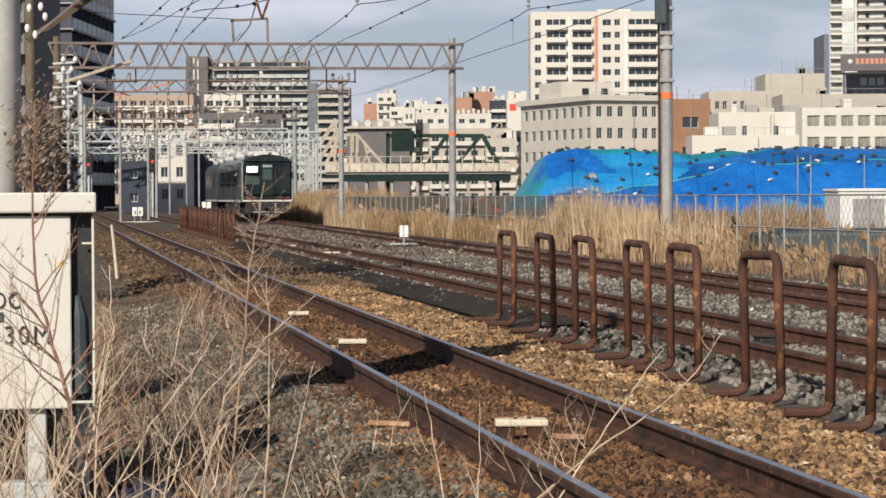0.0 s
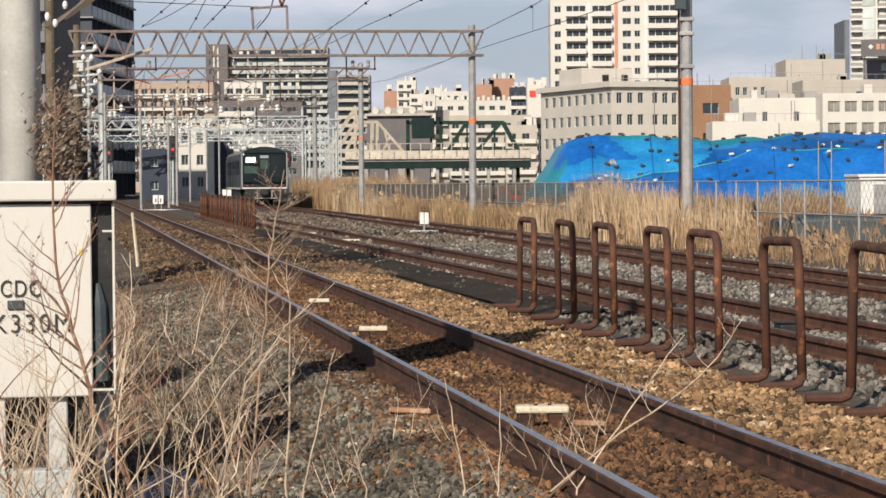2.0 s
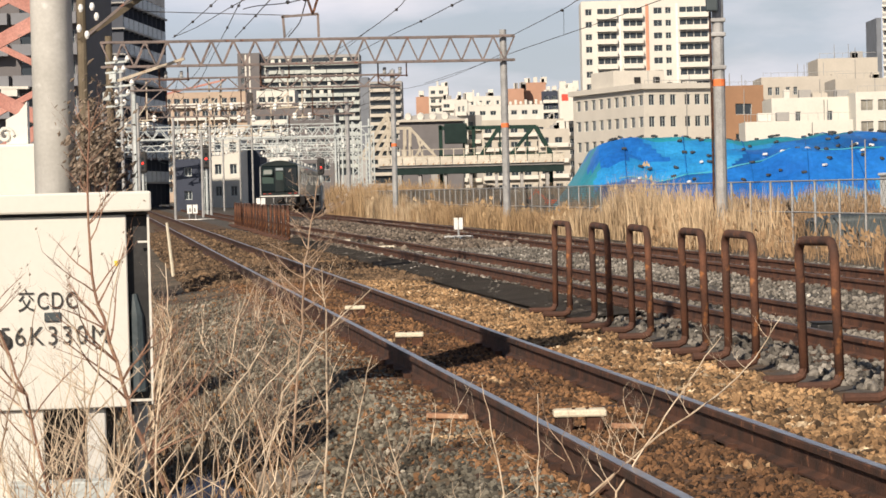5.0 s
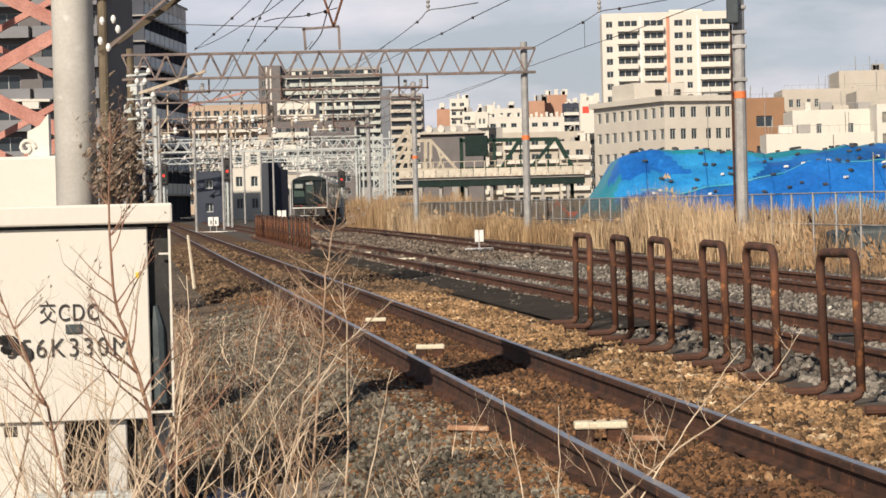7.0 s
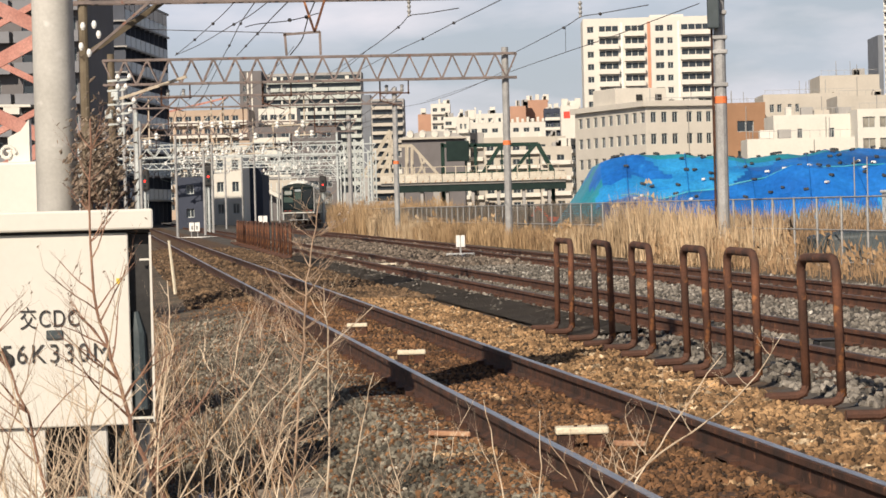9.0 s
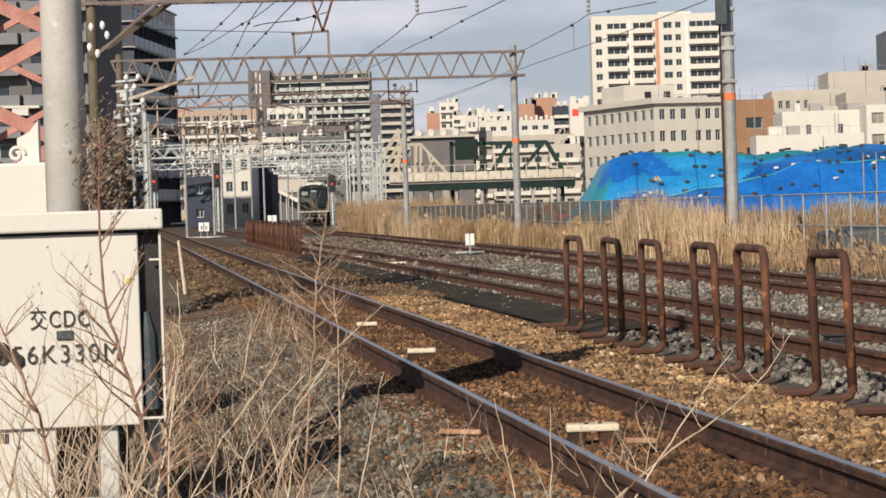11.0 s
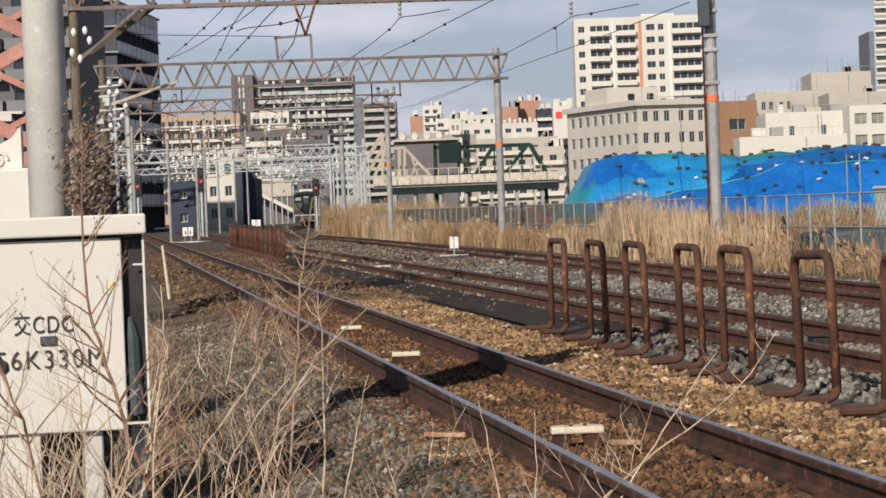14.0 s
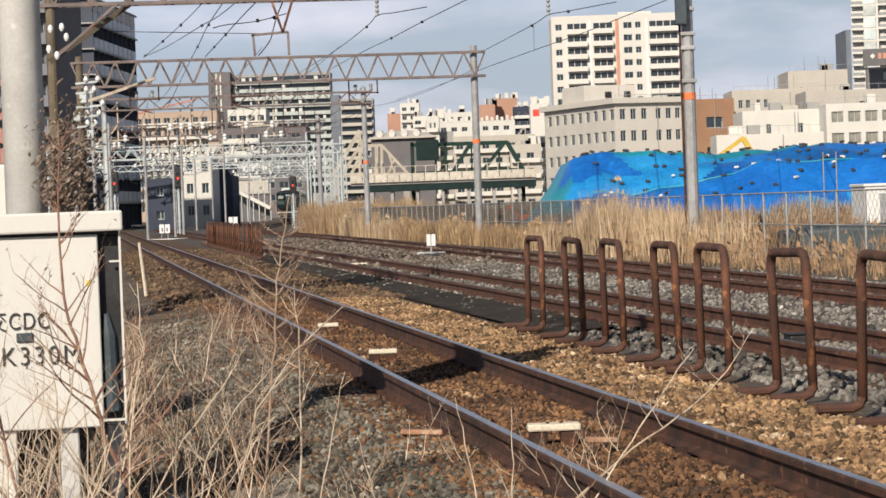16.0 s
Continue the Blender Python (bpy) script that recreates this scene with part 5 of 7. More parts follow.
t = thing("site_container", pose(13.69, 88, 0, 0, 0, 3), "white site container with a grey door in the yard", "container")
part("body", bevelled(0, 5.0, 0, 2.4, 0.15, 1.72, 0.04), WHITE, t)
part("door", bevelled(0.5, 1.6, -0.02, 0.02, 0.3, 1.45, 0.01, 1), GALV, t)
part("roof_edge", bevelled(-0.05, 5.05, -0.06, 2.45, 1.7, 1.8, 0.02, 1), WHITE, t)
for x0 in (15.63, 16.2, 18.56):
    bm = bmesh.new()
    tube(bm, ((x0, 112, 0), (x0, 112, 3.32)), 0.028, 6)
    tagged(part("scaffold_pole", bm, GALV), "thin scaffold pole standing before the covered mound", "scaffold pole", "scaffold poles")


# ---- buildings ----
def plaster(name, c, dirt=0.8):
    d = tuple(v * dirt for v in c)
    return surf(name, d, c, 0.85, 0.25, 0.1, 0, tuple(v * 0.9 for v in c), 2.5, 0.66, 0.05, grain=0.2)


def holed(bm, w, h, holes, depth, at):
    """A wall of w by h with openings (x0, x1, z0, z1) that go depth deep; at maps (u, z, d) to a place."""
    xs = sorted({0, w, *(a for o in holes for a in o[:2])})
    zs = sorted({0, h, *(a for o in holes for a in o[2:])})
    grid = {}

    def v(x, z, d=0.0):
        if (x, z, d) not in grid:
            grid[(x, z, d)] = bm.verts.new(at(x, z, d))
        return grid[(x, z, d)]

    open_cells = set()
    for a, b, c, d in holes:
        for i in range(xs.index(a), xs.index(b)):
            for j in range(zs.index(c), zs.index(d)):
                open_cells.add((i, j))
    for i in range(len(xs) - 1):
        for j in range(len(zs) - 1):
            if (i, j) not in open_cells:
                bm.faces.new((v(xs[i], zs[j]), v(xs[i + 1], zs[j]), v(xs[i + 1], zs[j + 1]), v(xs[i], zs[j + 1])))
    for a, b, c, d in holes:
        for p, q in (((a, c), (b, c)), ((b, c), (b, d)), ((b, d), (a, d)), ((a, d), (a, c))):
            bm.faces.new([bm.verts.new(at(*p, 0)), bm.verts.new(at(*q, 0)), bm.verts.new(at(*q, depth)), bm.verts.new(at(*p, depth))])


PANES = {}


def pane_mesh(w, h, glass):
    key = (round(w, 2), round(h, 2), glass.name)
    if key not in PANES:
        bm = bmesh.new()
        box(bm, -w / 2 + 0.06, w / 2 - 0.06, 0, 0.05, 0.06, h - 0.06)
        me = bpy.data.meshes.new("pane")
        bm.normal_update()
        bm.to_mesh(me)
        bm.free()
        me.materials.append(glass)
        fr = bmesh.new()
        box(fr, -w / 2, w / 2, -0.03, 0.03, 0, 0.07)
        box(fr, -w / 2, w / 2, -0.03, 0.03, h - 0.07, h)
        box(fr, -w / 2, -w / 2 + 0.07, -0.03, 0.03, 0.07, h - 0.07)
        box(fr, w / 2 - 0.07, w / 2, -0.03, 0.03, 0.07, h - 0.07)
        box(fr, -0.035, 0.035, -0.03, 0.03, 0.07, h - 0.07)
        fm = bpy.data.meshes.new("window")
        fr.normal_update()
        fr.to_mesh(fm)
        fr.free()
        fm.materials.append(GALV_PALE)
        PANES[key] = (fm, me)
    return PANES[key]


def building(x, y, w, deep, h, label, wall, floors=0, cols=(), side_cols=(), win_h=1.3, sill=0.9, yaw=0.0, z_first=0.0, balc=(), balc_mat=None, balc_deep=1.3, parapet=1.05, roof=0.6, name="apartment_building", recess=0.25, cornice=0.0, floor_h=None, stripes=(), glass=None):
    """x, y: the front's left corner. cols: windows (left, width) along the front; balc: balconies (left, width) on each floor."""
    t = thing(name, pose(x, y, 0, 0, 0, yaw), label, "building", "buildings of the skyline")
    fh = floor_h or (h - z_first) / max(1, floors)
    bm = bmesh.new()
    holes = [(a, a + b, z_first + f * fh + sill, z_first + f * fh + sill + win_h) for f in range(floors) for a, b in cols]
    side = [(a, a + b, z_first + f * fh + sill, z_first + f * fh + sill + win_h) for f in range(floors) for a, b in side_cols]
    holed(bm, w, h, holes, recess, lambda u, z, d: (u, d, z))
    holed(bm, deep, h, side, recess, lambda u, z, d: (d, deep - u, z))
    holed(bm, deep, h, (), recess, lambda u, z, d: (w - d, u, z))
    holed(bm, w, h, (), recess, lambda u, z, d: (w - u, deep - d, z))
    bm.faces.new([bm.verts.new(c) for c in ((0.02, 0.02, h - 0.02), (w - 0.02, 0.02, h - 0.02), (w - 0.02, deep - 0.02, h - 0.02), (0.02, deep - 0.02, h - 0.02))])
    part("wall", bm, wall, t)
    if roof:
        rb = bmesh.new()
        e = cornice
        box(rb, -e, w + e, -e, 0.3, h, h + roof)
        box(rb, -e, w + e, deep - 0.3, deep + e, h, h + roof)
        box(rb, -e, 0.3, 0.3, deep - 0.3, h, h + roof)
        box(rb, w - 0.3, w + e, 0.3, deep - 0.3, h, h + roof)
        part("roof_parapet", rb, wall, t)
    for o, flip in [(o, False) for o in holes] + [(o, True) for o in side]:
        a, b, c, d = o
        fm, pm = pane_mesh(b - a, d - c, glass or WINDOW)
        if flip:
            m = pose(recess, deep - (a + b) / 2, c, 0, 0, -90)
        else:
            m = pose((a + b) / 2, recess, c)
        wn = piece("window", fm, t, m)
        piece("pane", pm, wn, pose(0, 0, 0))
    if balc:
        for a, b in balc:
            bb = bmesh.new()
            box(bb, 0, b, -balc_deep, 0, -0.12, 0.1)
            box(bb, 0, b, -balc_deep, -balc_deep + 0.12, 0.1, parapet)
            box(bb, 0, 0.12, -balc_deep + 0.12, 0, 0.1, parapet)
            box(bb, b - 0.12, b, -balc_deep + 0.12, 0, 0.1, parapet)
            me = bpy.data.meshes.new("balcony")
            bb.normal_update()
            bb.to_mesh(me)
            bb.free()
            me.materials.append(balc_mat or wall)
            for f in range(1, floors):
                piece("balcony", me, t, pose(a, 0, z_first + f * fh))
    for a, b, mat in stripes:
        sb = bmesh.new()
        box(sb, a, a + b, -0.12, 0, 1, h)
        part("stripe", sb, mat, t)
    return t


IVORY = plaster("ivory_render", (0.68, 0.655, 0.6), 0.94)
OFFICE = plaster("pale_beige_stone", (0.6, 0.565, 0.505), 0.93)
BEIGE = plaster("beige_render", (0.52, 0.48, 0.42), 0.9)
CREAM = plaster("cream_render", (0.66, 0.64, 0.585), 0.93)
GREY_WALL = plaster("grey_render", (0.36, 0.35, 0.34), 0.9)
BROWN_WALL = plaster("brown_tile", (0.34, 0.19, 0.11), 0.85)
ORANGE_WALL = plaster("peach_tile", (0.47, 0.36, 0.28), 0.9)
DARK_WALL = plaster("charcoal_cladding", (0.185, 0.205, 0.24), 0.8)
SLATE_WALL = plaster("slate_cladding", (0.16, 0.15, 0.155), 0.85)
GREEN_GLASS = surf("green_grey_balcony_glass", (0.42, 0.46, 0.43), (0.54, 0.57, 0.54), 0.3, 0.5, 0, 0, (0.36, 0.39, 0.37), 3, 0.6)
BLUE_GLASS = surf("blue_grey_balcony_glass", (0.4, 0.46, 0.52), (0.56, 0.62, 0.68), 0.5, 0.5, 0, 0, (0.2, 0.23, 0.25), 3, 0.6)
NAVY = plaster("navy_cladding", (0.045, 0.055, 0.085), 0.85)
STEEL_WALL = plaster("steel_grey_cladding", (0.21, 0.215, 0.235), 0.9)
NAVY_GREY = plaster("blue_black_cladding", (0.075, 0.085, 0.11), 0.8)
BLIND = surf("pane_with_drawn_blind", (0.2, 0.19, 0.165), (0.36, 0.34, 0.29), 0.25, 0.9, 0, 0, (0.12, 0.12, 0.11), 8, 0.66)
CYAN_PANEL = surf("pale_cyan_panel", (0.56, 0.63, 0.62), (0.66, 0.72, 0.71), 0.4, 0.5, 0)
GREY_RECESS = surf("shaded_balcony_glass", (0.2, 0.2, 0.195), (0.34, 0.34, 0.33), 0.3, 0.4, 0)
TERRACOTTA = plaster("terracotta_tile", (0.47, 0.27, 0.19), 0.9)
SALMON = plaster("salmon_stripe", (0.62, 0.3, 0.2), 0.9)

# the white tower
TW = 51.21 - 20.82
TH = 43.88
building(20.82, 600, TW, 15, TH, "white twelve-storey apartment tower with dark loggias and a salmon stripe", IVORY, 15, ((1.0, 1.5), (17.0, 2.0), (19.8, 1.3)), (), 1.45, 0.9, 0, TH - 15 * 2.93 - 0.3, ((3.6, 4.8), (9.7, 4.8), (22.9, 6.9)), IVORY, 1.3, 1.05, 1.0, floor_h=2.93, stripes=((15.1, 0.75, SALMON), (8.8, 0.5, WHITE), (22.2, 0.5, WHITE)))
t = bpy.data.objects["apartment_building"]
for f in range(15):
    z = TH - 15 * 2.93 - 0.3 + f * 2.93
    for a, b in ((3.7, 4.6), (9.8, 4.6), (23.0, 6.7)):
        n = 3 if b < 5 else 4
        for i in range(n):
            # Dark panes across the bay: glazing that also paints the recess shade.
            part("loggia_glazing", bevelled(a + b * i / n + 0.12, a + b * (i + 1) / n - 0.06, -0.04, 0.04, z + 0.2, z + 2.4, 0.01, 1), WINDOW, t)
part("stair_head", bevelled(16, 24, 4, 10, TH, TH + 1.8, 0.1, 1), IVORY, t)
# the stone office before it
OX, OY = 24.27, 415
OH = 17.06
bld = building(OX, OY, 12.2, 31, OH, "four-storey beige office building with a broad cornice", OFFICE, 4, ((0.9, 1.0), (2.8, 1.0), (4.7, 1.0), (7.3, 1.0), (9.1, 1.0), (10.8, 0.9)), tuple((1.5 + 3.4 * i, 1.9) for i in range(9)), 1.75, 0.9, 20, OH - 4 * 3.55, (), None, roof=0.9, cornice=0.7, name="office_building", floor_h=3.55)
part("roof_house", bevelled(-0.2, 9.0, 12, 22, OH, OH + 3.6, 0.05, 1), OFFICE, bld)
for x0 in (3.5, 7.0):
    part("roof_vent", bevelled(x0, x0 + 1.1, 11.8, 12.0, OH + 1.5, OH + 2.5, 0.02, 1), DARK, bld)
building(40.11, 470, 9.4, 12, 18.6, "brown tiled block with a dark glazed bay", BROWN_WALL, 3, ((1, 1.2), (4.2, 3.0)), (), 2.0, 0.9, 0, 2, roof=0.7, name="office_building")
building(50.24, 480, 67.84 - 50.24, 16, 20.49, "beige block with small windows and rooftop plant", BEIGE, 5, ((1.2, 0.8), (2.6, 0.8), (4.6, 0.7), (6, 0.7)), (), 1.5, 0.9, 0, 2, roof=0.6, name="office_building")
building(63.44, 500, 75.1 - 63.44, 16, 24.89, "beige upper block with a flat roof", BEIGE, 5, (), (), roof=0.4, name="office_building")
building(43.38, 400, 13.2, 14, 14.14, "low cream building with small slit windows", CREAM, 2, ((3.8, 0.7), (8.6, 0.9)), (), 1.8, 1.0, 0, 5, roof=0.4, name="office_building")
building(55.4, 392, 22, 14, 14.43, "cream building with wide square windows", CREAM, 4, tuple((0.8 + 2.6 * i, 1.9) for i in range(8)), (), 1.7, 0.9, 0, 1.2, roof=0.5, name="office_building", glass=BLIND)
building(57.43, 430, 30, 14, 17.99, "beige stepped block behind the cream building", BEIGE, 4, ((9, 1.4), (16, 1.4), (22, 1.4)), (), 1.3, 1.2, 0, 2, roof=0.5, name="office_building")
building(37.24, 380, 16, 10, 10.16, "long low cream annex with a plain wall", CREAM, 1, (), (), roof=0.3, name="office_building")
rnd = random.Random(91)
for ob in [o for o in bpy.data.objects if o.name.startswith("office_building") and o.parent is None]:
    top = max(v.co.z for v in [c for c in ob.children if c.name.startswith("wall")][0].data.vertices)
    wide = max(v.co.x for v in [c for c in ob.children if c.name.startswith("wall")][0].data.vertices)
    for i in range(5):
        q = rnd.uniform(0.05, 0.85) * wide
        if rnd.random() < 0.5:
            part("roof_unit", bevelled(q, q + rnd.uniform(0.8, 2.4), 2, 4, top, top + rnd.uniform(0.9, 1.9), 0.04, 1), rnd.choice((GREY_WALL, IVORY, BEIGE)), ob)
        else:
            bm = bmesh.new()
            hh = rnd.uniform(1.5, 3.4)
            tube(bm, ((q, 1.5, top), (q, 1.5, top + hh)), 0.06, 5)
            part("antenna", bm, GALV, ob)
    bm = bmesh.new()
    for i in range(int(wide / 1.5)):
        beam(bm, (0.4 + 1.5 * i, 0.5, top + 0.3), (0.4 + 1.5 * i, 0.5, top + 1.4), 0.05)
    beam(bm, (0.3, 0.5, top + 1.4), (wide - 0.3, 0.5, top + 1.4), 0.06)
    part("roof_railing", bm, GALV, ob)
    bm = bmesh.new()
    tube(bm, ((wide * 0.62, -0.08, 0), (wide * 0.62, -0.08, top)), 0.07, 6)
    part("downpipe", bm, GREY_WALL, ob)
# tower at the far right with a dark flank
RT = 97.6
far_tower = building(RT, 640, 34, 20, 92, "tall pale tower with stacked grey balconies and a cyan bay", IVORY, 31, (), (), 2.0, 0.3, 0, 0, ((0.0, 2.7), (6.7, 11.0), (18.2, 11)), GREY_RECESS, 1.4, 1.15, 1.0)
far_tower.matrix_basis = pose(RT, 640, 0, 0, 0, -9)
FLOOR = 92 / 31
for f in range(8, 22):
    z = f * FLOOR
    part("slab_edge", bevelled(-0.1, 33, -1.62, -1.4, z - 0.12, z + 0.38, 0.02, 1), IVORY, far_tower, "white slab edge")
    part("bay_panel", bevelled(2.9, 5.9, -1.75, -0.05, z + 0.4, z + FLOOR - 0.14, 0.02, 1), CYAN_PANEL if f % 3 else GREEN_GLASS, far_tower, "pale cyan glazed bay")
    for i in range(7):
        part("balcony_door", bevelled(7.2 + 1.5 * i, 8.1 + 1.5 * i, -0.09, -0.02, z + 0.2, z + 2.4, 0.02, 1), IVORY if i % 3 != 1 else WINDOW, far_tower)
part("pillar", bevelled(6.0, 6.6, -1.7, 0, 0, 92, 0.03, 1), IVORY, far_tower)
building(RT - 1.45, 641, 1.25, 18, 41.6, "slim charcoal service shaft beside the tower", DARK_WALL, 1, (), (), roof=0.2)
building(89.0, 566, 22, 14, 28.0, "dark grey block with paired pale windows under the roof sign", STEEL_WALL, 6, ((3.9, 1.4), (5.75, 1.4), (7.6, 1.4), (9.5, 1.4)), (), 1.7, 0.8, -9, 1.9, roof=0.3, floor_h=4.6, glass=CYAN_PANEL, name="office_building")
sg = thing("roof_sign", pose(87.6, 560, 0, 0, 0, -9), "dark rooftop signboard with orange marks and a pale diamond", "signboard")
part("panel", bevelled(0, 14, 0, 0.6, 28.6, 32.34, 0.05, 1), SLATE_WALL, sg)
part("ledge", bevelled(-0.1, 14, -0.1, 0.6, 27.9, 28.3, 0.05, 1), DARK, sg, "black ledge under the sign")
bm = bevelled(-0.42, 0.42, -0.06, 0, -0.42, 0.42, 0.02, 1)
dm = part("emblem", bm, IVORY, sg, "pale diamond emblem")
dm.matrix_basis = pose(2.1, 0, 30.75, 0, 45, 0)
for i in range(7):
    part("mark", bevelled(3.3 + i * 1.05, 4.05 + i * 1.05, -0.06, 0.0, 30.1, 31.35, 0.02, 1), SALMON, sg, "orange lettering bar")
for x0 in (0.5, 13):
    part("post", bevelled(x0, x0 + 0.4, 0.1, 0.5, 0, 28.6, 0.03, 1), SLATE_WALL, sg)

# dark tower close on the left, with blue-grey balconies
tower = building(-43.1, 287, 30, 13, 26.6, "dark charcoal apartment tower with blue-grey balconies", NAVY_GREY, 9, tuple((0.7 + 3.3 * i, 2.2) for i in range(9)), ((1.5, 1.6), (5.0, 2.2), (9.0, 1.8)), 2.0, 0.4, 88.3, 0.4, tuple((0.35 + 3.3 * i, 2.95) for i in range(9)), BLUE_GLASS, 1.4, 1.3, 0.5, floor_h=2.9)
for i in range(10):
    part("fin", bevelled(3.3 * i - 0.02, 3.3 * i + 0.2, -1.38, 0, 0.5, 26.6, 0.01, 1), NAVY_GREY, tower, "dark upright fin")
for f in range(1, 10):
    part("slab_edge", bevelled(-0.5, 30.2, -1.62, -1.42, 0.2 + f * 2.9, 0.42 + f * 2.9, 0.01, 1), GREY_WALL, tower, "grey slab edge")
    part("slab_edge", bevelled(-0.5, 0, -1.4, 1.6, 0.25 + f * 2.9, 0.42 + f * 2.9, 0.01, 1), GREY_WALL, tower, "grey slab edge")
    part("slab_edge", bevelled(-0.35, 0, 3.2, 11.5, 0.25 + f * 2.9, 0.36 + f * 2.9, 0.01, 1), SLATE_WALL, tower, "grey slab edge")
building(-60.18, 250, -40.19 - -60.18, 18, 25, "dark apartment block with railed balconies behind the steel tower", SLATE_WALL, 8, ((9, 2.4), (13.6, 2.4), (17, 2.0)), (), 1.9, 0.5, 0, 0.5, ((7.6, 5.0), (13.0, 6.4)), STEEL_WALL, 1.4, 1.0, 0.6)
canopy = bmesh.new()
beam(canopy, (10.8, -1.9, 12.6), (14.7, -1.9, 12.5), 1.0, 0.25)
beam(canopy, (12.0, -1.9, 12.1), (13.6, -1.9, 12.05), 0.9, 0.7)
part("canopy", canopy, CREAM, bpy.data.objects[[o.name for o in bpy.data.objects if o.name.startswith("apartment_building") and o.parent is None][-1]], "cream canopy")
# mid-distance apartment slab and its neighbours
AX = -82.31
slab = building(AX, 900, -47.53 - AX, 14, 49.29, "long grey apartment slab with glazed balconies", GREY_WALL, 15, (), (), 1.6, 0.6, 0, 49.29 - 15 * 2.8, tuple((0.3 + 5.75 * i, 5.5) for i in range(6)), GREEN_GLASS, 1.5, 1.15, 0.8, floor_h=2.8)
rnd = random.Random(44)
WIDE = -47.53 - AX
for f in range(15):
    z = 49.29 - 15 * 2.8 + f * 2.8
    part("balcony_glazing", bevelled(0.4, WIDE - 0.4, -0.08, -0.02, z + 0.15, z + 2.65, 0.01, 1), WINDOW, slab)
for f in range(1, 15):
    z = 49.29 - 15 * 2.8 + f * 2.8
    for i in range(12):
        if rnd.random() < 0.45:
            q = 0.6 + 2.85 * i
            part("balcony_screen", bevelled(q, q + rnd.uniform(0.5, 1.4), -1.0, -0.6, z + 0.1, z + 2.3, 0.02, 1), IVORY if rnd.random() < 0.75 else GREY_WALL, slab)
building(-90.21, 895, AX - -90.21 - 0.2, 14, 50.59, "dark brown stair tower of the apartment slab", SLATE_WALL, 14, ((1.2, 1.0),), (), 2.0, 0.4, 0, 1, roof=0.5, stripes=((4.0, 0.5, IVORY), (2.6, 0.5, IVORY)))
side_block = building(-43.35, 880, -32.01 - -43.35, 14, 38.72, "grey apartment block with concrete balconies", GREY_WALL, 12, (), (), 1.5, 0.7, 0, 38.72 - 12 * 2.9, ((0.3, 10.6),), BEIGE, 1.5, 1.0, 0.6, floor_h=2.9)
for f in range(12):
    z = 38.72 - 12 * 2.9 + f * 2.9
    part("balcony_glazing", bevelled(0.4, 10.8, -0.08, -0.02, z + 0.15, z + 2.7, 0.01, 1), WINDOW, side_block)
building(-59.96, 640, -50.29 - -59.96, 12, 27.04, "white low block with banded balconies behind the gantries", IVORY, 7, tuple((0.6 + 2.3 * i, 1.7) for i in range(4)), (), 1.5, 0.9, 0, 2, ((0.2, 9.2),), IVORY, 1.2, 1.0, roof=0.4)
building(-47.0, 890, 3, 12, 40.77, "charcoal stair shaft between apartment blocks", DARK_WALL, 1, (), ())
building(-88.3, 620, 27.9, 16, 26.06, "orange and cream block behind the gantries", ORANGE_WALL, 8, tuple((0.8 + 2.3 * i, 1.5) for i in range(11)), (), 1.3, 0.9, 0, 1.5, ((0.3, 8.5), (9.4, 8.6), (18.8, 8.6)), CREAM, 1.2, 0.95, roof=0.6)
building(-54.58, 560, -35.3 - -54.58, 16, 19.51, "brown and grey low block behind the gantries", SLATE_WALL, 6, tuple((1 + 3 * i, 2.0) for i in range(6)), (), 1.4, 0.8, 0, 3, ((1, 8),), CREAM, 1.3, 1.0)
building(-29.21, 230, -26.66 - -29.21, 8, 4.57, "dark navy two-storey house by the line", NAVY, 2, ((0.9, 0.7),), (), 0.8, 0.9, 0, 0.3, roof=0.3, name="house")
building(-33.84, 300, -30.24 - -33.84, 9, 8.25, "white narrow three-storey building by the line", IVORY, 3, ((0.6, 0.8), (2.4, 0.8)), (), 1.2, 0.9, 0, 0.5, roof=0.4, name="house")
building(-31.38, 310, 2.6, 9, 7.08, "navy lean-to beside the white building", NAVY, 2, (), (), roof=0.3, name="house")
ramp = thing("ramp_wall", pose(0, 0, 0), "pale concrete ramp with a tan wall beyond the station throat", "ramp")
RZ = (1.34, 4.51, 6.84)
part("wall", bevelled(-38.97, -33.0, 420, 421, RZ[1], RZ[2], 0.05, 1), BEIGE, ramp)
# Slate colour stands in for the shaded recess below the ramp.
part("base_wall", bevelled(-38.97, -33.0, 420.3, 421, -0.2, RZ[1], 0.05, 1), SLATE_WALL, ramp, "dark wall painted as the shade under the ramp")
part("coping", bevelled(-39.16, -32.82, 419.8, 421.2, RZ[2], 7.21, 0.03, 1), GREY_WALL, ramp)
bm = bmesh.new()
beam(bm, (-38.79, 418.5, 5.44), (-32.66, 418.5, 2.07), 1.6, 0.55)
part("ramp_slab", bm, IVORY, ramp, "white sloping ramp slab")
for i in range(7):
    x = -38.42 + 0.95 * i
    part("post", bevelled(x, x + 0.16, 418.0, 418.2, -0.2, 6.17, 0.02, 1), GALV_PALE, ramp)

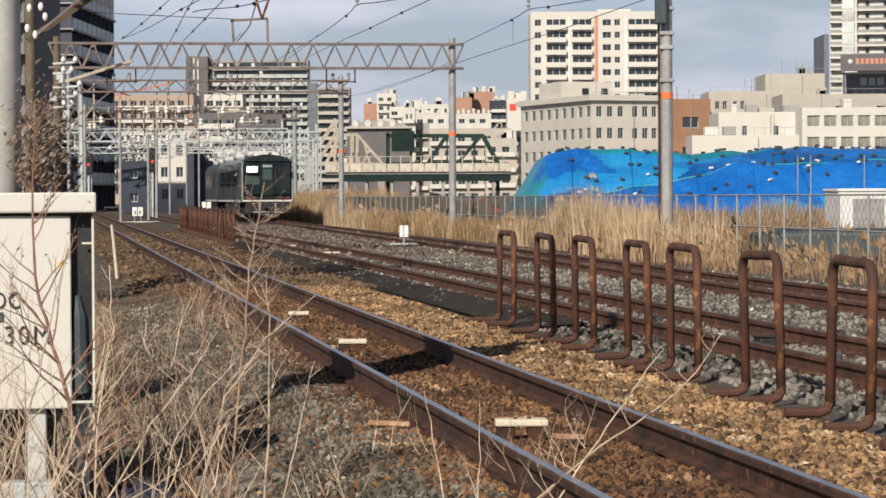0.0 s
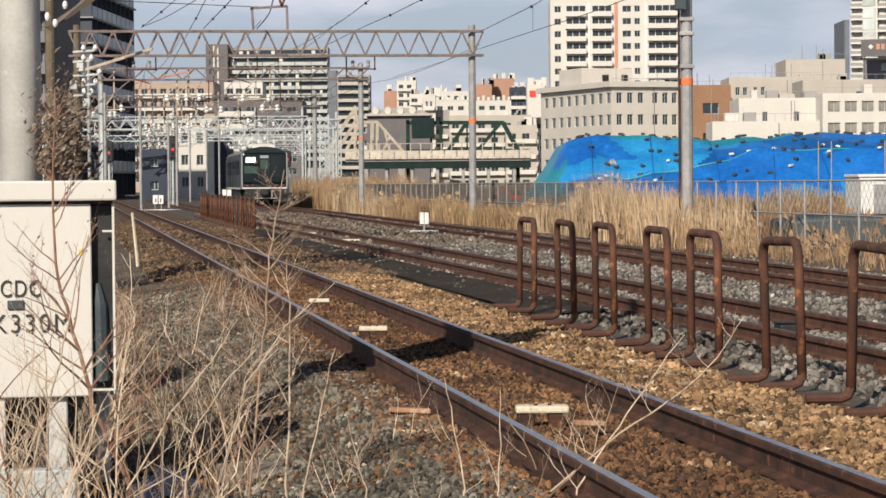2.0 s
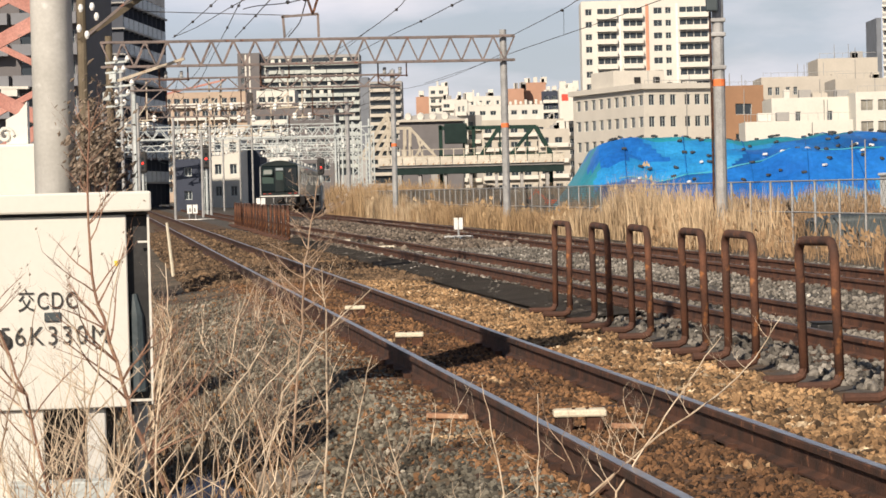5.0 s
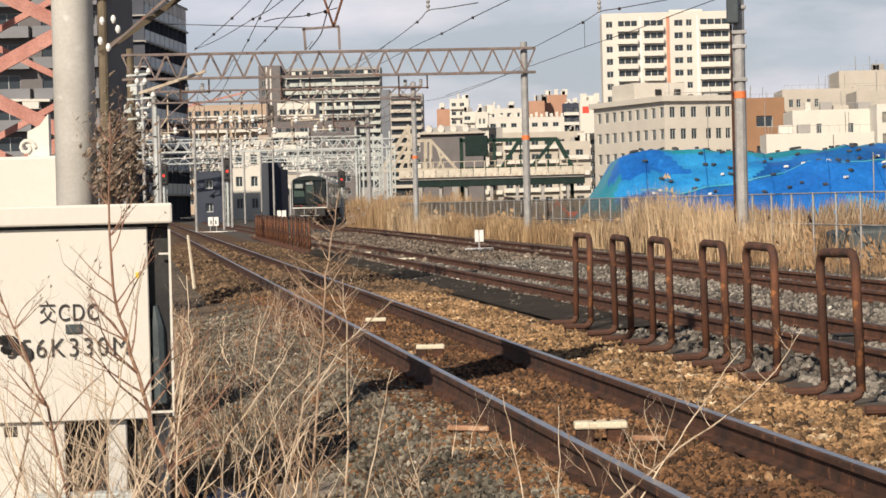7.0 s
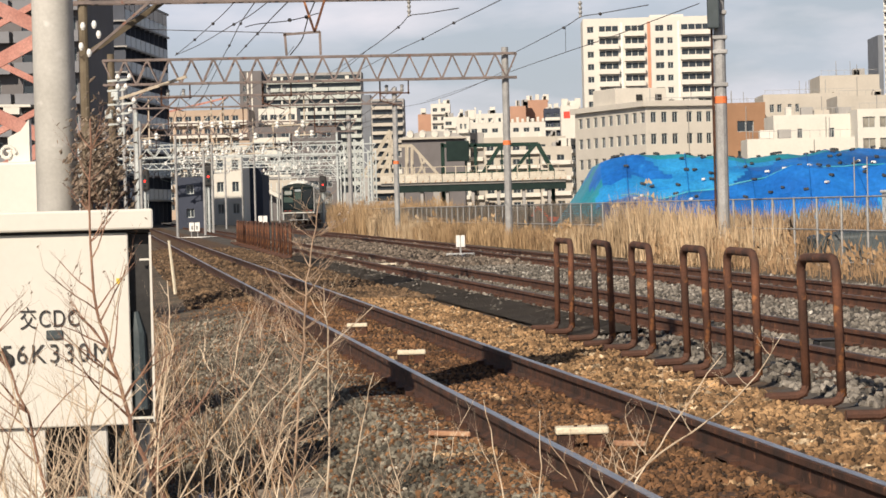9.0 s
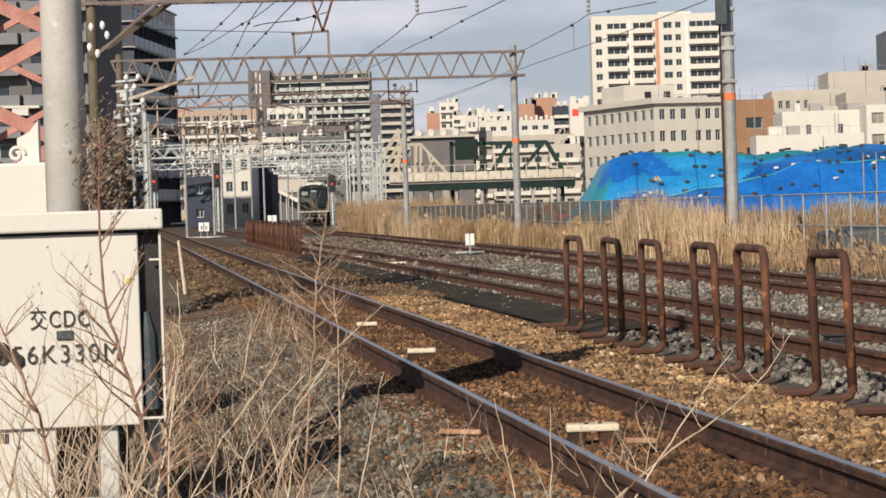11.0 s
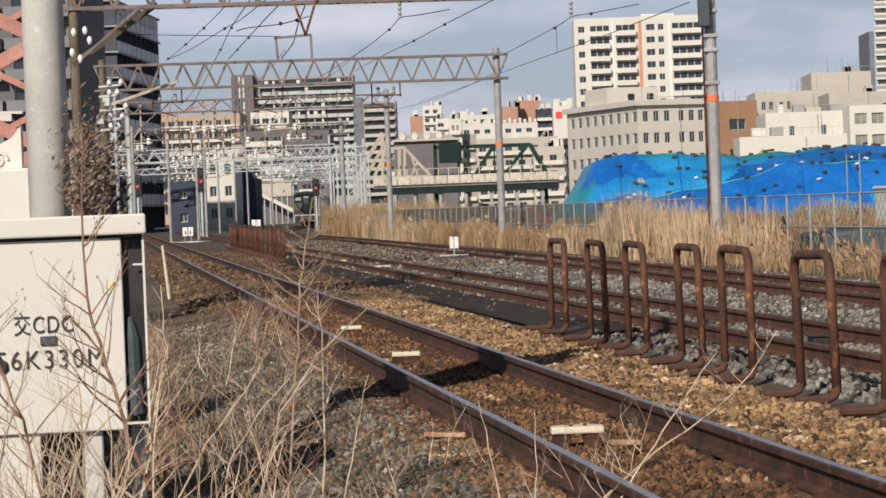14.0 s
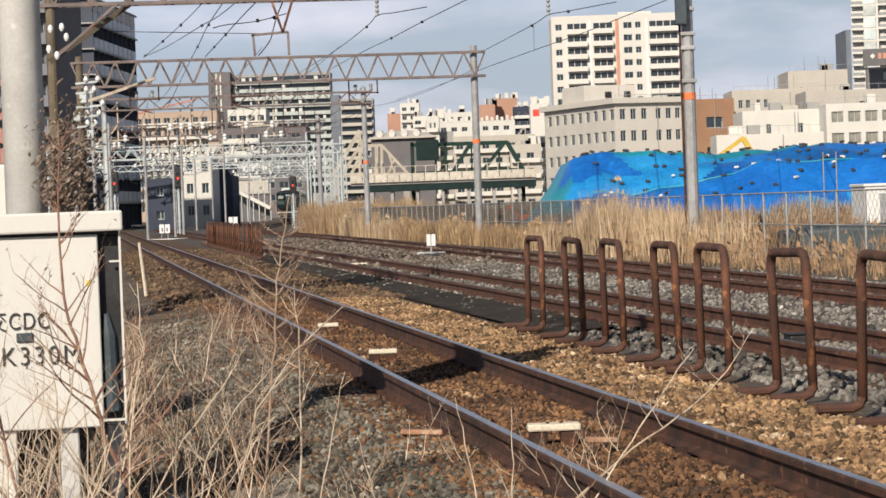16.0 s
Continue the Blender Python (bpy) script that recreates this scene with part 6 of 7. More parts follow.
# low skyline towards the middle
rnd = random.Random(77)
SKY = ((615, 665, 235, 720, GREY_WALL), (645, 700, 186, 950, TERRACOTTA), (668, 702, 168, 930, IVORY), (690, 735, 192, 900, IVORY), (714, 736, 194, 645, CREAM), (735, 800, 188, 860, CREAM), (735, 870, 205, 800, CREAM), (808, 836, 176, 900, TERRACOTTA), (832, 875, 166, 910, TERRACOTTA), (868, 900, 182, 840, NAVY), (898, 930, 178, 700, IVORY), (700, 760, 222, 650, GREY_WALL), (760, 905, 232, 640, BEIGE), (860, 915, 250, 600, BEIGE), (600, 640, 262, 640, SLATE_WALL))
for a, b, top, d, mat in SKY:
    w = (b - a) / 4500 * d
    x = (a - 784) / 4500 * d
    h = 1.62 + (347 - top) / 4500 * d
    n = max(2, int(w / 3.1))
    fl = max(3, int(h / 3.1))
    ob = building(x, d, w, 12, h, "mid-rise city block with rows of windows and rooftop plant", mat, fl, () if mat is TERRACOTTA else tuple((0.7 + (w - 1) / n * i, (w - 1) / n * 0.55) for i in range(n)), (), 1.35, 0.9, 0, 0, ((0.3, w - 0.6),) if a % 2 == 0 and mat is not TERRACOTTA else (), IVORY, 1.1, 0.9, roof=0.6)
    for i in range(5):
        q = rnd.uniform(0.02, 0.85) * w
        part("roof_plant", bevelled(q, q + rnd.uniform(0.5, 2.2), 3, 6, h, h + rnd.uniform(0.8, 3.0), 0.05, 1), rnd.choice((IVORY, GREY_WALL, CREAM)), ob)
    if b == 870:
        for i in range(15):
            q = 0.5 + (w - 1.6) * i / 14
            part("water_tank", bevelled(q, q + 0.85, 0.4, 1.3, h + 0.6, h + 1.7 + 0.5 * (i % 2), 0.2, 2), IVORY, ob, "white rooftop tank")
sq = thing("roof_sign", pose(17.7, 695, 0), "white rooftop board with a red square", "signboard")
part("board", bevelled(0, 4.2, 0, 0.5, 19.26, 27.58, 0.05, 1), IVORY, sq)
part("emblem", bevelled(0.6, 2.4, -0.06, 0.0, 24.81, 26.66, 0.02, 1), surf("red_emblem", (0.7, 0.06, 0.04), (0.75, 0.08, 0.05), 0.5, 4, 0), sq)
part("post", bevelled(1.6, 2.4, 0.1, 0.4, 0, 19.26, 0.02, 1), IVORY, sq)

# curved stadium-like roof with skylights
rf = thing("domed_roof_hall", pose(-22.89, 600, 0), "hall with a curved grey roof and white skylights", "hall")
bm = bmesh.new()
W = -7.43 - -22.89
secs = [(W * i / 10, 17.79 + 1.7 * math.sin(math.pi * i / 10) ** 0.7) for i in range(11)]
ra = [bm.verts.new((x, 0, z)) for x, z in secs]
rb = [bm.verts.new((x, 16, z)) for x, z in secs]
for i in range(10):
    bm.faces.new((ra[i], ra[i + 1], rb[i + 1], rb[i]))
bm.faces.new(ra[::-1] + [])
part("roof", bm, GREY_WALL, rf)
part("eave", bevelled(-0.2, W + 0.2, -0.9, 0.05, 17.53, 18.06, 0.05, 1), BEIGE, rf)
part("hall_wall", bevelled(0.3, W - 0.3, 0.1, 15.8, 0, 17.79, 0.05, 1), SLATE_WALL, rf)
for i in range(4):
    bm = bmesh.new()
    tube(bm, ((2.4 + 2.9 * i, -0.4, secs[5][1] - 0.75), (2.4 + 2.9 * i, 1.2, secs[5][1] - 0.5), (2.4 + 2.9 * i, 2.6, secs[5][1] - 0.5)), (0.8, 0.85, 0.6), 10)
    part("skylight", bm, IVORY, rf)


def excavator(x, y, z, s, yaw, material, label):
    t = thing("excavator", pose(x, y, z, 0, 0, yaw) @ Matrix.Diagonal((s, s, s, 1)), label, "excavator", "construction machines")
    part("body", bevelled(-1.2, 1.4, -1.1, 1.1, 0.95, 1.9, 0.12, 2), material, t)
    part("cab", bevelled(-1.1, 0.1, -1.0, -0.1, 1.9, 2.8, 0.1, 2), GLASS_GREEN, t, "glazed cab")
    for e in (-0.9, 0.9):
        part("crawler", bevelled(-1.6, 1.6, e - 0.25, e + 0.25, 0, 0.85, 0.3, 3), DARK, t)
    bm = bmesh.new()
    beam(bm, (-0.9, 0.4, 1.6), (-2.9, 0.4, 3.6), 0.32)
    part("boom", bm, material, t)
    bm = bmesh.new()
    beam(bm, (-2.85, 0.4, 3.65), (-4.2, 0.4, 2.0), 0.24)
    part("stick", bm, material, t)
    part("bucket", bevelled(-4.7, -3.9, 0.05, 0.75, 1.3, 2.05, 0.15, 2), DARK, t)
    return t


MACHINE_RED = surf("machine_red", (0.62, 0.09, 0.035), (0.7, 0.13, 0.05), 0.5, 2, 0, 0, (0.4, 0.08, 0.05), 20, 0.66)
MACHINE_YELLOW = surf("machine_yellow", (0.6, 0.38, 0.04), (0.68, 0.45, 0.07), 0.5, 2, 0, 0, (0.4, 0.28, 0.08), 20, 0.66)
excavator(3.6, 165, 0.1, 0.36, 10, MACHINE_RED, "red-orange excavator working behind the reeds")
DIGGER = excavator(17.6, 147, 0.3, 0.9, 0, MACHINE_YELLOW, "yellow excavator behind the covered mound")


# ---- bridges ----
CREAM_STEEL = surf("cream_steel", (0.4, 0.35, 0.28), (0.52, 0.47, 0.385), 0.65, 0.8, 0.1, 0, (0.4, 0.34, 0.27), 10, 0.66)
BLACK_STEEL = surf("blackish_green_steel", (0.006, 0.018, 0.017), (0.01, 0.026, 0.024), 0.95, 0.8, 0.1, 0, (0.03, 0.035, 0.03), 10, 0.66)
GREEN_STEEL = surf("dark_green_steel", (0.006, 0.027, 0.021), (0.012, 0.043, 0.033), 0.9, 0.8, 0.1, 0, (0.04, 0.05, 0.04), 10, 0.66)
def braced(label, steel, members, y, back):
    """A truss seen from the side: members as (part, x0, z0, x1, z1, width), repeated on a rear plane."""
    t = thing("truss_bridge", pose(0, 0, 0), label, "truss bridge", "truss bridges")
    for dy in (0.0, back):
        for n, xa, za, xb, zb, w in members:
            bm = bmesh.new()
            beam(bm, (xa, y + dy, za), (xb, y + dy, zb), w)
            part(n, bm, steel, t)
    return t


braced("cream-painted steel truss bridge beyond the reeds", CREAM_STEEL, (
    ("lower_chord", -23.4, 7.1, -10.1, 7.1, 0.45), ("diagonal", -22.99, 7.2, -18.2, 14.6, 0.38), ("diagonal", -21.4, 7.2, -17.6, 13.2, 0.32),
    ("diagonal", -19.9, 7.2, -17.5, 11.9, 0.28), ("post", -18.3, 7.2, -18.2, 14.8, 0.35), ("post", -15.5, 7.1, -15.4, 12.1, 0.4), ("post", -14.6, 7.1, -14.5, 12.1, 0.32),
    ("upper_chord", -18.2, 12.1, -14.4, 12.1, 0.35), ("end_post", -14.5, 12.1, -10.2, 7.1, 0.4), ("diagonal", -13.6, 7.1, -12.3, 9.8, 0.25), ("diagonal", -12.4, 7.1, -13.4, 10.9, 0.22)), 430, 5.0)
cream = bpy.data.objects["truss_bridge"]
for xx in (-22.6, -16.6, -10.4):
    part("pier", bevelled(xx - 0.6, xx + 0.6, 429.6, 435.4, -0.1, 6.88, 0.05, 1), GREY_WALL, cream, "grey concrete pier")
green = braced("dark green steel truss bridge beyond the reeds", GREEN_STEEL, (
    ("lower_chord", -9.3, 6.9, 9.2, 6.9, 0.5), ("upper_chord", -9.1, 11.55, 6.7, 11.45, 0.5), ("post", -9.0, 0.0, -9.0, 12.0, 0.5), ("post", -3.6, 6.9, -3.6, 11.6, 0.5),
    ("post", -5.2, 6.9, -5.2, 11.6, 0.3), ("diagonal", -2.46, 6.9, 0.6, 11.5, 0.55), ("post", 0.7, 6.9, 0.7, 11.5, 0.25), ("diagonal", 2.42, 6.9, 6.2, 11.4, 0.55), ("post", 5.2, 6.9, 5.2, 11.4, 0.28),
    ("end_post", 6.6, 11.45, 9.06, 6.85, 0.6), ("post", 9.0, 0.0, 9.0, 6.9, 0.5)), 415, 5.0)
part("portal", bevelled(-8.3, -4.6, 413.4, 413.9, 8.9, 12.2, 0.1, 1), BLACK_STEEL, green, "dark green portal panel")
dk = thing("viaduct", pose(0, 0, 0), "long viaduct with pale parapet panels and dark girders", "viaduct")
x, xe = -18.92, 10.9
dz0, dz1 = 5.5, 6.85
gm = bevelled(0, 1.9, 0, 0.3, 0, dz1 - dz0, 0.03, 1)
pm = bpy.data.meshes.new("parapet_panel")
gm.to_mesh(pm)
gm.free()
pm.materials.append(surf("stained_parapet", (0.46, 0.42, 0.35), (0.62, 0.58, 0.5), 0.8, 0.7, 0.1, 0, (0.36, 0.19, 0.1), 6, 0.6, 0.2))
while x < xe:
    piece("parapet_panel", pm, dk, pose(x, 408, dz0))
    x += 2.0
part("deck", bevelled(-18.92, xe, 408.4, 416, dz0 - 0.4, dz0, 0.05, 1), GREY_WALL, dk)
part("girder", bevelled(-16.6, xe, 408.6, 409.2, 3.99, dz0 - 0.12, 0.05, 1), BLACK_STEEL, dk, "blackish green plate girder")
for i in range(7):
    xx = -16.65 + i * 4.1
    part("pier", bevelled(xx, xx + 0.5, 409, 415, 0, 3.99, 0.05, 1), GREY_WALL, dk)
for i in range(18):
    xx = -18.4 + i * 1.65
    part("rail_post", bevelled(xx, xx + 0.16, 408.05, 408.25, dz1, dz1 + 1.1, 0.01, 1), CREAM_STEEL, dk)
part("hand_rail", bevelled(-18.4, 9.8, 408.08, 408.2, dz1 + 1.1, dz1 + 1.2, 0.01, 1), CREAM_STEEL, dk)


# ---- dry weeds in front ----
def twig(bm, p, d, length, r, depth, rnd, curl=0.18):
    pts, radii = [p.copy()], [r]
    n = 5
    for i in range(n):
        d = (d + Vector((rnd.gauss(0, curl), rnd.gauss(0, curl), rnd.gauss(0.02, curl * 0.6)))).normalized()
        p = p + d * length / n
        pts.append(p.copy())
        radii.append(r * (1 - 0.75 * (i + 1) / n))
        if depth > 0 and i > 0 and rnd.random() < 0.85:
            side = Vector((rnd.gauss(0, 1), rnd.gauss(0, 0.6), rnd.uniform(0.2, 0.9))).normalized()
            twig(bm, p, (d * 0.75 + side * 0.8).normalized(), length * rnd.uniform(0.25, 0.5), radii[-1] * 0.7, depth - 1, rnd, curl)
    tube(bm, pts, radii, 4 if depth else 3, False)


def leaf(bm, p, s, rnd):
    a = Vector((rnd.gauss(0, 1), rnd.gauss(0, 1), rnd.gauss(0, 1))).normalized()
    b = a.orthogonal().normalized()
    c = a.cross(b)
    v = [bm.verts.new(p + q) for q in (-b * s, c * s * 0.45 + a * s * 0.25, b * s, -c * s * 0.45 + a * s * 0.2)]
    bm.faces.new(v)


def weed(x, y, h, n, spread_, material, label, seed, leaves=0, depth=2, r=0.006, tilt=0.0):
    rnd = random.Random(seed)
    t = thing("dry_weed", pose(x, y, level(x, y) - 0.02), label, "weed", "dry weeds")
    bm = bmesh.new()
    for i in range(n):
        d = Vector((rnd.gauss(tilt, spread_), rnd.gauss(0, spread_), 1)).normalized()
        twig(bm, Vector((rnd.gauss(0, 0.04), rnd.gauss(0, 0.04), 0)), d, h * rnd.uniform(0.6, 1.0), r * rnd.uniform(0.7, 1.2), depth, rnd, 0.17)
    tips = [v.co.copy() for v in bm.verts if v.co.z > h * 0.45]
    part("stem_growth", bm, material, t)
    if leaves and tips:
        lb = bmesh.new()
        for i in range(leaves):
            leaf(lb, rnd.choice(tips) + Vector((rnd.gauss(0, 0.01), rnd.gauss(0, 0.01), rnd.gauss(0, 0.01))), rnd.uniform(0.007, 0.016), rnd)
        part("foliage", lb, LEAF, t, "shrivelled brown leaves")
    return t


def stem_plant(points, r, material, label, seed, shoots, reach, leaves=0, up=0.5):
    """A plant grown along one main stem, with shoots from its upper part."""
    rnd = random.Random(seed)
    pts = [Vector(p) for p in points]
    base = Vector((pts[0].x, pts[0].y, level(pts[0].x, pts[0].y)))
    t = thing("dry_weed", pose(*base), label, "weed", "dry weeds")
    pts = [base - Vector((0, 0, 0.03))] + pts
    fine = []
    for p, q in zip(pts, pts[1:]):
        fine += [p.lerp(q, k / 4) + Vector((rnd.gauss(0, 0.004), rnd.gauss(0, 0.004), 0)) for k in range(4)]
    fine.append(pts[-1])
    fine = [p - base for p in fine]
    bm = bmesh.new()
    n = len(fine)
    tube(bm, fine, [r * (1 - 0.72 * i / (n - 1)) for i in range(n)], 6, False)
    part("main_stem", bm, material, t)
    tips = []
    for s in range(shoots):
        bm = bmesh.new()
        i = rnd.randint(n // 4, n - 2)
        side = rnd.choice((-1, 1))
        d = Vector((side * rnd.uniform(0.4, 1.0), rnd.gauss(0, 0.35), up + rnd.uniform(0, 0.6))).normalized()
        f = 1 - i / n
        twig(bm, fine[i], d, reach * (0.35 + f) * rnd.uniform(0.6, 1.1), r * 0.42 * (0.5 + f), 2, rnd, 0.14)
        tips += [v.co.copy() for v in bm.verts]
        part("shoot", bm, material, t)
    if leaves:
        lb = bmesh.new()
        for i in range(leaves):
            leaf(lb, rnd.choice(tips), rnd.uniform(0.006, 0.014), rnd)
        part("foliage", lb, LEAF, t, "shrivelled brown leaves")


SAP = "tall reddish sapling with bare twigs before the cabinet"
TALL = "tall dry branching weed with shrivelled tips on the verge"
ARCH = "bare pale twig arching over the near rail"
stem_plant(((-1.63, 12.3, 0.16), (-1.80, 12.3, 0.54), (-1.89, 12.3, 0.91), (-1.97, 12.3, 1.16), (-1.99, 12.3, 1.49), (-1.97, 12.3, 2.09)), 0.015, STEM_RED, SAP, 301, 30, 0.52, 130, 0.6)
stem_plant(((-2.16, 12, 0.20), (-2.26, 12, 0.69), (-2.40, 12, 1.06), (-2.49, 12, 1.28)), 0.011, STEM_RED, SAP, 302, 17, 0.46, 60, 0.6)
stem_plant(((-2.04, 11.8, 0.22), (-1.91, 11.8, 0.70), (-1.82, 11.8, 1.07), (-1.74, 11.8, 1.39)), 0.008, STEM, TALL, 303, 9, 0.35)
stem_plant(((-1.06, 12.4, 0.10), (-0.98, 12.4, 0.87), (-0.95, 12.4, 1.20), (-0.91, 12.4, 1.48), (-0.87, 12.4, 1.69)), 0.0085, STEM_MID, TALL, 304, 48, 0.34, 130, 0.3)
stem_plant(((-0.91, 12.9, 0.09), (-0.89, 12.9, 0.61), (-0.89, 12.9, 1.01), (-0.90, 12.9, 1.24)), 0.008, STEM, TALL, 305, 12, 0.35, 0)
stem_plant(((-1.17, 12, 0.20), (-1.03, 12, 0.68), (-0.84, 12, 0.95), (-0.60, 12, 1.16)), 0.007, STEM, TALL, 306, 9, 0.35, 0)
stem_plant(((-0.78, 12.2, 0.15), (-0.70, 12.2, 0.50), (-0.62, 12.2, 0.83)), 0.006, STEM, TALL, 307, 5, 0.25, 0)
stem_plant(((0.37, 11.6, 0.19), (0.71, 11.6, 0.47), (0.99, 11.6, 0.65), (1.16, 11.6, 0.81), (1.28, 11.6, 1.00)), 0.0065, STEM, ARCH, 308, 6, 0.25, 0)
stem_plant(((0.50, 11.4, 0.24), (0.69, 11.4, 0.52), (0.85, 11.4, 0.75), (0.99, 11.4, 0.93)), 0.006, STEM, ARCH, 309, 7, 0.25, 0)
stem_plant(((-0.00, 11.5, 0.23), (-0.04, 11.5, 0.46), (-0.09, 11.5, 0.74)), 0.0055, STEM, ARCH, 310, 3, 0.14, 0)
stem_plant(((0.15, 11.4, 0.24), (0.16, 11.4, 0.44), (0.16, 11.4, 0.69)), 0.005, STEM, ARCH, 311, 4, 0.18, 0)
stem_plant(((-0.46, 11.7, 0.21), (-0.51, 11.7, 0.39), (-0.55, 11.7, 0.57)), 0.005, STEM, ARCH, 312, 4, 0.16, 0)
PALE = "pale leaning dry weed stem before the cabinet"
stem_plant(((-2.20, 11.9, 0.16), (-2.22, 11.9, 0.53), (-2.35, 11.9, 0.98), (-2.39, 11.9, 1.12)), 0.0075, STEM, PALE, 321, 10, 0.3, 0)
stem_plant(((-1.99, 12, 0.14), (-1.97, 12, 0.52), (-1.98, 12, 0.79), (-2.02, 12, 1.06)), 0.0075, STEM, PALE, 322, 9, 0.26, 0)
stem_plant(((-2.10, 11.8, 0.20), (-1.97, 11.8, 0.54), (-1.81, 11.8, 0.70), (-1.67, 11.8, 0.83)), 0.007, STEM, PALE, 323, 8, 0.24, 0)
stem_plant(((-1.67, 12.1, 0.16), (-1.64, 12.1, 0.65), (-1.58, 12.1, 1.00), (-1.59, 12.1, 1.30)), 0.0065, STEM, PALE, 324, 8, 0.24, 0)
stem_plant(((-1.63, 12.2, 0.15), (-1.41, 12.2, 0.53), (-1.22, 12.2, 0.77), (-1.09, 12.2, 0.97)), 0.007, STEM, PALE, 325, 9, 0.26, 0)
stem_plant(((-1.33, 12, 0.14), (-1.29, 12, 0.44), (-1.14, 12, 0.68), (-0.98, 12, 0.84)), 0.0065, STEM, PALE, 326, 8, 0.24, 0)
stem_plant(((-2.43, 11.9, 0.16), (-2.35, 11.9, 0.53), (-2.24, 11.9, 0.86), (-2.18, 11.9, 1.12)), 0.007, STEM_MID, PALE, 327, 10, 0.28, 0)
stem_plant(((-1.74, 11.7, 0.18), (-1.83, 11.7, 0.48), (-1.99, 11.7, 0.74)), 0.006, STEM, PALE, 328, 8, 0.22, 0)
stem_plant(((-2.19, 11.6, 0.20), (-2.06, 11.6, 0.46), (-1.98, 11.6, 0.75), (-1.96, 11.6, 0.98)), 0.006, STEM, PALE, 329, 9, 0.24, 0)
rnd = random.Random(909)
for i in range(34):
    y = 11.4 + 13 * rnd.random() ** 1.2
    px = rnd.uniform(-0.16, -0.085) if i % 4 else rnd.uniform(-0.18, -0.04)
    h = rnd.uniform(0.6, 1.15) * (1.0 if px < -0.1 else 0.62)
    weed(px * y, y, h, rnd.randint(2, 3), 0.26, STEM if rnd.random() < 0.62 else STEM_MID, "tangled dry weed stems on the gravel verge", 200 + i, 0, 2, rnd.uniform(0.0042, 0.0085), rnd.gauss(0.26, 0.26))

for i in range(48):
    y = rnd.uniform(14.6, 30)
    px = rnd.uniform(-0.14, -0.08)
    weed(px * y, y, rnd.uniform(0.6, 1.15) * (1 if px < -0.105 else 0.7), 3, 0.24, STEM_RED if rnd.random() < 0.55 else STEM, "fine tangled brown brush on the gravel verge", 400 + i, 0, 2, rnd.uniform(0.003, 0.0048), rnd.gauss(0.1, 0.2))

for i in range(21):
    y = rnd.uniform(10.6, 13.0)
    px = rnd.uniform(-0.2, -0.125)
    weed(px * y, y, rnd.uniform(0.7, 1.35), 2, 0.24, STEM if rnd.random() < 0.7 else STEM_MID, "pale dry weed stems before the cabinet", 500 + i, 0, 2, rnd.uniform(0.006, 0.0095), rnd.gauss(0.1, 0.3))
for i in range(18):
    y = rnd.uniform(11.2, 14.5)
    px = rnd.uniform(-0.09, 0.06)
    weed(px * y, y, rnd.uniform(0.25, 0.6), 2, 0.3, STEM if rnd.random() < 0.7 else STEM_MID, "low bare twigs on the gravel verge", 540 + i, 0, 2, rnd.uniform(0.003, 0.005), rnd.gauss(0.05, 0.3))

# withered creeper on the pole
t = thing("withered_creeper", pose(0, 0, 0), "withered leafy creeper clinging beside the concrete pole", "creeper")
rnd = random.Random(61)
bm, lb = bmesh.new(), bmesh.new()
for i in range(9):
    p = Vector((-2.4 + rnd.uniform(-0.08, 0.08), 15.15 + rnd.uniform(-0.06, 0.06), 1.45))
    twig(bm, p, Vector((rnd.gauss(0.05, 0.15), rnd.gauss(0, 0.1), 1)).normalized(), rnd.uniform(0.35, 0.7), 0.008, 2, rnd, 0.2)
tips = [v.co.copy() for v in bm.verts if 1.7 < v.co.z < 2.2 and abs(v.co.x + 2.36) < 0.16]
for i in range(1500):
    leaf(lb, (rnd.choice(tips) if i % 2 else Vector((-2.37 + rnd.gauss(0, 0.085), 15.15 + rnd.gauss(0, 0.06), 1.96 + rnd.gauss(0, 0.14)))) + Vector((rnd.gauss(0, 0.02), rnd.gauss(0, 0.03), rnd.gauss(0, 0.02))), rnd.uniform(0.013, 0.028), rnd)
part("stem_growth", bm, STEM_RED, t)
part("foliage", lb, LEAF, t, "shrivelled brown leaves")
bm = bmesh.new()
tube(bm, ((-2.4, 15.2, -0.35), (-2.42, 15.17, 0.8), (-2.42, 15.15, 1.5)), (0.02, 0.016, 0.012), 6)
part("trunk", bm, STEM_RED, t)

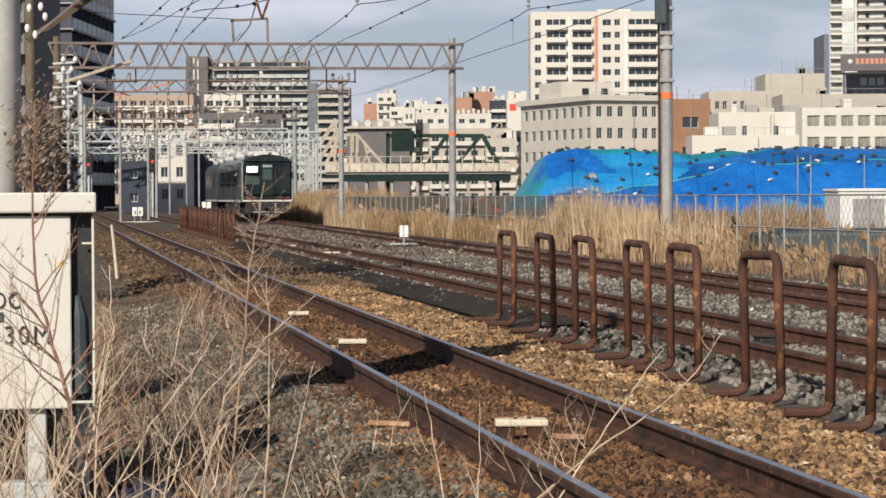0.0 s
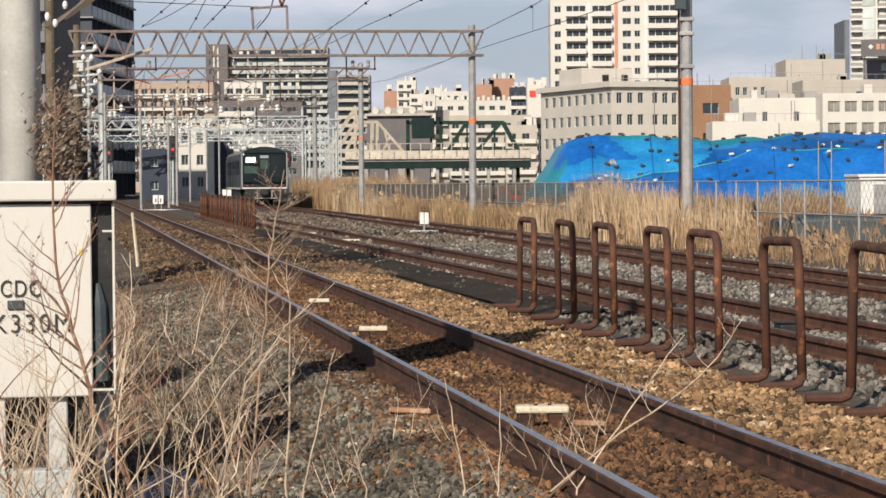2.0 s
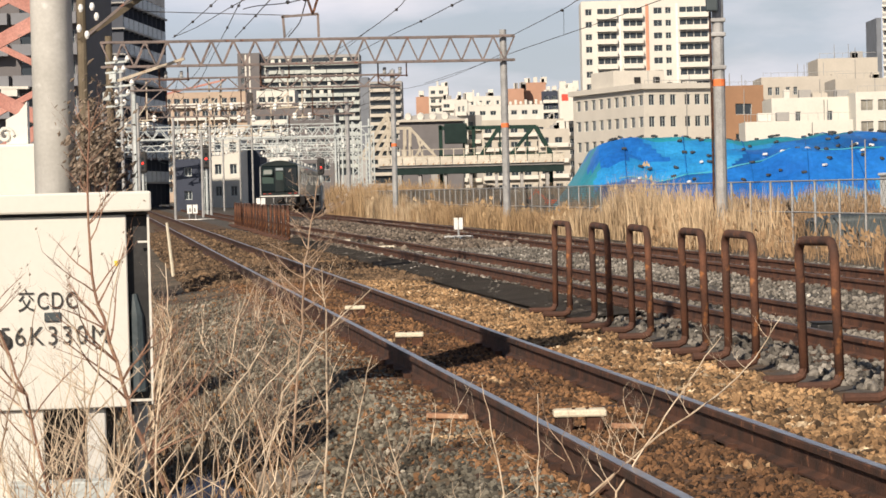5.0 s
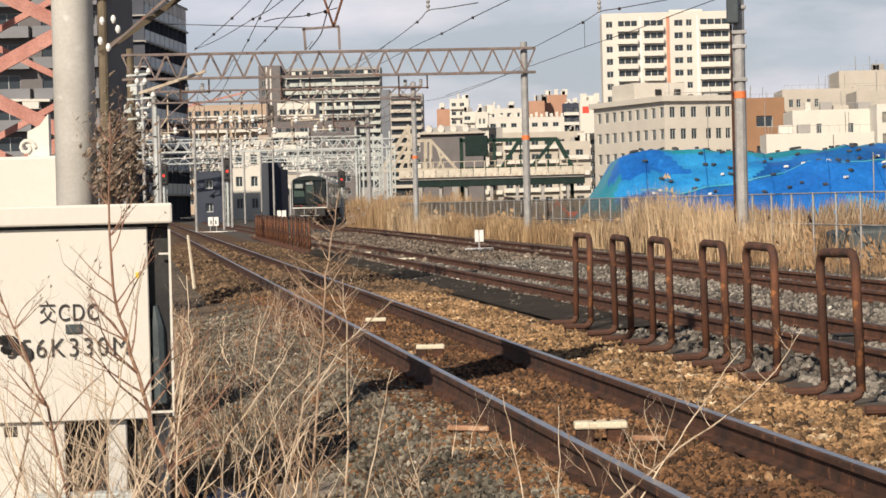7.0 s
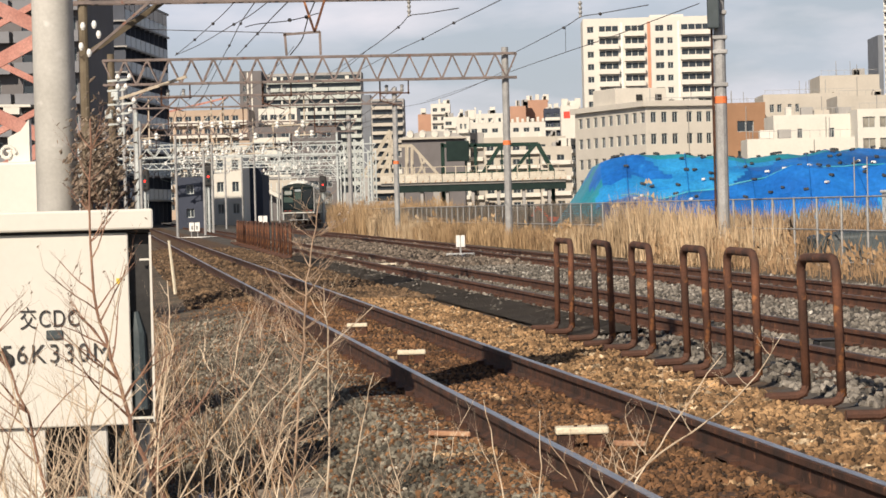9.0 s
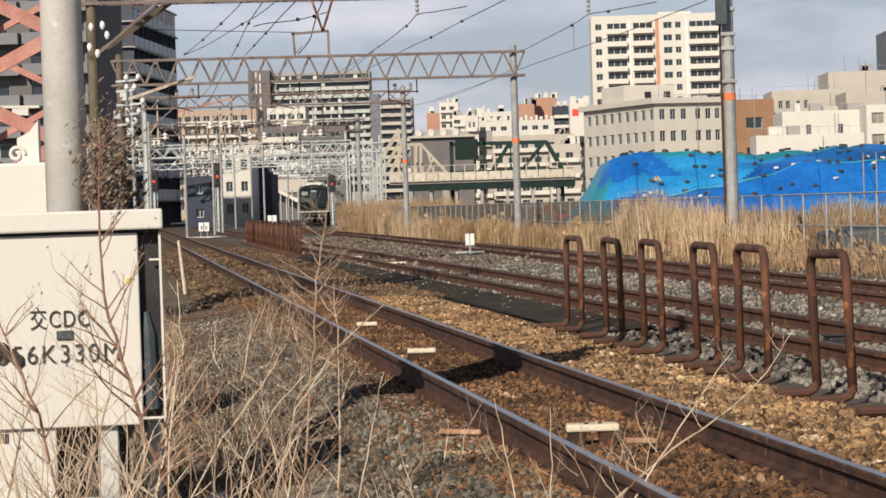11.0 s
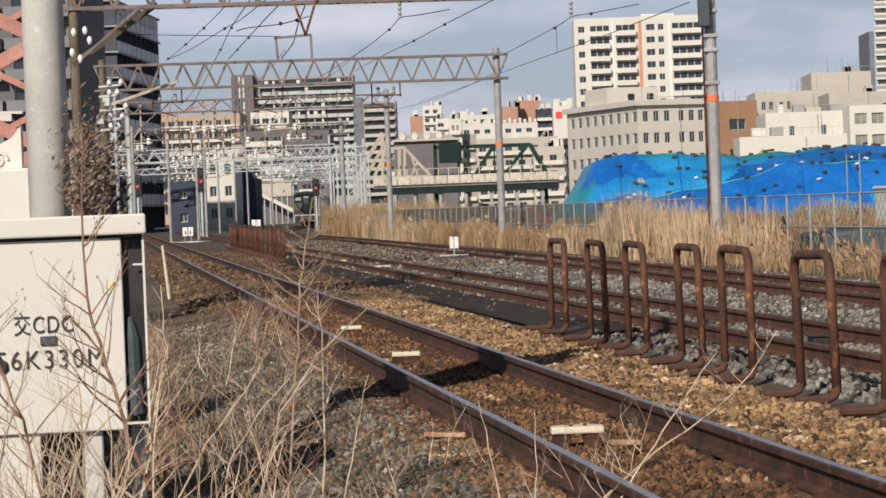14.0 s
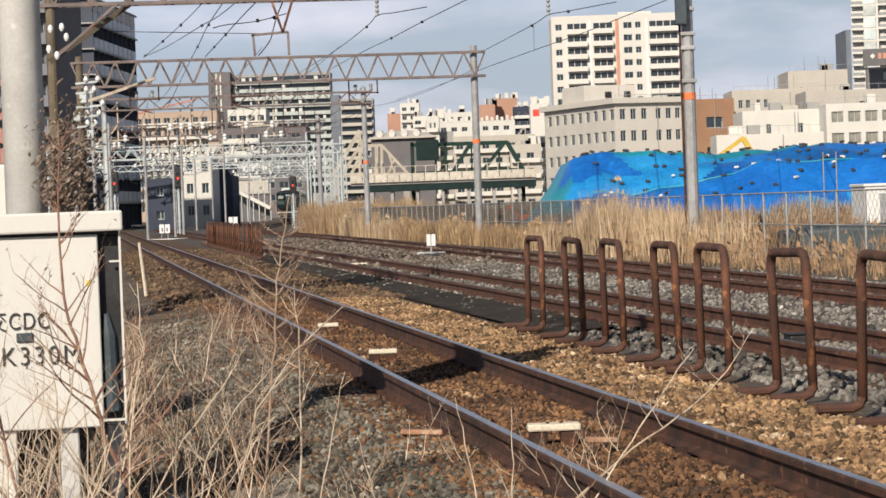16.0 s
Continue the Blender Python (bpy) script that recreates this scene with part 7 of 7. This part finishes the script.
# crumpled dark sheet beside the cabinet
bm = bmesh.new()
bmesh.ops.create_grid(bm, x_segments=16, y_segments=18, size=0.5)
for v in bm.verts:
    fall = max(0.0, 1 - 1.7 * v.co.length)
    v.co = Vector((v.co.x * 0.42, v.co.y * 0.9, 0.02 + fall * (0.13 + 0.1 * abs(noise.noise(v.co * 6))) + 0.035 * noise.noise(v.co * 13)))
bmesh.ops.solidify(bm, geom=bm.faces[:], thickness=0.004)
sh = part("crumpled_sheet", bm, surf("navy_plastic_sheet", (0.016, 0.022, 0.045), (0.04, 0.055, 0.1), 0.4, 6, 0.3, 0, (0.12, 0.15, 0.22), 30, 0.62))
sh.matrix_basis = pose(-1.74, 14.75, level(-1.74, 14.75), 0, 0, 14)
tagged(sh, "crumpled navy plastic sheet lying beside the cabinet", "sheet")

# concrete slab and odds on the verge
sl = part("concrete_slab", bevelled(-0.2, 0.2, -0.24, 0.24, -0.06, 0.035, 0.02), surf("dirty_concrete", (0.2, 0.165, 0.13), (0.31, 0.265, 0.215), 0.9, 3, 0.3, 0, (0.14, 0.11, 0.085), 40, 0.6))
sl.matrix_basis = pose(-1.2, 14.5, level(-1.2, 14.5) + 0.02, 2, 1, 12)
tagged(sl, "weathered concrete slab lying among the weeds", "slab")


# ---- what moves ----
PATH_Y = [100 + 0.5 * i for i in range(700)]
PATH_S = [0.0]
for a, b in zip(PATH_Y, PATH_Y[1:]):
    PATH_S.append(PATH_S[-1] + math.hypot(b - a, x_track(3, b) - x_track(3, a)))


def on_track(s):
    i = max(1, next((j for j, q in enumerate(PATH_S) if q >= s), len(PATH_S) - 1))
    f = (s - PATH_S[i - 1]) / (PATH_S[i] - PATH_S[i - 1])
    y = PATH_Y[i - 1] + f * 0.5
    return Vector((x_track(3, y), y, 0.35))


def car_pose(s):
    a, b = on_track(s - 6.8), on_track(s + 6.8)
    c, d = (a + b) / 2, b - a
    return pose(c.x, c.y, 0.35, 0, 0, math.degrees(math.atan2(-d.x, d.y)))


def motions():
    x, y, z = DIGGER.location
    walk(DIGGER, [(0, pose(x, y, z, 0, 0, 70)), (10.8, pose(x, y, z, 0, 0, 70)), (13, pose(x, y, z, 0, 8, 40)), (15, pose(x, y, z + 0.5, 0, 14, 10)), (16, pose(x, y, z + 0.7, 0, 16, 0))])
    for i, c in enumerate(CARS):
        rows = []
        for j in range(33):
            t = 0.5 * j
            tail = 139 + 8.2 * t + 0.07 * t * t
            s = (tail - 100) * 1.008
            rows.append((t, car_pose(s + 9.9 + 20.1 * i)))
        walk(c, rows)


motions()
